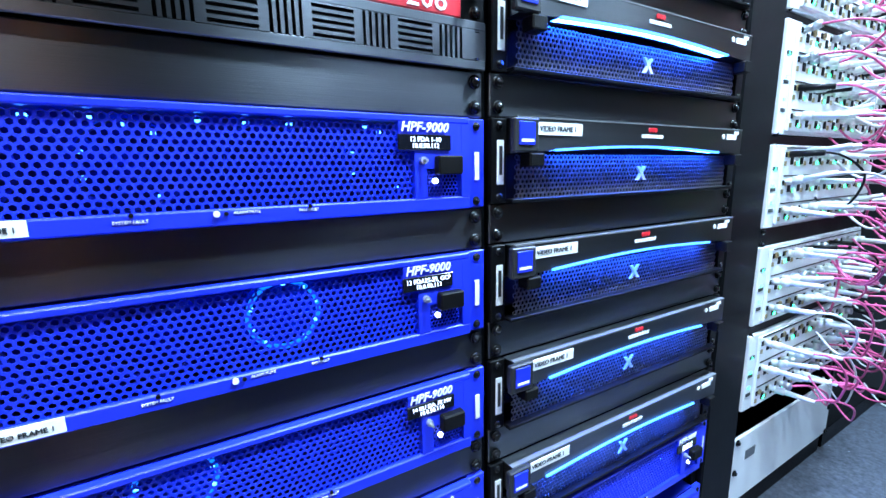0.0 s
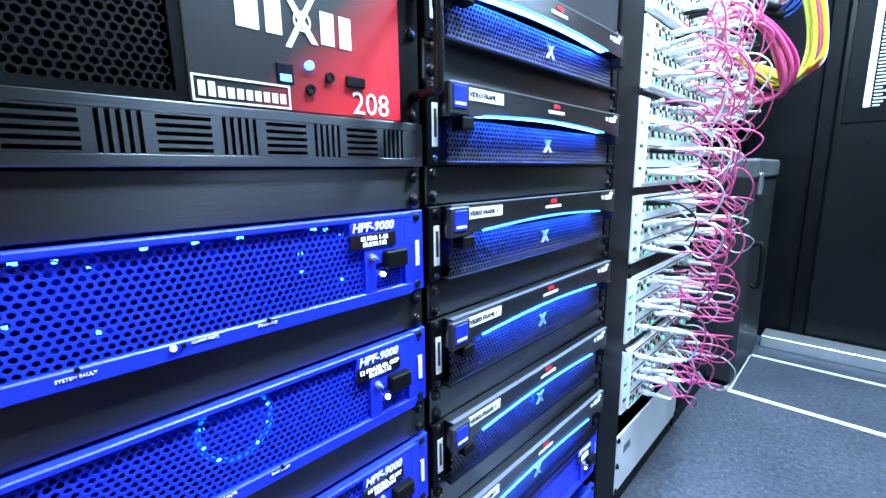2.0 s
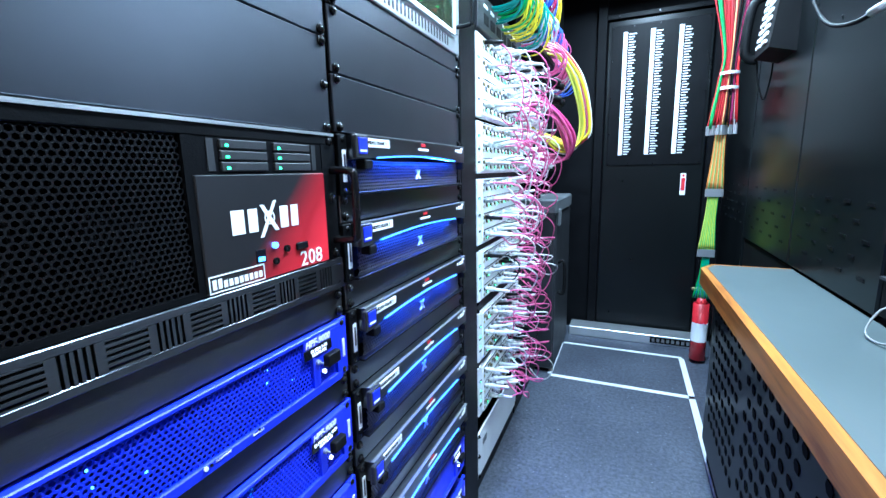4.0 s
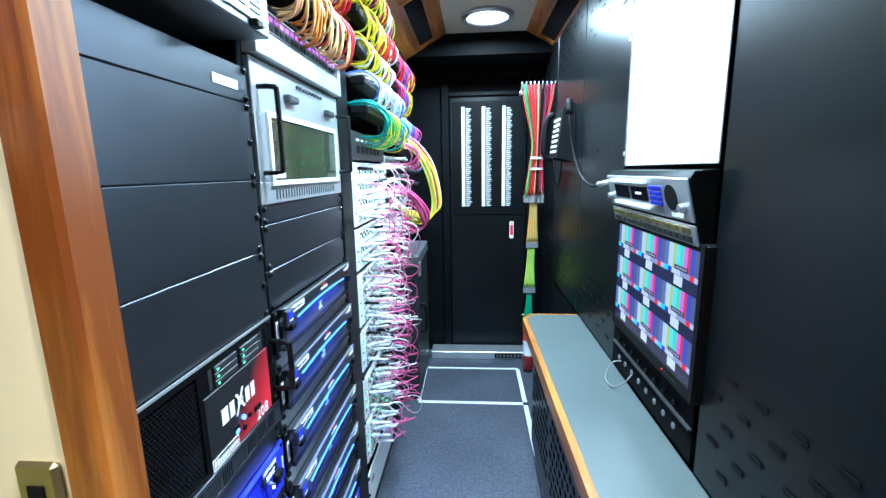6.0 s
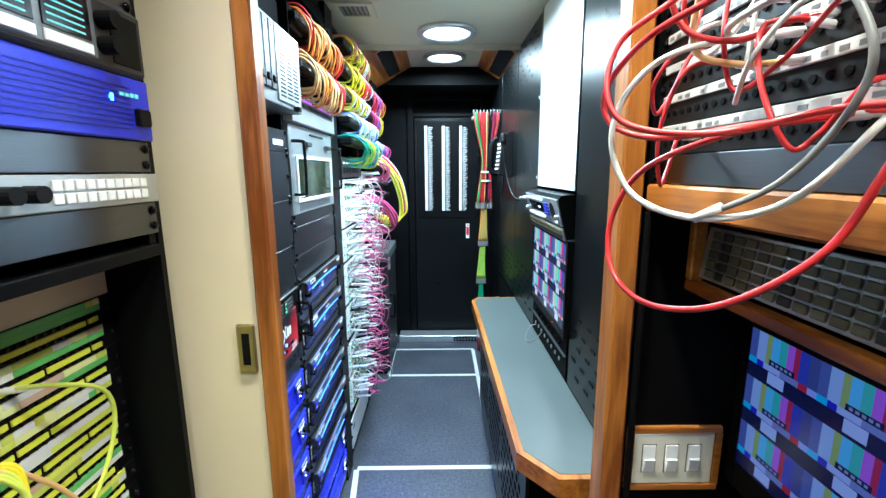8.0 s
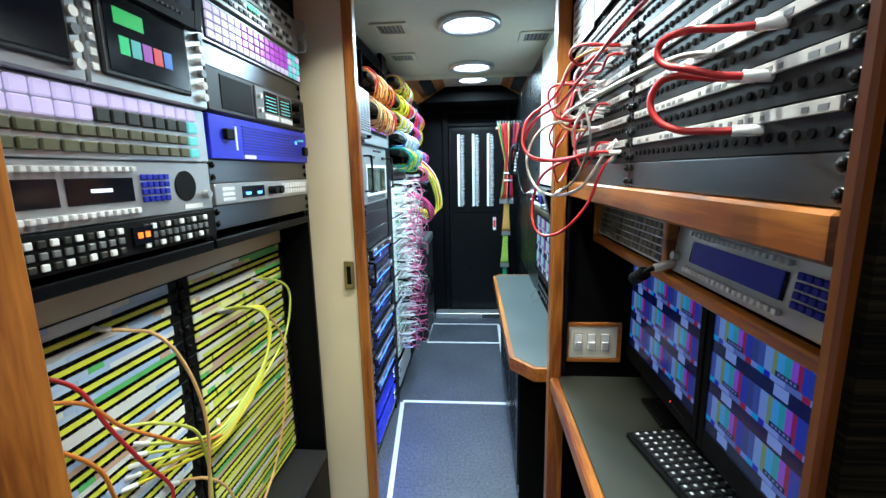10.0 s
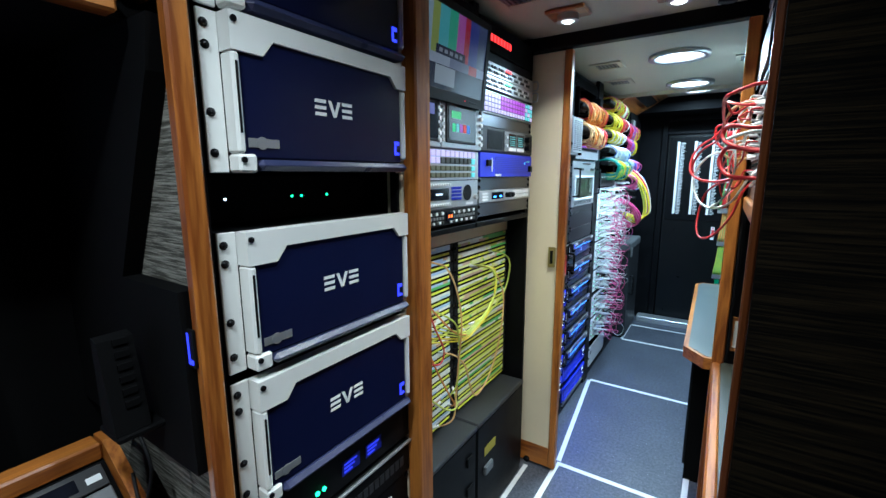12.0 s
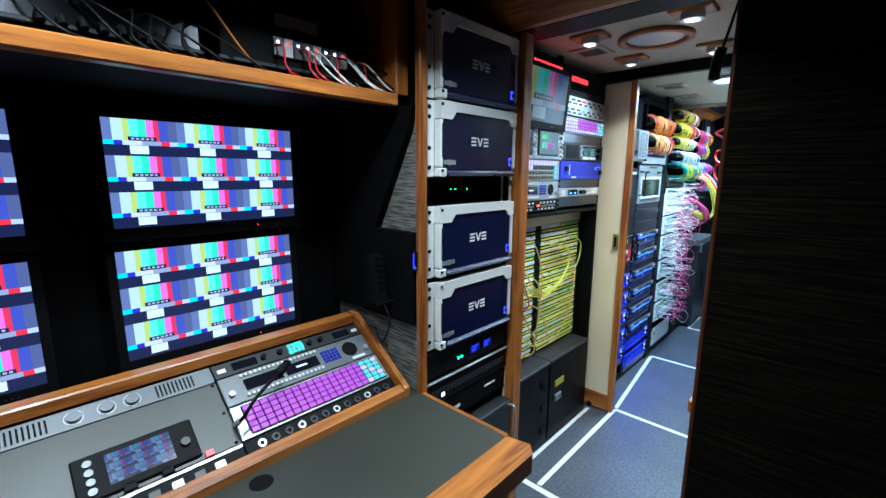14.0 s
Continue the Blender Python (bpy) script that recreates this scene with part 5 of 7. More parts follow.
for k in range(16):
    a = -0.04 + 0.08 * k / 15
    part("lead", Shape().tube([(a * 0.5 - 0.01, -0.035, 1.42), (a * 0.5 - 0.012, -0.03, 1.20), (a * 0.8 - 0.015, -0.03, 1.02)], 0.003, 5, 4), (CABLE_ORANGE, CABLE_PEACH, CABLE_GREEN, CABLE_ORANGE)[k % 4], t, "", True)
    part("tip", Shape().tube([(a * 0.8 - 0.015, -0.03, 1.02), (a * 0.8 - 0.015, -0.03, 0.985)], 0.0045, 6, 2), SILVER, t)
    part("lead", Shape().tube([(a * 0.5 - 0.012, -0.02, 1.08), (a * 0.5 - 0.02, -0.02, 0.90), (a * 0.8 - 0.025, -0.02, 0.74)], 0.003, 5, 4), (CABLE_LIME, CABLE_GREEN, CABLE_YELLOW, CABLE_GREEN)[k % 4], t, "", True)
    part("tip", Shape().tube([(a * 0.8 - 0.025, -0.02, 0.74), (a * 0.8 - 0.025, -0.02, 0.705)], 0.0045, 6, 2), SILVER, t)
    if k % 2:
        part("lead", Shape().tube([(a * 0.4 - 0.02, -0.01, 0.80), (a * 0.4 - 0.025, -0.01, 0.64), (a * 0.9 - 0.03, -0.01, 0.50)], 0.003, 5, 4), (CABLE_GREEN, CABLE_TEAL)[k % 4 // 2], t, "", True)
for z in (1.50, 1.44):
    part("tie", Shape().ring(0.0, -0.055, z, 0.030, 0.036, z + 0.012 - z - 0.055, 16, "z"), WHITE, t)

t = thing("fire_extinguisher", pose(0.355, 2.76, 0.0), "small red fire extinguisher behind the bench", "fire extinguisher")
part("cylinder", Shape().disc(0, 0, 0.02, 0.036, 0.30, 20, axis="z").disc(0, 0.0, 0.30, 0.036, 0.05, 20, 0.016, "z"), RED, t, "", True)
part("label_band", Shape().disc(0, 0, 0.12, 0.0366, 0.10, 20, axis="z"), LABEL, t)
part("valve", Shape().disc(0, 0, 0.34, 0.016, 0.05, 12, axis="z").box(-0.05, 0.02, -0.01, 0.01, 0.385, 0.40, 0.003), BRASS, t)
part("hose", Shape().tube([(0.01, 0, 0.36), (0.05, -0.02, 0.33), (0.055, -0.02, 0.15)], 0.008, 8), RUBBER, t, "", True)

# round ceiling lights
def round_light(x, y, z, r, mat, label, rim=SILVER):
    t = thing("ceiling_light", pose(x, y, z), label, "ceiling light", "round ceiling lights")
    part("rim", Shape().ring(0, 0, 0, r * 0.80, r, -0.016, 40, "z"), rim, t, "", True)
    part("diffuser", Shape().disc(0, 0, 0, r * 0.81, -0.008, 40, r * 0.7, "z"), mat, t, "glowing frosted diffuser")
    return t


round_light(0.07, 0.93, 2.0295, 0.135, DIFFUSER, "round recessed ceiling light with frosted diffuser")
round_light(0.07, 1.69, 2.0295, 0.135, DIFFUSER, "round recessed ceiling light with frosted diffuser")
round_light(0.07, 2.45, 2.1095, 0.135, DIFFUSER, "round recessed ceiling light with frosted diffuser")


def ceiling_vent(x, y, w=0.11, l=0.11):
    t = thing("ceiling_vent", pose(x, y, 2.0295), "small square ceiling air vent with slats", "air vent", "ceiling vents")
    part("backing", Shape().box(-w / 2, w / 2, -l / 2, l / 2, -0.003, -0.0005), DARK_GREY, t)
    part("frame", Shape().box(-w * .72, -w / 2, -l * .7, l * .7, -0.008, 0, 0.001).box(w / 2, w * .72, -l * .7, l * .7, -0.008, 0, 0.001).box(-w / 2, w / 2, -l * .7, -l / 2, -0.008, 0, 0.001).box(-w / 2, w / 2, l / 2, l * .7, -0.008, 0, 0.001), CEILING, t)
    for k in range(6):
        part("slat", Shape().box(-w / 2 + w * (k + 0.25) / 6, -w / 2 + w * (k + 0.6) / 6, -l / 2, l / 2, -0.007, -0.003), GREY, t)


for x, y in ((-0.27, 0.95), (-0.30, 1.42), (0.38, 1.15), (-0.31, -0.165)):
    ceiling_vent(x, y)

# ---- cable looms high on the racks ----
def comb_loom(y0, y1, z, mats, label, out=0.085, drop=0.075, count=22, sweep=0.06, x=RX, r=0.0028):
    """Cables that leave a rack side by side, curl over a hood and turn back under it."""
    t = thing("cable_loom", pose(0, 0, 0), label, "cable loom", "high cable looms")
    part("hood", Shape().box(x, x + out * 0.55, y0 + 0.005, y1 - 0.03, z - 0.032, z - 0.004, 0.006), RUBBER, t, "black hood")
    q = random.Random(int(abs(y0 * 1000 + z * 7777)))
    for k in range(count):
        y = y0 + (y1 - y0) * k / count
        o = out * q.uniform(0.8, 1.12)
        d = drop * q.uniform(0.75, 1.2)
        s = sweep * q.uniform(0.6, 1.3)
        pts = [(x - 0.01, y, z), (x + o * 0.55, y + s * 0.15, z + q.uniform(0.0, 0.012)), (x + o, y + s * 0.45, z - d * 0.4), (x + o * 0.8, y + s * 0.8, z - d), (x + o * 0.3, y + s * 1.1, z - d * 1.1), (x - 0.01, y + s * 1.25, z - d)]
        part("cable", Shape().tube(pts, r * q.uniform(0.9, 1.15), 5, 4), mats[int(k / count * len(mats))] if q.random() < 0.7 else mats[q.randrange(len(mats))], t, "", True)
    return t


Y_, W_, P_, R_, B_ = CABLE_YELLOW, CABLE_WHITE, CABLE_PINK, CABLE_RED, CABLE_BLUE
comb_loom(0.86, 1.27, 1.725, (CABLE_PEACH, CABLE_ORANGE, CABLE_PEACH, CABLE_PEACH, CABLE_RED), "loom of orange fibre cables curling out of the rack", 0.075, 0.09, 40)
comb_loom(0.86, 1.27, 1.845, (CABLE_ORANGE, CABLE_PEACH, CABLE_ORANGE, CABLE_RED), "loom of orange fibre cables curling out of the rack", 0.075, 0.09, 36)
comb_loom(1.46, 1.90, 1.945, (Y_, Y_, CABLE_LIME, R_, W_, P_), "loom of yellow and red cables near the ceiling", 0.08, 0.07, 34)
comb_loom(1.46, 1.90, 1.845, (Y_, CABLE_LIME, Y_, R_, R_, W_), "loom of yellow and red cables near the ceiling", 0.08, 0.08, 34)
comb_loom(1.46, 1.90, 1.745, (Y_, Y_, W_, Y_, W_), "loom of yellow and white cables", 0.07, 0.06, 26)
comb_loom(1.46, 1.92, 1.635, (W_, W_, CABLE_PALEBLUE, W_, CABLE_PALEBLUE, B_), "loom of white and pale blue cables", 0.10, 0.08, 36, 0.10)
comb_loom(1.46, 1.92, 1.545, (CABLE_TEAL, CABLE_GREEN, Y_, Y_, CABLE_TEAL, CABLE_PALEBLUE, B_), "loom of teal, yellow and blue cables", 0.11, 0.10, 42, 0.10)
comb_loom(1.96, 2.36, 1.83, (R_, CABLE_MAGENTA, B_, CABLE_MAGENTA, Y_), "loom of red and purple cables", 0.09, 0.10, 26)
comb_loom(1.96, 2.36, 1.725, (CABLE_MAGENTA, B_, R_, Y_), "loom of red and purple cables", 0.08, 0.09, 24)
comb_loom(1.96, 2.36, 1.56, (CABLE_PALEBLUE, B_, P_, P_, P_), "loom of blue and pink cables", 0.11, 0.09, 30, 0.10)
comb_loom(1.96, 2.36, 1.45, (P_, P_, W_, P_, B_), "loom of pink and white cables", 0.14, 0.10, 30, 0.08)
t = thing("fibre_unit", pose(RX, R3, 1.372, 0, 0, LEFT), "dark one-unit panel with small white prints", "rack unit")
part("face", Shape().box(0, RW, -0.01, 0.1, 0, 0.09, 0.002), DARK_GREY, t)
for k in range(6):
    part("print", Shape().box(0.05 + k * 0.06, 0.08 + k * 0.06, -0.0112, -0.0098, 0.06, 0.068), LABEL, t)
    part("socket", Shape().box(0.05 + k * 0.06, 0.09 + k * 0.06, -0.0112, -0.0098, 0.02, 0.045), RUBBER, t)
# fourth rack: pale connector panels and the big hanging loops
for z0, z1 in ((1.21, 1.40), (1.0, 1.19)):
    t = thing("breakout_unit", pose(RX, R4, z0, 0, 0, LEFT), "pale breakout panel with rows of connectors", "rack unit", "breakout panels")
    part("face", Shape().box(0, 0.42, -0.006, 0.05, 0, z1 - z0, 0.002), WHITE, t)
    q = random.Random(int(z0 * 100))
    for j in range(5):
        for k in range(9):
            p = part("plug", (CONN_WHITE, CONN_BLACK, CONN_METAL)[q.randrange(3)], None, t)
            p.matrix_basis = pose(0.04 + k * 0.042, -0.006, 0.02 + j * (z1 - z0 - 0.03) / 4, q.uniform(-10, 5), 0, q.uniform(-5, 20))
q = random.Random(21)
for name, mats, n, yo, zo in (("thick pink multicore cables in a hanging loop", (CABLE_PINK, CABLE_MAGENTA, CABLE_PINK), 9, 2.02, 0.0), ("yellow cables in a hanging loop", (CABLE_YELLOW, CABLE_YELLOW, CABLE_LIME), 9, 2.03, 0.03), ("white and red cables in a hanging loop", (CABLE_WHITE, CABLE_RED, CABLE_PINK), 10, 2.08, 0.05)):
    t = thing("cable_loop", pose(0, 0, 0), name, "cable loom", "hanging cable loops")
    for k in range(n):
        a, b = q.uniform(-0.02, 0.02), q.uniform(-0.03, 0.03)
        big = "pink" in name
        pts = [(-0.39, yo + b, 1.42 + zo + a), (-0.30, yo + 0.05 + b, 1.42 + zo + a), (-0.225 + a, yo + 0.10 + b, 1.32 + zo), (-0.19 + a, yo + 0.15 + b, 1.20), (-0.21 + a, yo + 0.16 + b, 1.11 + a), (-0.28, yo + 0.12 + b, 1.10 + b), (-0.36, yo + 0.05 + b, 1.16), (-0.40, yo + b, 1.19)]
        if big:
            pts = [(-0.39, yo - 0.06 + b, 1.24 + a), (-0.33, yo - 0.03 + b, 1.25 + a), (-0.27 + a, yo + 0.05 + b, 1.20), (-0.235 + a, yo + 0.12 + b, 1.11 + a), (-0.26, yo + 0.16 + b, 1.05), (-0.34, yo + 0.14 + b, 1.06 + b), (-0.40, yo + 0.1 + b, 1.10)]
        part("cable", Shape().tube(pts, 0.0062 if big else 0.004, 6, 6), mats[k % 3], t, "", True)
t = thing("cable_loop", pose(0, 0, 0), "thick black cable glands in a row", "cable loom", "hanging cable loops")
for k in range(5):
    part("gland", Shape().tube([(-0.39, 1.96 + k * 0.03, 1.33 - (k % 3) * 0.055), (-0.33, 1.98 + k * 0.03, 1.335 - (k % 3) * 0.055), (-0.27, 2.02 + k * 0.03, 1.32 - (k % 3) * 0.055)], 0.014, 8, 4), RUBBER, t, "", True)

# ---- sliding door between the rooms ----
t = thing("sliding_door", pose(0, 0, 0), "cream laminate sliding door with cherry edge, half open", "door")
part("leaf", Shape().box(-0.50, -0.3005, 0.330, 0.358, 0.012, 1.972, 0.002), CREAM, t)
part("edge_trim", Shape().box(-0.300, -0.267, 0.322, 0.360, 0.010, 1.974, 0.004), WOOD_Z, t, "cherry edge")
part("bottom_rail", Shape().box(-0.50, -0.3005, 0.324, 0.3295, 0.012, 0.115, 0.002), WOOD_X, t)
fp = part("finger_pull", Shape().box(-0.340, -0.306, 0.322, 0.3295, 1.033, 1.128, 0.008), BRASS, t, "recessed brass finger pull")
part("recess", Shape().box(-0.330, -0.316, 0.3205, 0.3225, 1.050, 1.111, 0.003), RUBBER, fp)
part("roller", Shape().disc(-0.41, 0.318, 0.02, 0.016, 0.330, 14), SCREW, t)
setting("edge_bead", Shape().box(-0.508, -0.501, 0.318, 0.33, 0.0, 1.97), WOOD_Z, "thin cherry bead beside the sliding door", "trim")

# ---- middle room, monitoring racks ----
MX = -0.43
MA, MB = -0.688, -0.197


def mid_pose(y, z):
    return pose(MX, y, z, 0, 0, LEFT)


for y0 in (MA, MB):
    t = thing("equipment_rack", pose(MX, y0, 1.285, 0, 0, LEFT), "black upper rack over the patch bays", "rack", "equipment racks")
    for x in (-0.002, RW - 0.014):
        part("rail", Shape().box(x, x + 0.016, 0.0075, 0.03, 0.0, 0.74, 0.001), BLACK, t)
    part("bottom_panel", Shape().box(0, RW, 0.0, 0.5, -0.02, -0.001, 0.002), BLACK, t)
    part("back_panel", Shape().box(0, RW, 0.3, 0.31, 0.0, 0.74), MATT_BLACK, t)
setting("rack_cheek", Shape().box(-1.0, -0.435, 0.290, 0.302, 0.0, 2.03), BLACK, "black side cheek of the monitoring racks", "wall")
setting("rack_cheek_south", Shape().box(-1.0, -0.405, -0.735, -0.72, 0.0, 2.03), BLACK, "black side cheek of the monitoring racks", "wall")
setting("patch_lintel", Shape().box(-0.56, -0.531, -0.715, 0.288, 1.2, 1.264), CREAM, "cream strip over the patch bays", "trim")

# rack B, from below
blank_panel(mid_pose(MB, 1.302), 0.051, BRUSHED)
t = thing("word_clock", mid_pose(MB, 1.3535), "silver one-unit control panel with a blue display", "rack unit")
part("face", Shape().box(0, RW, -0.008, 0.1, 0, U - 0.001, 0.0015), SILVER, t)
d = part("display", Shape().box(0.10, 0.20, -0.0095, -0.007, 0.009, 0.036, 0.001), DISPLAY, t)
for x in (0.115, 0.165):
    part("digit", Shape().box(x, x + 0.02, -0.0100, -0.0095, 0.016, 0.022), LED_BLUE, d)
for x in (0.23, 0.26):
    part("knob", Shape().disc(x, -0.008, 0.022, 0.010, -0.028, 14), RUBBER, t)
for i in range(10):
    for j in range(2):
        part("key", Shape().box(0.29 + i * 0.0165, 0.303 + i * 0.0165, -0.012, -0.008, 0.008 + j * 0.016, 0.021 + j * 0.016, 0.001), LABEL, t)
for j in range(3):
    part("label_strip", Shape().box(0.025, 0.07, -0.009, -0.0078, 0.007 + j * 0.011, 0.014 + j * 0.011), LABEL, t)
screws(t, RW, U)
blank_panel(mid_pose(MB, 1.3985), 0.048, BRUSHED)


def glue_frame(m):
    t = thing("modular_frame", m, "blue two-unit modular frame with grooved front", "rack unit")
    h = 2 * U - 0.001
    part("front_plate", Shape().box(0, RW, -0.01, 0.1, 0, h, 0.002), BLUE, t)
    for k in range(9):
        part("groove", Shape().box(0.12, 0.44, -0.0116, -0.0098, 0.014 + k * 0.0072, 0.0165 + k * 0.0072), BLUE_DARK, t)
    part("latch", Shape().box(0.045, 0.075, -0.02, -0.009, 0.04, 0.062, 0.002), RUBBER, t)
    part("latch", Shape().box(0.445, 0.47, -0.02, -0.009, 0.02, 0.045, 0.002), RUBBER, t)
    part("name_bar", Shape().box(0.09, 0.097, -0.0116, -0.0098, 0.02, 0.07), LABEL, t)
    part("label_strip", Shape().box(0.12, 0.17, -0.0122, -0.0098, 0.003, 0.011), LABEL, t)
    for k in range(4):
        part("indicator", Shape().box(0.42 + k * 0.01, 0.427 + k * 0.01, -0.0116, -0.0099, 0.06, 0.066), KEY_CYAN, t)
    part("lamp", Shape().box(0.40, 0.405, -0.0125, -0.0099, 0.05, 0.06), LED_BLUE, t)
    screws(t, RW, h)


glue_frame(mid_pose(MB, 1.447))


def audio_monitor(m):
    t = thing("audio_monitor", m, "dark grey audio monitor with loudspeakers and meter displays", "rack unit")
    h = 0.092
    part("face", Shape().box(0, RW, -0.012, 0.12, 0, h, 0.006), DARK_GREY, t)
    for x0, x1 in ((0.05, 0.175), (0.415, 0.47)):
        part("speaker", Shape().box(x0, x1, -0.0135, -0.011, 0.012, h - 0.012, 0.008), RUBBER, t, "black mesh loudspeaker")
    part("panel", Shape().box(0.185, 0.385, -0.016, -0.011, 0.008, h - 0.008, 0.002), GREY, t)
    for x in (0.225, 0.305):
        d = part("display", Shape().box(x, x + 0.07, -0.0175, -0.0155, 0.028, h - 0.014, 0.001), DISPLAY, t, "meter display")
        for j in range(5):
            part("meter", Shape().box(x + 0.006, x + 0.06, -0.0179, -0.0175, 0.033 + j * 0.008, 0.035 + j * 0.008), KEY_CYAN, d)
        part("key_strip", Shape().box(x, x + 0.07, -0.0185, -0.0155, 0.011, 0.024, 0.001), LABEL, t)
    for z in (0.03, 0.062):
        part("knob", Shape().disc(0.40, -0.012, z, 0.012, -0.034, 16), RUBBER, t)
        part("button", Shape().disc(0.203, -0.016, z, 0.006, -0.022, 12), WHITE, t)


audio_monitor(mid_pose(MB, 1.5365))
blank_panel(mid_pose(MB, 1.629), U, BRUSHED)


def key_wall(m, w, h, rows, cols, label, special=True):
    """A panel of lit square keys with dark gaps."""
    t = thing("keypad", m, label, "key panel", "lit key panels")
    part("face", Shape().box(0, w, -0.006, 0.02, 0, h, 0.0015), SILVER, t)
    part("key_bed", Shape().box(0.026, w - 0.008, -0.0075, -0.0055, h * 0.06, h * 0.94), RUBBER, t)
    kw, kh = (w - 0.038) / cols, h * 0.84 / rows
    for j in range(rows):
        for i in range(cols):
            mat = KEY_PURPLE
            if special and i >= cols - 3:
                mat = (KEY_CYAN, KEY_WHITE, KEY_CYAN)[(i + j) % 3]
            elif special and (j == 0 or (i < 5 and j > 0)) and rows < 5:
                mat = KEY_WHITE
            x, z = 0.028 + i * kw, h * 0.08 + j * kh
            part("key", Shape().box(x + kw * 0.08, x + kw * 0.92, -0.0115, -0.007, z + kh * 0.08, z + kh * 0.92, 0.0012), mat, t)
    return t


key_wall(mid_pose(MB, 1.674), RW, 0.080, 4, 17, "silver key panel with rows of purple and white lit keys")
for z, k in ((1.762, 0), (1.808, 1)):
    t = thing("signal_processor", mid_pose(MB, z), "silver one-unit processor with small keys and bow handles", "rack unit", "signal processors")
    part("face", Shape().box(0, RW, -0.008, 0.1, 0, U, 0.0015), SILVER, t)
    for i in range(20):
        for j in range(2):
            part("key", Shape().box(0.04 + i * 0.02, 0.054 + i * 0.02, -0.011, -0.008, 0.008 + j * 0.016, 0.018 + j * 0.016, 0.001), (KEY_OFF, DARK_GREY, LABEL)[(i + j) % 3], t)
    for i in range(4):
        part("lamp", Shape().box(0.20 + i * 0.012, 0.209 + i * 0.012, -0.0122, -0.0108, 0.03, 0.038), (LED_GREEN, LED_RED)[k], t)
    part("handle", Shape().tube([(0.475, -0.006, 0.006), (0.475, -0.03, 0.006), (0.475, -0.03, 0.038), (0.475, -0.006, 0.038)], 0.003, 6), SILVER, t, "", True)
blank_panel(mid_pose(MB, 1.854), 0.034, BLACK)
t = thing("tally_display", mid_pose(MB, 1.89), "black clock display with red figures under the ceiling", "display")
part("face", Shape().box(0, RW, -0.004, 0.1, 0, 0.10, 0.002), MATT_BLACK, t)
for k in range(9):
    part("figure", Shape().box(0.03 + k * 0.026, 0.044 + k * 0.026, -0.0052, -0.0039, 0.035, 0.058), LED_RED, t)

# rack A, from below
t = thing("synchroniser", mid_pose(MA, 1.296), "black one-unit deck with small white keys and an orange figure", "rack unit")
part("face", Shape().box(0, RW, -0.008, 0.1, 0, 0.052, 0.0015), RUBBER, t)
for i in range(26):
    for j in range(3):
        if 14 <= i <= 15:
            continue
        part("key", Shape().box(0.03 + i * 0.0165, 0.040 + i * 0.0165, -0.012, -0.008, 0.006 + j * 0.0145, 0.015 + j * 0.0145, 0.001), (LABEL, GREY, KEY_OFF, GREY)[(i * 2 + j) % 4], t)
d = part("display", Shape().box(0.27, 0.31, -0.0125, -0.008, 0.014, 0.042), DISPLAY, t)
for x in (0.278, 0.293):
    part("digit", Shape().box(x, x + 0.009, -0.0135, -0.0124, 0.024, 0.033), glow("orange_digit", (1.0, 0.16, 0.02), 3.0), d)
screws(t, RW, 0.052)
intercom_panel(mid_pose(MA, 1.349), RW)


OLIVE = paint("olive_key", (0.10, 0.10, 0.055), 0.4)


def switch_panel(m):
    """A silver router panel with large white keys over rows of small ones."""
    t = thing("router_controller", m, "silver router control panel with rows of lit white keys", "key panel")
    h = 0.096
    part("face", Shape().box(0, RW, -0.008, 0.1, 0, h, 0.002), SILVER, t)
    for i in range(16):
        x = 0.018 + i * 0.0272
        for j in range(4):
            mat = (OLIVE, OLIVE, KEY_WHITE if i < 8 else KEY_OFF, KEY_WHITE)[j]
            if i == 15:
                mat = (KEY_CYAN, KEY_CYAN, KEY_CYAN, KEY_WHITE)[j]
            part("key", Shape().box(x, x + 0.0232, -0.014, -0.008, 0.008 + j * 0.0215, 0.0272 + j * 0.0215 - 0.004 * (j < 2), 0.0018), mat, t)
    screws(t, RW, h)


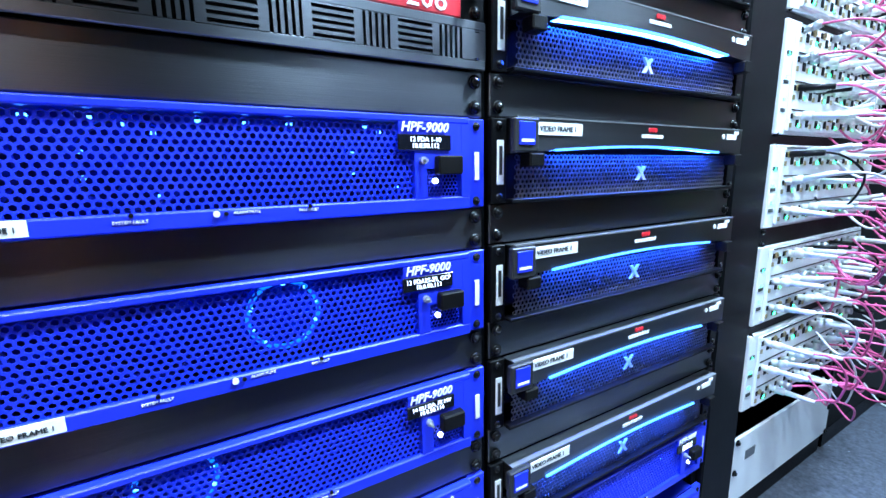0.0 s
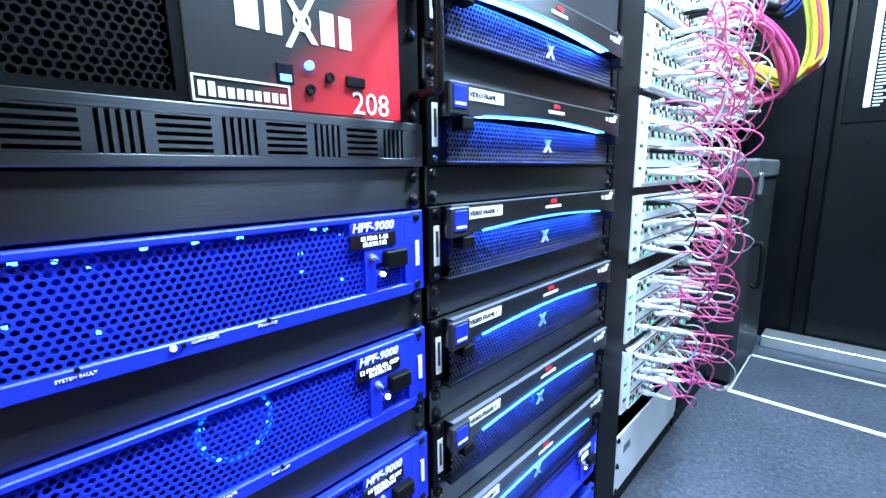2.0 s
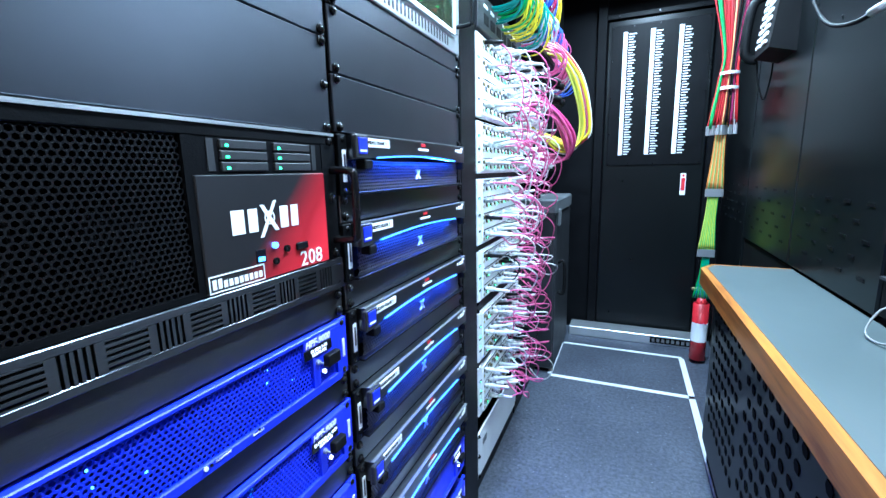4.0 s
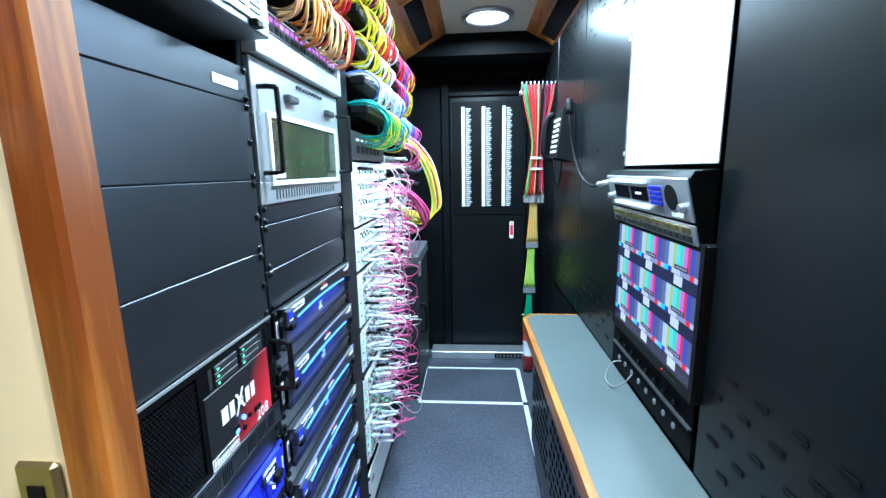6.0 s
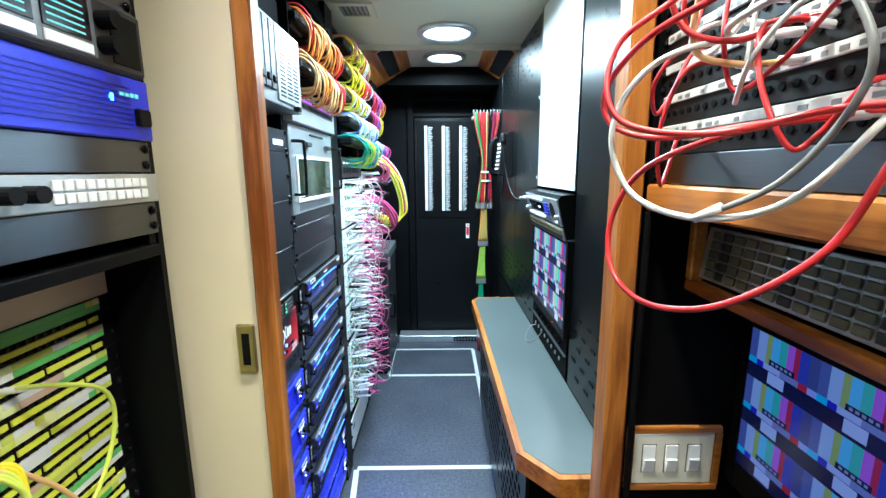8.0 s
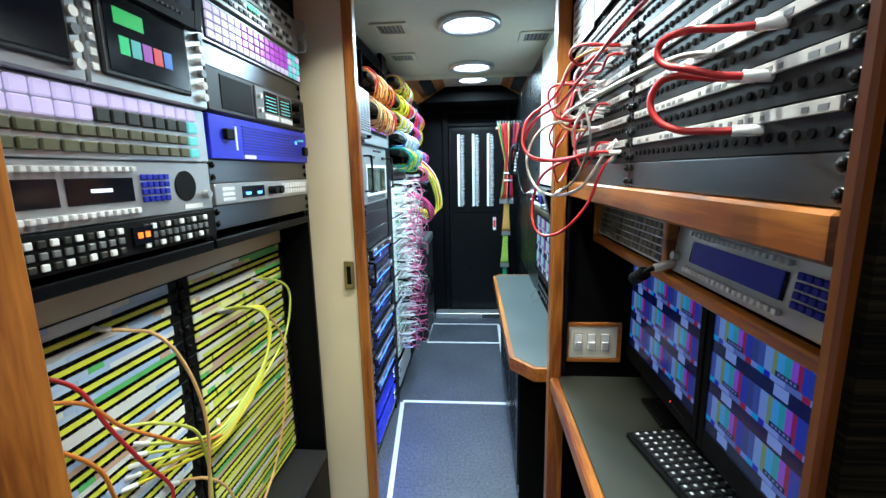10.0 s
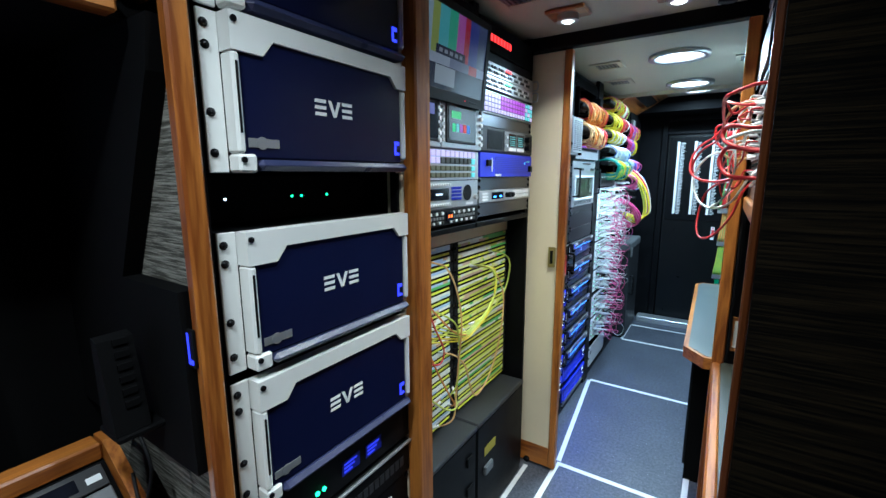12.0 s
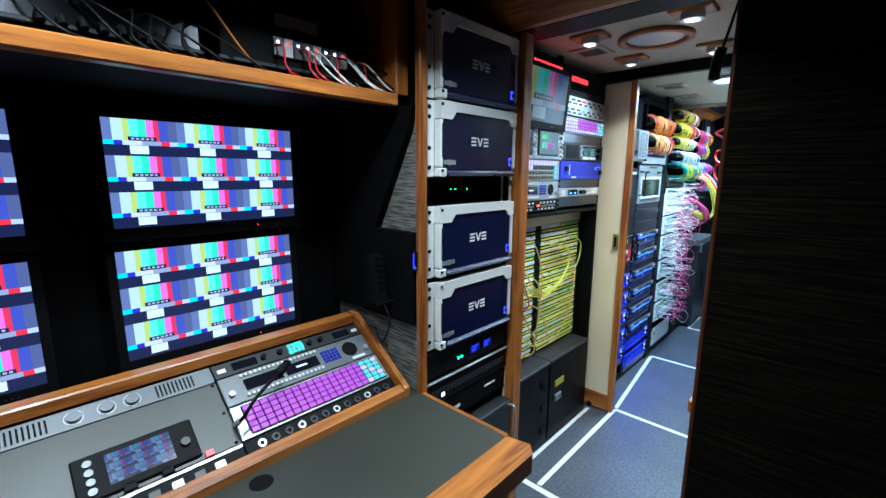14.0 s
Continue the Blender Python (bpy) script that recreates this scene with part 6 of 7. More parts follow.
switch_panel(mid_pose(MA, 1.439))
for k, (x0, x1) in enumerate(((0.0, 0.225), (0.228, 0.4815))):
    t = thing("waveform_monitor", mid_pose(MA + x0, 1.537), "silver half-rack waveform monitor with dark screen", "monitor", "waveform monitors")
    w = x1 - x0
    part("face", Shape().box(0, w, -0.02, 0.2, 0, 0.145, 0.003), SILVER, t)
    part("tube_bezel", Shape().box(0.02, w - 0.05 + 0.03 * (1 - k), -0.026, -0.019, 0.016, 0.132, 0.004), DARK_GREY, t)
    x1s = w - 0.058 + 0.03 * (1 - k)
    scr = part("screen", Shape().box(0.03, x1s, -0.0275, -0.0255, 0.024, 0.124), DISPLAY, t, "dark graticule screen")
    if k:
        for j, mat in enumerate((LED_GREEN, KEY_CYAN, KEY_PURPLE, LED_RED, LED_BLUE)):
            c = glow("trace", mat.node_tree.nodes["Principled BSDF"].inputs["Emission Color"].default_value[:3], 0.35)
            part("trace", Shape().box(0.05 + j * 0.022, 0.068 + j * 0.022, -0.0281, -0.0275, 0.05, 0.075), c, scr)
        part("trace", Shape().box(0.045, 0.10, -0.0281, -0.0275, 0.09, 0.112), glow("green_trace", (0.05, 0.6, 0.12), 0.5), scr)
    else:
        for j in range(3):
            part("trace", Shape().box(0.07 + j * 0.04, 0.10 + j * 0.04, -0.0281, -0.0275, 0.09, 0.12), glow("dim_trace", ((0.1, 0.3, 0.1), (0.3, 0.05, 0.1), (0.1, 0.1, 0.4))[j], 0.5), scr)
    for j in range(6):
        part("button", Shape().disc(w - 0.016, -0.02, 0.02 + j * 0.021, 0.007, -0.030, 12), (WHITE, LABEL, GREY)[j % 3], t)
        part("key", Shape().box(0.004, 0.015, -0.024, -0.02, 0.018 + j * 0.019, 0.028 + j * 0.019, 0.001), LABEL, t)
mon = monitor(pose(-0.392, -0.664, 1.697, 6, 0, LEFT), 0.415, 0.215, BARS_ONE, "tilted monitor with one colour-bar picture over the scopes", bezel=0.02, chin=0.03, depth=0.06)
t = thing("tally_display", mid_pose(MA, 1.93), "black clock display with red figures under the ceiling", "display")
part("face", Shape().box(0, RW, -0.004, 0.1, 0, 0.07, 0.002), MATT_BLACK, t)
for k in range(13):
    part("figure", Shape().box(0.14 + k * 0.026, 0.155 + k * 0.026, -0.0052, -0.0039, 0.012, 0.036), LED_RED, t)

# ---- patch bays ----
STRIP_A = island("designation_strip_pale", [(0.80, 0.84, 0.84), (0.45, 0.62, 0.85), (0.80, 0.84, 0.80), (0.45, 0.60, 0.85), (0.52, 0.66, 0.85), (0.60, 0.42, 0.30), (0.80, 0.84, 0.84), (0.14, 0.55, 0.16)])
STRIP_B = island("designation_strip_green", [(0.80, 0.84, 0.80), (0.72, 0.80, 0.14), (0.80, 0.84, 0.40), (0.75, 0.78, 0.80), (0.14, 0.52, 0.14), (0.80, 0.84, 0.40), (0.62, 0.44, 0.34), (0.60, 0.68, 0.12)])
STRIP_Y = paint("yellow_designation_strip", (0.78, 0.82, 0.07), 0.45, vary=0.1)
PX = -0.53


def patch_panel(m, k, strip, pieces):
    """One patch row: two designation strips and two rows of jacks."""
    t = thing("patch_bay", m, "video patch panel with coloured designation strips", "patch panel", "patch panels")
    h = U - 0.0008
    part("body", Shape().box(0, RW, 0.0, 0.08, 0, h, 0.001), RUBBER, t)
    r = random.Random(k * 13 + 5)
    x = 0.028
    while x < 0.452:
        w = min(r.choice(pieces), 0.455 - x)
        part("designation", Shape().box(x, x + w - 0.0006, -0.003, 0.0, 0.0342, 0.0434), strip, t)
        x += w
    x = 0.028
    while x < 0.452:
        w = min(r.choice(pieces), 0.455 - x)
        part("designation", Shape().box(x, x + w - 0.0006, -0.003, 0.0, 0.0243, 0.0339), strip, t)
        x += w
    x = 0.03
    while x < 0.44:
        w = r.choice((0.05, 0.08, 0.12, 0.16)) if k > 55 else 0.43
        w = min(w, 0.455 - x)
        part("lower_strip", Shape().box(x, x + w - 0.006, -0.0028, 0.0, 0.0072, 0.0152), STRIP_Y, t, "yellow strip")
        x += w
    j = Shape()
    for i in range(32):
        for z in (0.0202, 0.0030):
            j.disc(0.035 + i * 0.0133, 0.0, z, 0.0026, -0.0035, 6, 0.003)
    part("socket_bar", j, SCREW, t, "strip of small black sockets", kind="stuff")
    for x in (0.008, RW - 0.008):
        part("screw", bpy.data.meshes[SCREW_MESH], None, t).location = (x, -0.0005, h * 0.5)
    return t


for k in range(16):
    patch_panel(pose(PX, -0.682, 0.488 + k * U, 0, 0, LEFT), k, STRIP_A, (0.03, 0.06, 0.12, 0.2))
    patch_panel(pose(PX, -0.192, 0.488 + k * U, 0, 0, LEFT), k + 50, STRIP_B, (0.015, 0.03, 0.06, 0.2) if k > 5 else (0.2, 0.3, 0.43))
for y0, lab in ((-0.70, "black equipment box on the floor under the patch bays"), (-0.19, "black equipment box with a yellow mark under the patch bays")):
    t = thing("floor_box", pose(-0.42, y0, 0.0, 0, 0, LEFT), lab, "box", "floor boxes")
    part("body", Shape().box(0.0, 0.45 if y0 > -0.5 else 0.50, 0.0, 0.3, 0.0, 0.455, 0.006), BLACK, t)
    part("lid", Shape().box(-0.002, 0.455 if y0 > -0.5 else 0.502, -0.004, 0.3, 0.456, 0.478, 0.005), DARK_GREY, t)
    if y0 > -0.5:
        part("mark", Shape().box(0.06, 0.16, -0.0015, 0.0, 0.30, 0.34), paint("dull_yellow_print", (0.35, 0.30, 0.03), 0.5), t, "worn yellow print")
        part("latch", Shape().box(0.05, 0.12, -0.014, 0.0, 0.22, 0.26, 0.004), GREY, t)
    else:
        for k in range(3):
            part("latch", Shape().box(0.42, 0.47, -0.008, 0.0, 0.08 + k * 0.13, 0.12 + k * 0.13, 0.003), RUBBER, t)


def patch_cord(pts, mat, label, r=0.0033):
    t = thing("patch_cable", pose(0, 0, 0), label, "cable", "patch cables")
    part("jacket", Shape().tube(pts, r, 7, 8), mat, t, "", True)
    for a, b in ((pts[0], pts[1]), (pts[-1], pts[-2])):
        a, b = Vector(a), Vector(b)
        d = (b - a).normalized()
        part("plug", Shape().tube([a - d * 0.004, a + d * 0.024], r * 1.5, 8, 2), LABEL, t, "pale plug", True)
    return t


X0 = PX + 0.002
LOOP_A = "pale yellow patch cable looped across the patch bay"
LOOP_B = "orange patch cable hanging over the patch bay"
XF = PX + 0.06
for k in range(5):
    dz, dy = 0.008 * k, 0.005 * k
    patch_cord([(X0, -0.075 + dy, 1.09 - dz * 0.3), (XF - 0.02, -0.04 + dy, 1.09 - dz * 0.3), (XF, 0.022 + dy, 1.055), (XF + 0.01, 0.038 - dy, 0.99 - dz), (XF + 0.01, -0.025 - dy, 0.918 - dz), (XF, -0.12 - dy, 0.87 - dz), (XF, -0.215, 0.862 - dz), (XF - 0.02, -0.30, 0.895 - dz * 1.5), (X0, -0.36 - 2 * dy, 0.93 - dz * 2)], CABLE_LIME if k < 3 else CABLE_YELLOW, LOOP_A)
patch_cord([(X0, 0.095, 1.125), (XF - 0.02, 0.12, 1.12), (XF, 0.176, 1.083), (XF, 0.188, 1.02), (XF, 0.139, 0.942), (XF, 0.046, 0.90), (XF, -0.06, 0.87), (XF - 0.03, -0.12, 0.86)], CABLE_LIME, LOOP_A)
patch_cord([(X0, -0.06, 1.085), (XF - 0.01, 0.0, 1.075), (XF, 0.046, 1.044), (XF + 0.01, 0.099, 0.957), (XF + 0.01, 0.109, 0.861), (XF + 0.01, 0.076, 0.742), (XF, 0.028, 0.622), (XF, -0.048, 0.567), (XF, -0.119, 0.557), (XF, -0.164, 0.615), (XF, -0.205, 0.716), (XF - 0.02, -0.248, 0.773), (X0, -0.305, 0.80)], CABLE_PEACH, LOOP_B)
patch_cord([(X0, -0.403, 1.17), (XF - 0.03, -0.37, 1.155), (XF, -0.345, 1.139), (XF + 0.01, -0.304, 1.075), (XF + 0.02, -0.278, 0.978), (XF + 0.02, -0.27, 0.886), (XF + 0.01, -0.271, 0.782), (XF, -0.275, 0.633), (XF, -0.30, 0.54), (X0 + 0.01, -0.36, 0.52)], CABLE_PEACH, LOOP_B)
patch_cord([(X0, -0.60, 1.14), (XF - 0.02, -0.55, 1.12), (XF, -0.492, 1.089), (XF, -0.444, 1.025), (XF, -0.387, 0.969), (XF, -0.293, 0.888), (XF, -0.202, 0.847), (X0 + 0.01, -0.14, 0.84)], CABLE_ORANGE, LOOP_B)
patch_cord([(X0, -0.58, 1.08), (XF - 0.02, -0.53, 1.04), (XF, -0.488, 0.978), (XF, -0.466, 0.898), (XF, -0.416, 0.80), (XF, -0.353, 0.697), (XF, -0.29, 0.60), (X0 + 0.01, -0.25, 0.56)], CABLE_ORANGE, LOOP_B)
patch_cord([(X0, -0.57, 1.17), (XF - 0.02, -0.53, 1.15), (XF, -0.496, 1.112), (XF, -0.463, 1.035), (XF, -0.415, 0.941), (XF, -0.359, 0.842), (XF, -0.379, 0.799), (XF, -0.436, 0.816), (X0 + 0.01, -0.489, 0.85)], CABLE_RED, "red patch cable hanging over the patch bay")
patch_cord([(X0, -0.40, 0.985), (XF - 0.02, -0.36, 0.974), (XF + 0.01, -0.302, 0.927), (XF + 0.01, -0.274, 0.866), (XF + 0.01, -0.267, 0.779), (XF, -0.28, 0.66), (X0 + 0.01, -0.34, 0.60)], CABLE_LIME, LOOP_A)
patch_cord([(X0, -0.62, 0.82), (XF, -0.56, 0.79), (XF + 0.01, -0.46, 0.70), (XF, -0.34, 0.60), (XF, -0.27, 0.58), (X0 + 0.01, -0.22, 0.62)], CABLE_LIME, LOOP_A)

# ---- middle room, other side ----
SX = 0.385
setting("shelf_beam", Shape().box(0.374, 0.41, -0.672, 0.298, 1.332, 1.376, 0.004), WOOD_Y, "varnished cherry shelf edge under the patch bays", "trim")
setting("shelf_board", Shape().box(0.41, 0.9, -0.672, 0.298, 1.335, 1.372), MATT_BLACK, "black shelf board under the patch bays", "shelf")
setting("alcove_back", Shape().box(0.90, 0.92, -0.672, 0.308, 0.0, 1.334), MATT_BLACK, "black rear of the desk alcove", "wall")
setting("alcove_post", Shape().box(0.374, 0.384, 0.285, 0.298, 0.76, 1.331, 0.003), MATT_BLACK, "black upright in the desk alcove", "trim")
JACK = Shape().disc(0, 0, 0, 0.0048, -0.002, 10, 0.0044).mesh("jack", MATT_BLACK)


JACK_BODY = paint("black_jack_panel", (0.008, 0.0085, 0.010), 0.42, vary=0.15, spec=0.2)
DESIG = paint("worn_designation_strip", (0.50, 0.50, 0.50), 0.5, vary=0.25, grain=90)


def jack_field(m, k, big):
    """One audio patch row: a pale designation strip over a row of holes."""
    t = thing("jack_bay", m, "black jack panel with a pale designation strip", "patch panel", "jack panels")
    h = U - 0.0008
    part("body", Shape().box(0, RW, 0.0, 0.10, 0, h, 0.001), JACK_BODY, t)
    part("designation", Shape().box(0.018, RW - 0.018, -0.004, 0.0, 0.0305, 0.0425, 0.0008), DESIG, t, "pale designation strip")
    pr = Shape()
    r = random.Random(k)
    for i in range(24):
        if r.random() < 0.7:
            pr.box(0.024 + i * 0.0182, 0.024 + i * 0.0182 + r.uniform(0.006, 0.014), -0.0046, -0.0039, 0.033, 0.038)
    part("print_line", pr, GREY, t, kind="stuff")
    for i in range(24):
        part("jack", JACK, None, t).location = (0.03 + i * 0.0184, 0.0, 0.016)
    screws(t, RW, h)


for bay, y0 in ((0, 0.297), (1, -0.189)):
    blank_panel(pose(SX, y0, 1.377, 0, 0, RIGHT), U, BRUSHED)
    for k in range(13):
        if bay == 0 and k in (8, 9, 10):
            continue
        jack_field(pose(SX, y0, 1.377 + (k + 1) * U, 0, 0, RIGHT), k + bay * 20, k % 2 == 0)
    setting("bay_backing", Shape().box(SX + 0.101, SX + 0.11, y0 - RW, y0, 1.377, 2.03), MATT_BLACK, "black backing behind the jack panels", "wall")
t = thing("schematic_card", pose(SX - 0.01, 0.292, 1.735, 0, 0, RIGHT), "white printed cards clipped to the jack bay", "card")
part("card", Shape().box(0.0, 0.22, -0.002, 0.0, 0.0, 0.125), LABEL, t)
part("card", Shape().box(0.23, 0.46, -0.002, 0.0, 0.01, 0.12), LABEL, t)
pr = Shape()
for j in range(5):
    pr.box(0.02, 0.12 + 0.012 * j, -0.0028, -0.0019, 0.02 + j * 0.02, 0.026 + j * 0.02)
part("print_line", pr, DARK_GREY, t, kind="stuff")

# red and white cords over the jack bays
RED_CORD = "red patch cord hanging from the jack bay"
PALE_CORD = "white patch cord hanging from the jack bay"
# two thick cords that double back into the near bay
patch_cord([(SX, -0.575, 1.540), (0.345, -0.560, 1.541), (0.320, -0.536, 1.548), (0.305, -0.508, 1.547), (0.300, -0.503, 1.534), (0.305, -0.513, 1.520), (0.318, -0.538, 1.510), (0.345, -0.550, 1.500), (SX, -0.562, 1.496)], CABLE_RED, "thick red patch cord curling over the jack bay", 0.0040)
patch_cord([(SX, -0.535, 1.500), (0.345, -0.526, 1.503), (0.318, -0.516, 1.508), (0.306, -0.499, 1.504), (0.300, -0.493, 1.485), (0.305, -0.502, 1.464), (0.320, -0.520, 1.451), (0.345, -0.534, 1.448), (SX, -0.555, 1.446)], CABLE_RED, "thick red patch cord curling over the jack bay", 0.0040)
# long cord from the top of the near bay down to a loose end
patch_cord([(SX, -0.540, 1.622), (0.345, -0.555, 1.618), (0.312, -0.560, 1.606), (0.298, -0.520, 1.602), (0.295, -0.369, 1.596), (0.296, -0.150, 1.577), (0.281, -0.030, 1.551), (0.247, 0.050, 1.533), (0.221, 0.090, 1.492), (0.226, 0.090, 1.452), (0.262, 0.050, 1.432), (0.330, -0.020, 1.440), (SX, -0.050, 1.443)], CABLE_RED, "long red patch cord across both jack bays", 0.0034)
patch_cord([(SX, -0.130, 1.443), (0.343, -0.070, 1.445), (0.288, 0.000, 1.432), (0.231, 0.050, 1.445), (0.213, 0.070, 1.481), (0.229, 0.080, 1.536), (0.281, 0.050, 1.577), (0.308, 0.000, 1.626), (0.335, -0.030, 1.655), (SX, -0.040, 1.662)], CABLE_RED, RED_CORD, 0.0034)
patch_cord([(SX, -0.010, 1.600), (0.325, -0.030, 1.580), (0.329, -0.080, 1.525), (0.332, -0.100, 1.462), (0.315, -0.060, 1.391), (0.283, 0.000, 1.353)], CABLE_GREY, "grey patch cord hanging from the jack bay", 0.0030)
patch_cord([(SX, 0.030, 1.530), (0.337, 0.040, 1.529), (0.270, 0.060, 1.515), (0.236, 0.080, 1.477), (0.226, 0.080, 1.425), (0.246, 0.060, 1.371), (0.283, 0.000, 1.352), (0.330, -0.050, 1.372), (0.365, -0.090, 1.440), (SX, -0.100, 1.465)], CABLE_WHITE, PALE_CORD, 0.0034)
patch_cord([(SX, -0.070, 1.443), (0.364, -0.060, 1.443), (0.310, 0.010, 1.432), (0.268, 0.085, 1.400), (0.250, 0.122, 1.345), (0.245, 0.115, 1.290), (0.252, 0.080, 1.259), (0.270, 0.030, 1.252), (0.300, -0.030, 1.275), (0.335, -0.085, 1.335), (0.358, -0.105, 1.410), (SX, -0.110, 1.440)], CABLE_RED, RED_CORD, 0.0034)
patch_cord([(SX, 0.000, 1.591), (0.348, 0.005, 1.594), (0.305, 0.030, 1.604), (0.278, 0.060, 1.601), (0.274, 0.070, 1.576), (0.290, 0.060, 1.539), (0.322, 0.030, 1.522), (0.355, 0.000, 1.532), (SX, -0.005, 1.536)], CABLE_RED, RED_CORD, 0.0032)
patch_cord([(SX, -0.170, 1.630), (0.340, -0.172, 1.631), (0.312, -0.150, 1.640), (0.300, -0.074, 1.655), (0.302, -0.035, 1.645), (0.318, -0.070, 1.622), (0.350, -0.090, 1.640), (SX, -0.095, 1.648)], CABLE_RED, RED_CORD, 0.0034)
patch_cord([(SX, -0.105, 1.643), (0.345, -0.060, 1.652), (0.312, -0.027, 1.640), (0.300, 0.020, 1.615), (0.298, 0.060, 1.570), (0.300, 0.060, 1.520), (0.330, 0.030, 1.500), (SX, 0.020, 1.503)], CABLE_PEACH, "pale patch cord hanging from the jack bay", 0.0034)
patch_cord([(SX, -0.450, 1.544), (0.345, -0.462, 1.540), (0.312, -0.440, 1.530), (0.300, -0.300, 1.530), (0.300, -0.100, 1.534), (0.310, 0.020, 1.535), (0.340, 0.060, 1.532), (SX, 0.070, 1.530)], CABLE_WHITE, "white patch cord across the jack bay", 0.0036)
rc = random.Random(5)
for k in range(9):
    red = k % 3 != 1
    y0, z0 = rc.uniform(-0.10, 0.16), 1.50 + rc.uniform(0.0, 0.15)
    y1, z1 = y0 + rc.uniform(-0.10, 0.10), z0 + rc.uniform(-0.07, 0.05)
    o = rc.uniform(0.05, 0.10)
    zl = min(z0, z1) - rc.uniform(0.01, 0.07)
    ym = (y0 + y1) / 2 + rc.uniform(0.0, 0.06)
    patch_cord([(SX, y0, z0), (SX - 0.035, y0 + 0.004, z0 + 0.006), (SX - o * 0.8, y0 + 0.02, z0 + 0.002), (SX - o, (y0 + ym) / 2 + 0.01, (z0 + zl) / 2), (SX - o * 0.85, ym, zl), (SX - o * 0.55, (ym + y1) / 2 + 0.01, (zl + z1) / 2 - 0.01), (SX - 0.03, y1, z1), (SX, y1, z1)],
               CABLE_RED if red else CABLE_WHITE, RED_CORD if red else PALE_CORD, 0.0026)

# key strips under the shelf
setting("key_strip_frame", Shape().box(0.452, 0.475, -0.668, 0.297, 1.195, 1.214, 0.003).box(0.452, 0.475, -0.205, -0.186, 1.214, 1.331, 0.003).box(0.452, 0.475, 0.280, 0.297, 1.214, 1.331, 0.003), WOOD_Y, "cherry frame round the key strips", "trim")
key_strip(pose(0.468, 0.278, 1.222, -8, 0, RIGHT), 0.458, 5, 17, (OLIVE, OLIVE, OLIVE, KEY_OFF, OLIVE), "silver strip of small olive keys under the shelf", 0.085)
t = intercom_panel(pose(0.468, -0.208, 1.222, -8, 0, RIGHT), 0.458, "grey intercom key panel with a blue display under the shelf")
part("lit_display", Shape().box(0.068, 0.285, -0.0085, -0.0075, 0.028, 0.064), BLUE_DARK, t, "blue display")
monitor(pose(0.577, 0.288, 0.868, 0, 0, RIGHT), 0.405, 0.262, BARS_DIM, "desk monitor with nine colour-bar pictures", bezel=0.02, chin=0.05)
monitor(pose(0.577, -0.165, 0.868, 0, 0, RIGHT), 0.405, 0.262, BARS_DIM, "desk monitor with nine colour-bar pictures", bezel=0.02, chin=0.05)
for y in (0.09, -0.43):
    t = thing("monitor_stand", pose(0.60, y, 0.745, 0, 0, RIGHT), "black monitor stand on the desk", "stand", "monitor stands")
    part("foot", Shape().box(-0.07, 0.07, -0.03, 0.12, 0.0, 0.012, 0.004), RUBBER, t)
    part("neck", Shape().box(-0.03, 0.03, 0.05, 0.08, 0.012, 0.20, 0.004), RUBBER, t)
t = thing("desk", pose(0, 0, 0), "dark green laminate desk with cherry edge in the alcove", "desk")
part("top", Shape().box(0.362, 0.90, -0.672, 0.308, 0.715, 0.7445), DESK_TOP, t)
part("edge", Shape().box(0.335, 0.3615, -0.672, 0.298, 0.700, 0.745, 0.005), WOOD_Y, t, "cherry edge")
part("leg_panel", Shape().box(0.345, 0.375, 0.268, 0.298, 0.0, 0.699), WOOD_Z, t)
part("modesty_panel", Shape().box(0.70, 0.71, -0.67, 0.30, 0.0, 0.715), MATT_BLACK, t)
t = thing("keyboard", pose(0.54, -0.004, 0.7455, 0, 0, RIGHT + 10), "black computer keyboard on the desk", "keyboard")
part("base", Shape().box(0.0, 0.34, -0.07, 0.06, 0.0, 0.014, 0.003), RUBBER, t)
for i in range(16):
    for j in range(5):
        k = part("key", Shape().box(0.012 + i * 0.0200, 0.029 + i * 0.0200, -0.060 + j * 0.0225, -0.0405 + j * 0.0225, 0.013, 0.020, 0.002), DARK_GREY, t)
        part("legend", Shape().box(0.016 + i * 0.0200, 0.022 + i * 0.0200, -0.054 + j * 0.0225, -0.048 + j * 0.0225, 0.020, 0.0204), LABEL, k)
t = thing("light_switch", pose(0.379, 0.3095, 0.798), "triple light switch in a cherry frame on the black partition", "switch")
part("frame", Shape().box(0.0, 0.176, -0.010, 0.0, 0.0, 0.013, 0.002).box(0.0, 0.176, -0.010, 0.0, 0.119, 0.132, 0.002).box(0.0, 0.012, -0.010, 0.0, 0.013, 0.119).box(0.164, 0.176, -0.010, 0.0, 0.013, 0.119), WOOD_X, t, "cherry frame")
part("plate", Shape().box(0.0125, 0.1635, -0.008, 0.0, 0.0135, 0.1185, 0.002), paint("ivory_plastic", (0.62, 0.60, 0.52), 0.35, vary=0.03), t)
for k in range(3):
    # dark plate draws the shaded gap round each rocker
    part("rocker_gap", Shape().box(0.0285 + k * 0.042, 0.055 + k * 0.042, -0.0085, -0.0075, 0.0385, 0.0965), DARK_GREY, t)
    r = part("rocker", Shape().box(0.03 + k * 0.042, 0.0535 + k * 0.042, -0.011, -0.007, 0.04, 0.095, 0.001), WHITE, t)
    part("rocker_face", Shape().prism([(-0.011, 0.043), (-0.016, 0.068), (-0.011, 0.068)], 0.0325 + k * 0.042, 0.051 + k * 0.042, "x"), LABEL, r)
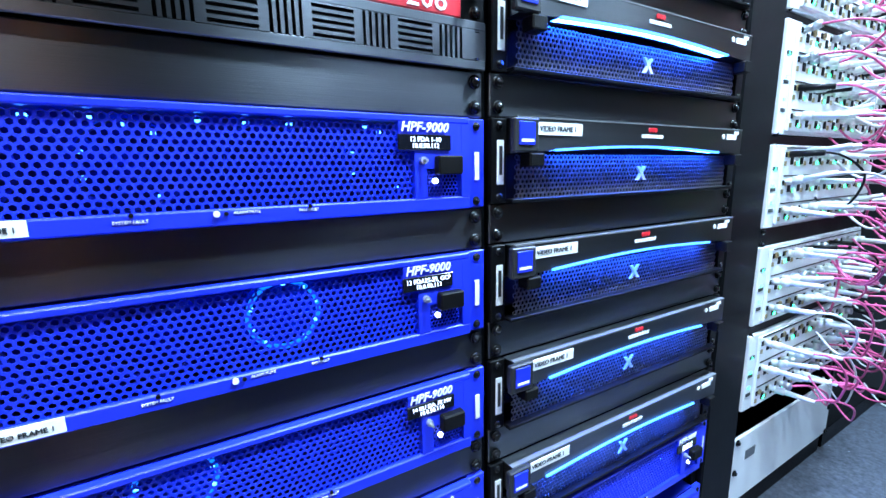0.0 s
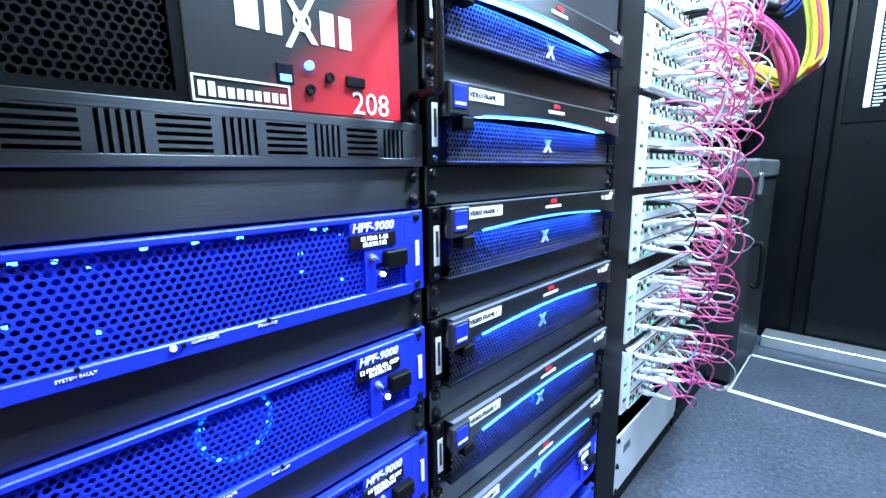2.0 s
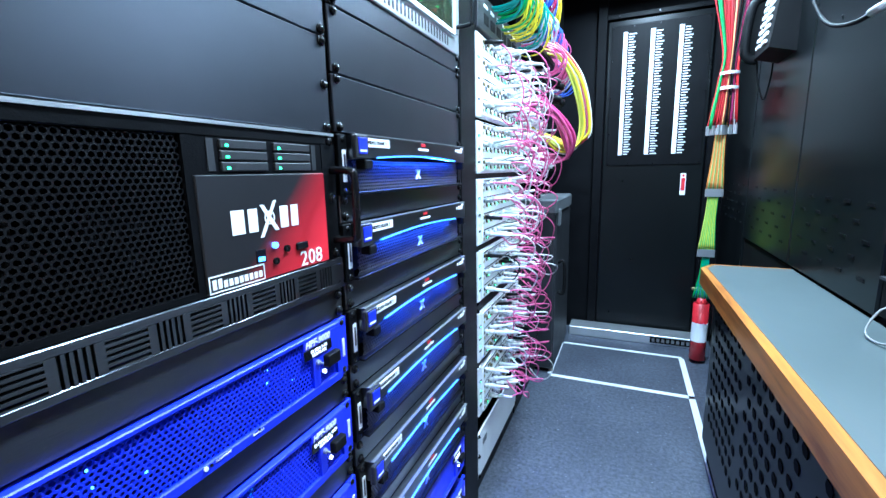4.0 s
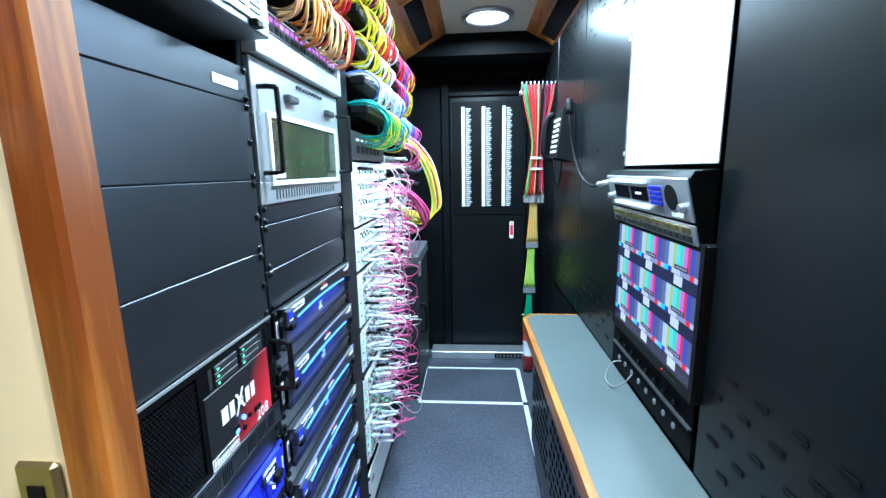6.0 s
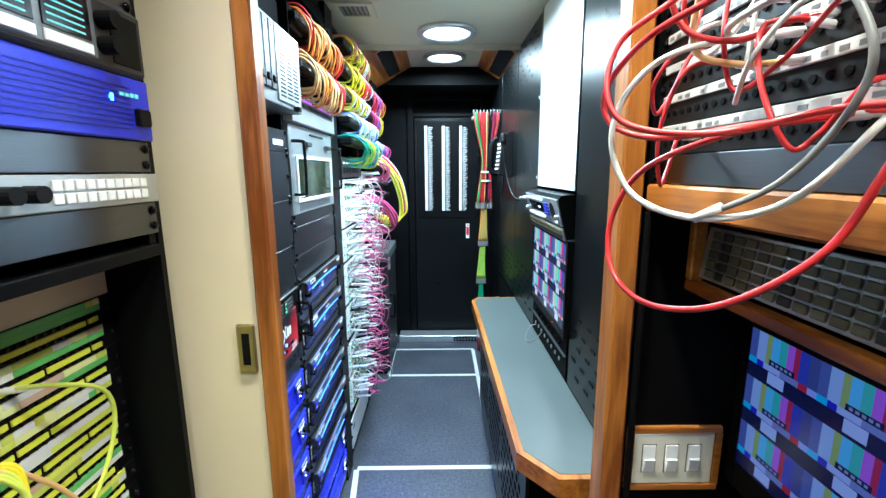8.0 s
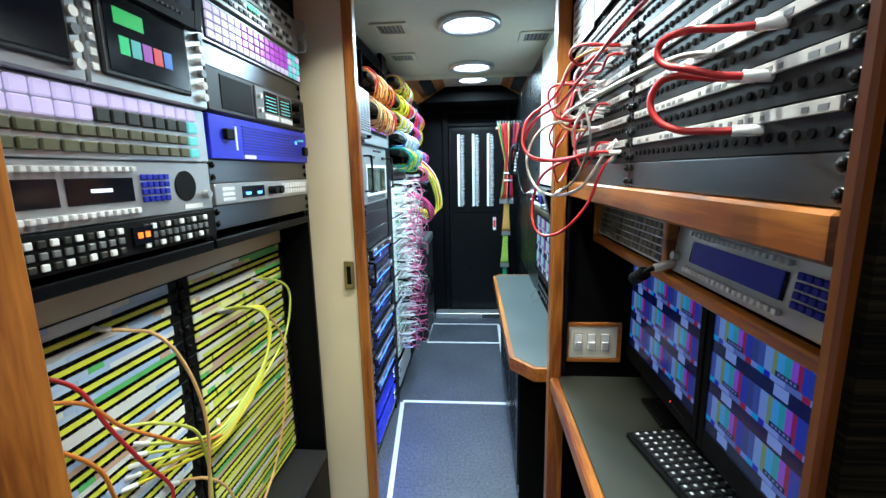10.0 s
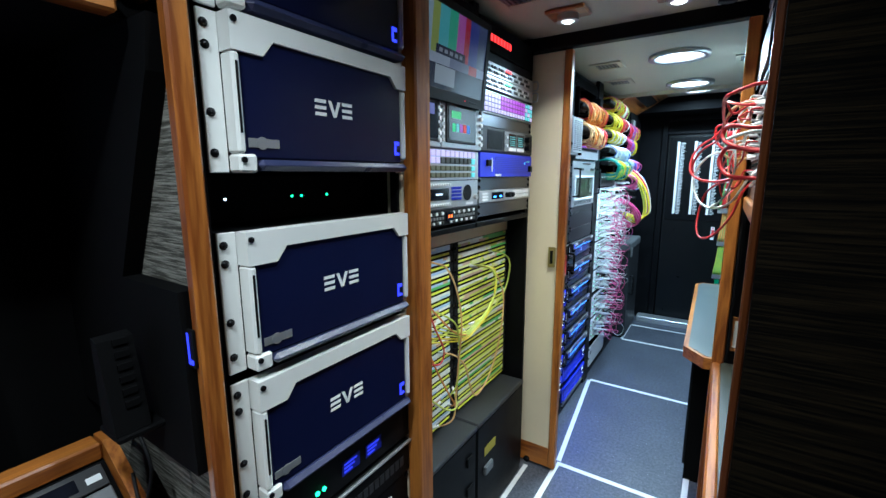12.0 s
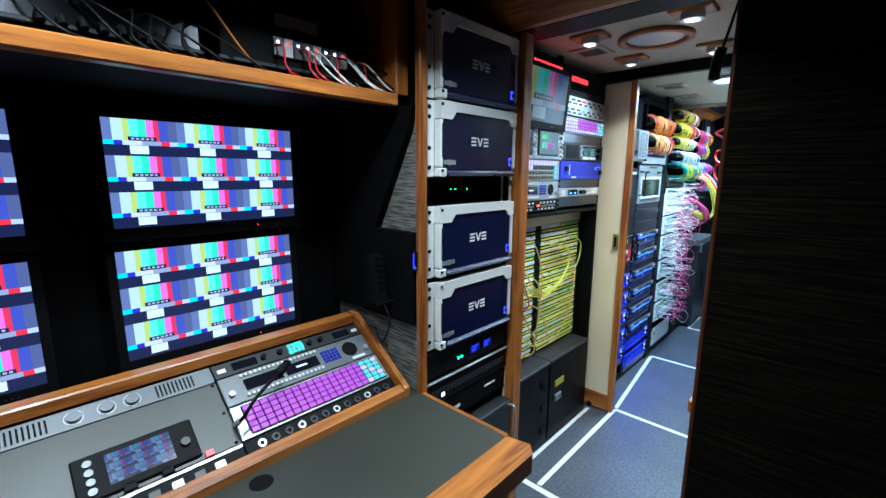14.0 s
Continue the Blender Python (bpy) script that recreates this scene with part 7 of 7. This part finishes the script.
gooseneck([(0.46, -0.215, 1.235), (0.43, -0.21, 1.225), (0.42, -0.20, 1.215), (0.42, -0.19, 1.21)], "short black microphone under the shelf")

# ceiling of the middle room
def spot_light(x, y):
    t = thing("spot_light", pose(x, y, 2.0295), "small square wooden ceiling spot light", "ceiling light", "ceiling spots")
    part("plate", Shape().box(-0.07, 0.07, -0.05, 0.05, -0.014, 0, 0.004), WOOD_X, t, "cherry mounting plate")
    part("rim", Shape().ring(0, 0, -0.014, 0.024, 0.038, -0.022, 24, "z"), SILVER, t)
    part("lens", Shape().disc(0, 0, -0.013, 0.0245, -0.004, 20, axis="z"), SPOT_GLOW, t, "glowing lens")


for lx, ly in ((-0.215, -0.39), (-0.21, 0.06), (0.17, -0.43), (0.14, 0.08)):
    spot_light(lx, ly)
DOME = paint("unlit_frosted_diffuser", (0.62, 0.62, 0.66), 0.25, vary=0.06, grain=12, bump=0.02)
round_light(-0.024, -0.194, 2.0295, 0.145, DOME, "large round ceiling light, unlit, with a wooden rim", WOOD_X)

# ---- front room: server rack ----
FX = -0.348
FY = -1.212


def front_pose(z):
    return pose(FX, FY, z, 0, 0, LEFT)


rack_frame(FY, 1.98, "black steel rack with white-framed servers", FX)


def replay_server(m, h):
    """A white-framed server with a smoked navy front."""
    t = thing("replay_server", m, "replay server with a pale frame and navy smoked front", "server", "white-framed servers")
    d = 0.032
    white = paint("pale_grey_enamel", (0.72, 0.73, 0.71), 0.38, vary=0.05, grain=30, bump=0.03) if "pale_grey_enamel" not in bpy.data.materials else bpy.data.materials["pale_grey_enamel"]
    # ears, with long slots
    for x0, x1 in ((0.013, 0.0435), (RW - 0.022, RW)):
        part("ear", Shape().box(x0, x1, -0.003, 0.003, 0, h, 0.001), white, t, "pale rack ear")
    top = [(0.044, h), (RW - 0.022, h), (RW - 0.022, h - 0.052), (RW - 0.055, h - 0.052), (RW - 0.075, h - 0.030), (0.118, h - 0.030), (0.098, h - 0.055), (0.044, h - 0.055)]
    part("top_bracket", Shape().prism(top, -d, 0.0), white, t, "pale notched top bracket")
    part("side_bar", Shape().box(0.044, 0.058, -d, 0.0, 0.030, h - 0.056, 0.004), white, t)
    part("side_bar", Shape().box(RW - 0.034, RW - 0.022, -d, 0.0, 0.030, h - 0.053, 0.004), white, t)
    part("side_slot", Shape().box(0.049, 0.0535, -d - 0.0012, -d + 0.001, 0.06, h - 0.07, 0.002), RUBBER, t)
    part("foot_bracket", Shape().box(0.044, 0.076, -d, 0.0, 0.0, 0.029, 0.004), white, t)
    part("front_cover", Shape().box(0.059, RW - 0.035, -d + 0.006, 0.0, 0.022, h - 0.028, 0.003), TINTED, t, "navy smoked cover")
    part("lower_rail", Shape().box(0.077, RW - 0.023, -d - 0.006, 0.0, 0.003, 0.021, 0.008), paint("navy_rail", (0.03, 0.035, 0.09), 0.3) if "navy_rail" not in bpy.data.materials else bpy.data.materials["navy_rail"], t, "rounded navy rail")
    part("chassis", Shape().box(0.023, RW - 0.023, 0.001, 0.5, 0.002, h - 0.002), RUBBER, t)
    y = -d + 0.0055
    logo = Shape()
    cx, cz, s = 0.200, h * 0.44, 0.030
    for k in range(3):
        logo.prism([(cx, cz + k * 0.0115), (cx + 0.026, cz + k * 0.0115), (cx + 0.0275, cz + 0.006 + k * 0.0115), (cx + 0.0015, cz + 0.006 + k * 0.0115)], y - 0.001, y)
    logo.prism([(cx + 0.032, cz + 0.029), (cx + 0.039, cz + 0.029), (cx + 0.0475, cz + 0.008), (cx + 0.056, cz + 0.029), (cx + 0.063, cz + 0.029), (cx + 0.051, cz), (cx + 0.044, cz)], y - 0.001, y)
    for k in range(3):
        logo.box(cx + 0.067, cx + 0.093, y - 0.001, y, cz + k * 0.0115, cz + 0.006 + k * 0.0115)
    part("maker_mark", logo, LABEL, t, "white maker's mark")
    part("badge", Shape().box(0.064, 0.120, y - 0.0015, y, 0.040, 0.054).disc(0.088, y - 0.0012, 0.047, 0.010, y - 0.0026, 16), SILVER, t, "silver badge")
    lp = Shape().box(RW - 0.060, RW - 0.055, y - 0.0015, y, 0.040, 0.070).box(RW - 0.055, RW - 0.044, y - 0.0015, y, 0.062, 0.070).box(RW - 0.055, RW - 0.044, y - 0.0015, y, 0.040, 0.046)
    part("indicator", lp, INDICATOR, t, "glowing blue indicator")
    for z in (0.03, 0.09, h - 0.02, h - 0.05):
        part("screw", bpy.data.meshes[SCREW_MESH], None, t).location = (0.0215, -0.003, z)
    for x in (0.051,):
        for z in (0.02, h - 0.012):
            part("stud", Shape().disc(x, -d, z, 0.005, -d - 0.003, 10), SCREW, t)
    return t


replay_server(front_pose(1.702), 0.252)
replay_server(front_pose(1.460), 0.236)
replay_server(front_pose(1.128), 0.238)
replay_server(front_pose(0.872), 0.238)
t = thing("network_unit", front_pose(1.368), "black two-unit gap with a recessed box and green lamps", "rack unit")
part("face", Shape().box(0.01, RW - 0.01, 0.10, 0.4, 0, 0.088, 0.002), MATT_BLACK, t)
for x, mat in ((0.09, LED_WHITE), (0.235, LED_GREEN), (0.26, LED_GREEN), (0.33, LED_GREEN)):
    part("lamp", Shape().disc(x, 0.10, 0.045, 0.0025, 0.098, 8), mat, t)
t = thing("audio_interface", front_pose(0.765), "black two-unit deck with small blue displays", "rack unit")
part("face", Shape().box(0, RW, -0.006, 0.3, 0, 0.095, 0.002), RUBBER, t)
for x in (0.24, 0.315):
    d = part("display", Shape().box(x, x + 0.055, -0.0075, -0.0055, 0.028, 0.062), BLUE_DARK, t)
    for j in range(3):
        part("bar", Shape().box(x + 0.006, x + 0.03 + 0.008 * j, -0.0082, -0.0075, 0.034 + j * 0.009, 0.037 + j * 0.009), INDICATOR, d)
for x in (0.17, 0.188):
    part("lamp", Shape().disc(x, -0.006, 0.035, 0.005, -0.009, 12), LED_GREEN, t)
t = thing("patch_tray", front_pose(0.66), "black socket tray with a silver edge", "rack unit")
part("face", Shape().box(0, RW, -0.006, 0.3, 0, 0.095, 0.002), RUBBER, t)
part("edge_bar", Shape().box(0.0, RW, -0.014, -0.006, 0.086, 0.094, 0.002), SILVER, t)
for i in range(22):
    part("socket", Shape().box(0.03 + i * 0.0195, 0.045 + i * 0.0195, -0.0075, -0.005, 0.03, 0.055), DARK_GREY, t)
part("lit_label", Shape().box(0.08, 0.095, -0.008, -0.0058, 0.02, 0.034), LED_WHITE, t)
t = blank_panel(front_pose(0.565), 2 * U, BLACK, "black rack drawer with a pale label")
part("label_strip", Shape().box(0.12, 0.19, -0.0015, 0.0, 0.03, 0.042), LABEL, t)
part("label_strip", Shape().box(0.34, 0.41, -0.0015, 0.0, 0.05, 0.058), LABEL, t)
t = thing("storage_chassis", front_pose(0.30), "dark four-unit chassis with a silver bow handle", "server")
part("face", Shape().box(0, RW, -0.04, 0.4, 0, 0.22, 0.005), DARK_GREY, t)
part("handle", Shape().tube([(0.455, -0.038, 0.06), (0.455, -0.075, 0.065), (0.455, -0.075, 0.20), (0.455, -0.038, 0.205)], 0.005, 8), SILVER, t, "silver bow handle", True)
part("lamp", Shape().box(0.16, 0.19, -0.0415, -0.039, 0.12, 0.13), LED_WHITE, t)
blank_panel(front_pose(0.06), 0.235, BLACK, "black blank rack panel at the foot of the rack")

# ---- front room: monitor wall and shelf ----
setting("post_front", Shape().box(-0.348, -0.324, -1.250, -1.2185, 0.0, 2.045, 0.004), WOOD_Z, "varnished cherry post between the racks and the monitor wall", "trim")
setting("shelf_edge", Shape().box(-0.42, -0.385, -3.38, -1.28, 1.670, 1.706, 0.004), WOOD_Y, "varnished cherry edge of the equipment shelf", "trim")
setting("shelf_panel", Shape().box(-1.1, -0.421, -3.38, -1.23, 1.674, 1.70), MATT_BLACK, "black equipment shelf over the monitors", "shelf")
setting("shelf_end", Shape().box(-0.80, -0.401, -1.275, -1.225, 1.707, 2.045, 0.003), WOOD_Z, "cherry end panel of the equipment shelf", "trim")
setting("monitor_wall", Shape().box(-0.86, -0.82, -3.38, -1.225, 0.70, 1.673), MATT_BLACK, "black monitor wall", "wall")
setting("cloth_panel", Shape().box(-0.819, -0.352, -1.2320, -1.219, 0.0, 1.673), GREYCLOTH, "grey woven cloth on the side of the monitor bay", "wall")
setting("bay_cheek", Shape().prism([(-0.352, 1.672), (-0.372, 1.60), (-0.54, 1.285), (-0.352, 1.285), (-0.352, 0.98), (-0.818, 0.98), (-0.818, 1.672)], -1.262, -1.234), MATT_BLACK, "black sloping cheek of the monitor bay", "trim")
for k, y0 in enumerate((-1.948, -2.612, -3.276)):
    monitor(pose(-0.742, y0, 1.325, 0, 0, LEFT), 0.499, 0.281, BARS, "wide wall monitor with nine colour-bar pictures", bezel=0.022, chin=0.035)
    monitor(pose(-0.772, y0, 0.950, -2, 0, LEFT), 0.495, 0.308, BARS, "wide wall monitor with nine colour-bar pictures", bezel=0.022, chin=0.035)
t = thing("desk_telephone", pose(-0.50, -1.33, 1.05, 0, 0, LEFT), "black telephone on a bracket at the side of the monitors", "telephone")
part("body", Shape().prism([(0.0, 0.0), (-0.05, 0.0), (-0.02, 0.15), (0.0, 0.155)], 0.0, 0.05, "x"), MATT_BLACK, t)
part("bracket", Shape().box(0.0, 0.095, -0.055, 0.02, -0.012, -0.001, 0.003), MATT_BLACK, t)
for j in range(6):
    part("key", Shape().box(0.02, 0.04, -0.046 + j * 0.004, -0.038 + j * 0.004, 0.04 + j * 0.02, 0.05 + j * 0.02), MATT_BLACK, t)
part("cord", Shape().tube([(0.03, -0.04, 0.0), (0.03, -0.08, -0.06), (0.02, -0.05, -0.14), (0.03, 0.0, -0.1)], 0.003, 6), RUBBER, t, "", True)

# glowing strip added in place of blue light reflected at the post
t = thing("status_lamp", pose(-0.346, -1.2505, 1.165), "small glowing blue mark added on the wooden post for a blue reflection", "lamp")
part("body", Shape().box(-0.010, 0.010, -0.005, 0.0, 0.0, 0.062, 0.001), RUBBER, t)
part("lit_edge", Shape().box(-0.007, 0.007, -0.0062, -0.005, 0.006, 0.013).box(-0.007, -0.002, -0.0062, -0.005, 0.013, 0.056), INDICATOR, t, "glowing blue bar")

# equipment on the shelf
q = random.Random(3)
for k, (y0, w, h, mat) in enumerate(((-1.74, 0.44, 0.19, RUBBER), (-2.24, 0.46, 0.10, BRUSHED), (-2.76, 0.46, 0.16, RUBBER))):
    t = thing("shelf_unit", pose(-0.50, y0, 1.701, 0, 0, LEFT), "black half-height rack unit on the shelf", "rack unit", "shelf units")
    part("body", Shape().box(0, w, 0.0, 0.3, 0, h, 0.004), mat, t)
    part("rail", Shape().box(-0.01, w, -0.02, 0.0, 0.035, 0.045, 0.002), DARK_GREY, t)
    if k == 0:
        for i in range(8):
            p = part("module", Shape().box(0.13 + i * 0.028, 0.155 + i * 0.028, -0.012, 0.0, 0.07, 0.115, 0.001), (SILVER, WHITE, GREY)[i % 3], t)
            part("lamp", Shape().box(0.138 + i * 0.028, 0.145 + i * 0.028, -0.0128, -0.0115, 0.10, 0.106), (LED_WHITE, LED_RED, LED_WHITE)[i % 3], p)
        part("plate", Shape().box(0.14, 0.26, -0.006, 0.0, 0.145, 0.175), SILVER, t)
    if k == 1:
        for i in range(7):
            part("gland", Shape().tube([(0.18 + i * 0.03, -0.01, 0.04), (0.18 + i * 0.03, -0.05, 0.05), (0.18 + i * 0.03, -0.07, 0.03)], 0.007, 6, 3), RUBBER, t)
for k in range(22):
    y = -1.62 + q.uniform(0, 0.30) if k < 14 else -2.15 + q.uniform(0, 0.35)
    d = q.uniform(0.01, 0.06)
    t = thing("shelf_cable", pose(0, 0, 0), ("thin red cable drooping from the shelf unit", "thin white cable drooping from the shelf unit", "thin black cable drooping from the shelf unit")[k % 3 if k < 14 else 2], "cable", "shelf cables")
    part("jacket", Shape().tube([(-0.51, y, 1.79), (-0.46, y + 0.015, 1.79), (-0.42, y + 0.05 * (k % 3), 1.735), (-0.40 - d * 0.3, y + 0.06 * (k % 3) + 0.02, 1.712), (-0.44, y + 0.08 * (k % 3) + 0.05, 1.715), (-0.50, y + 0.09 * (k % 3) + 0.06, 1.74)], 0.0028, 5, 5), (CABLE_RED, CABLE_WHITE, CABLE_BLACK)[k % 3 if k < 14 else 2], t, "", True)
t = thing("shelf_cable", pose(0, 0, 0), "thin orange cable over the shelf", "cable", "shelf cables")
part("jacket", Shape().tube([(-0.48, -1.90, 2.0), (-0.46, -1.80, 1.88), (-0.45, -1.72, 1.77), (-0.46, -1.68, 1.735)], 0.003, 5, 5), CABLE_ORANGE, t, "", True)

# ---- front room: console and desk ----
TILT = -54.5
CX, CZ = -0.372, 0.762


def console_pose(y, up, out=0.0):
    """A pose on the sloped console: up metres along the slope from its lower edge."""
    a = radians(-TILT)
    return pose(CX - math.sin(a) * up + math.cos(a) * out, y, CZ + math.cos(a) * up + math.sin(a) * out, TILT, 0, LEFT)


t = thing("console", pose(0, 0, 0), "sloped operator console framed in cherry", "console")
side = [(-0.345, 0.7455), (-0.345, 0.775), (-0.62, 0.968), (-0.66, 0.968), (-0.66, 0.7455)]
part("side_panel", Shape().prism(side, -1.302, -1.282), WOOD_X, t, "cherry end panel")
part("body", Shape().prism([(-0.352, 0.746), (-0.374, 0.756), (-0.618, 0.930), (-0.655, 0.930), (-0.655, 0.746)], -3.38, -1.303), MATT_BLACK, t)
part("top_rail", Shape().box(-0.665, -0.618, -3.38, -1.303, 0.932, 0.966, 0.004), WOOD_Y, t, "cherry top rail")
part("lower_rail", Shape().prism([(-0.345, 0.7456), (-0.345, 0.768), (-0.372, 0.782), (-0.372, 0.7456)], -3.38, -1.3025), WOOD_Y, t, "cherry lower rail")
CM = -1.795   # left end of the right-hand module
key_wall(console_pose(CM, 0.052, 0.002), 0.482, 0.098, 5, 19, "silver key panel with rows of purple lit keys")
t = thing("socket_strip", console_pose(CM, 0.006, 0.002), "black socket strip along the console", "rack panel", "socket strips")
part("face", Shape().box(0, 0.482, -0.004, 0, 0, 0.042, 0.001), RUBBER, t)
for i in range(12):
    part("socket", Shape().ring(0.04 + i * 0.037, -0.004, 0.021, 0.006, 0.011, -0.009, 14), SILVER if i % 3 == 0 else DARK_GREY, t)
intercom_panel(console_pose(CM, 0.154, 0.002), 0.482, "grey intercom key panel set in the console", GREY)
t = thing("camera_controller", console_pose(CM, 0.246, 0.002), "narrow dark control strip with small lit keys", "rack panel")
part("face", Shape().box(0, 0.482, -0.004, 0, 0, 0.044, 0.001), DARK_GREY, t)
part("display", Shape().box(0.05, 0.12, -0.006, -0.004, 0.010, 0.034), DISPLAY, t)
part("display", Shape().box(0.38, 0.44, -0.006, -0.004, 0.010, 0.034), DISPLAY, t)
for i in range(4):
    for j in range(3):
        part("key", Shape().box(0.22 + i * 0.013, 0.230 + i * 0.013, -0.008, -0.004, 0.006 + j * 0.012, 0.015 + j * 0.012), KEY_CYAN if (i + j) % 4 else LED_GREEN, t)
for x in (0.14, 0.19, 0.29, 0.33):
    part("knob", Shape().disc(x, -0.004, 0.022, 0.008, -0.016, 12), RUBBER, t)
for x in (0.02, 0.463):
    part("label_strip", Shape().box(x - 0.01, x + 0.012, -0.0052, -0.0038, 0.014, 0.026), LABEL, t)
t = thing("console_insert", console_pose(CM - 0.486, 0.05, 0.002), "grey blank panel with a small tilted monitor", "rack panel", "console panels")
part("face", Shape().box(0, 0.482, -0.004, 0, 0, 0.188, 0.0015), paint("mid_grey_panel", (0.060, 0.062, 0.056), 0.45), t)
screws(t, 0.482, 0.188)
b = part("small_monitor", Shape().box(0.165, 0.395, -0.012, -0.004, 0.010, 0.112, 0.003), RUBBER, t, "small black monitor")
part("small_screen", uv_screen(0.222, 0.345, 0.028, 0.098, -0.0125, BARS_DIM), None, b)
part("dial", Shape().disc(0.370, -0.012, 0.055, 0.010, -0.022, 14), DARK_GREY, b)
for j in range(4):
    part("button", Shape().disc(0.192, -0.012, 0.028 + j * 0.021, 0.008, -0.017, 12), GREY, b)
t = thing("speaker_strip", console_pose(CM - 0.486, 0.24, 0.002), "silver strip with round dials and slotted vents", "rack panel")
part("face", Shape().box(0, 0.482, -0.004, 0, 0, 0.05, 0.001), GREY, t)
for x in (0.19, 0.25, 0.30):
    part("dial", Shape().disc(x, -0.004, 0.025, 0.013, -0.014, 18), GREY, t)
    part("dial_rim", Shape().ring(x, -0.004, 0.025, 0.0165, 0.018, -0.006, 20), SILVER, t)
for i in range(10):
    part("slot", Shape().box(0.06 + i * 0.009, 0.064 + i * 0.009, -0.0048, -0.0038, 0.008, 0.042), RUBBER, t)
    part("slot", Shape().box(0.35 + i * 0.009, 0.354 + i * 0.009, -0.0048, -0.0038, 0.008, 0.042), RUBBER, t)
t = thing("socket_strip", console_pose(CM - 0.486, 0.004, 0.002), "black socket strip with a silver edge and a red key", "rack panel", "socket strips")
part("face", Shape().box(0, 0.482, -0.004, 0, 0, 0.044, 0.001), RUBBER, t)
part("edge_bar", Shape().box(0, 0.482, -0.007, -0.004, 0.036, 0.042), SILVER, t)
part("key", Shape().box(0.40, 0.42, -0.010, -0.004, 0.046, 0.062, 0.001), RED, t, "red key")
for i in range(9):
    part("socket", Shape().box(0.05 + i * 0.045, 0.075 + i * 0.045, -0.008, -0.004, 0.008, 0.026, 0.002), DARK_GREY if i % 2 else SILVER, t)
for i in range(4):
    part("module", Shape().box(0.10 + i * 0.07, 0.125 + i * 0.07, -0.012, -0.004, 0.046, 0.068, 0.002), RUBBER, t)
gooseneck([(-0.44, -1.795, 0.835), (-0.40, -1.79, 0.87), (-0.40, -1.76, 0.905), (-0.43, -1.70, 0.925), (-0.445, -1.675, 0.93)], "black gooseneck microphone on the console")
t = thing("desk", pose(0, 0, 0), "dark green operator desk with a wide cherry edge", "desk")
part("top", Shape().box(-0.66, 0.018, -3.38, -1.247, 0.712, 0.7445), DESK_TOP, t, "dark green laminate top")
part("edge", Shape().prism([(0.0185, -3.38), (0.0185, -1.247), (0.085, -1.231), (0.112, -1.262), (0.112, -3.38)], 0.690, 0.7455, "z"), WOOD_Y, t, "wide cherry nosing")
part("end_edge", Shape().box(-0.325, 0.018, -1.2465, -1.231, 0.700, 0.7455, 0.003), WOOD_X, t)
part("grommet", Shape().disc(-0.30, -1.80, 0.744, 0.028, 0.7455 - 0.744 - 1.80, 20, axis="z"), RUBBER, t)
part("knee_panel", Shape().box(-0.60, -0.58, -3.38, -1.25, 0.0, 0.712), MATT_BLACK, t)
t = thing("side_microphone", pose(0, 0, 0), "black microphone hanging on a cable by the passage", "microphone")
part("cable", Shape().tube([(0.34, -0.60, 2.0), (0.32, -0.59, 1.92), (0.30, -0.585, 1.84)], 0.004, 6, 5), RUBBER, t, "", True)
part("body", Shape().tube([(0.30, -0.585, 1.85), (0.29, -0.585, 1.80), (0.287, -0.585, 1.76)], 0.016, 10, 3), RUBBER, t, "", True)
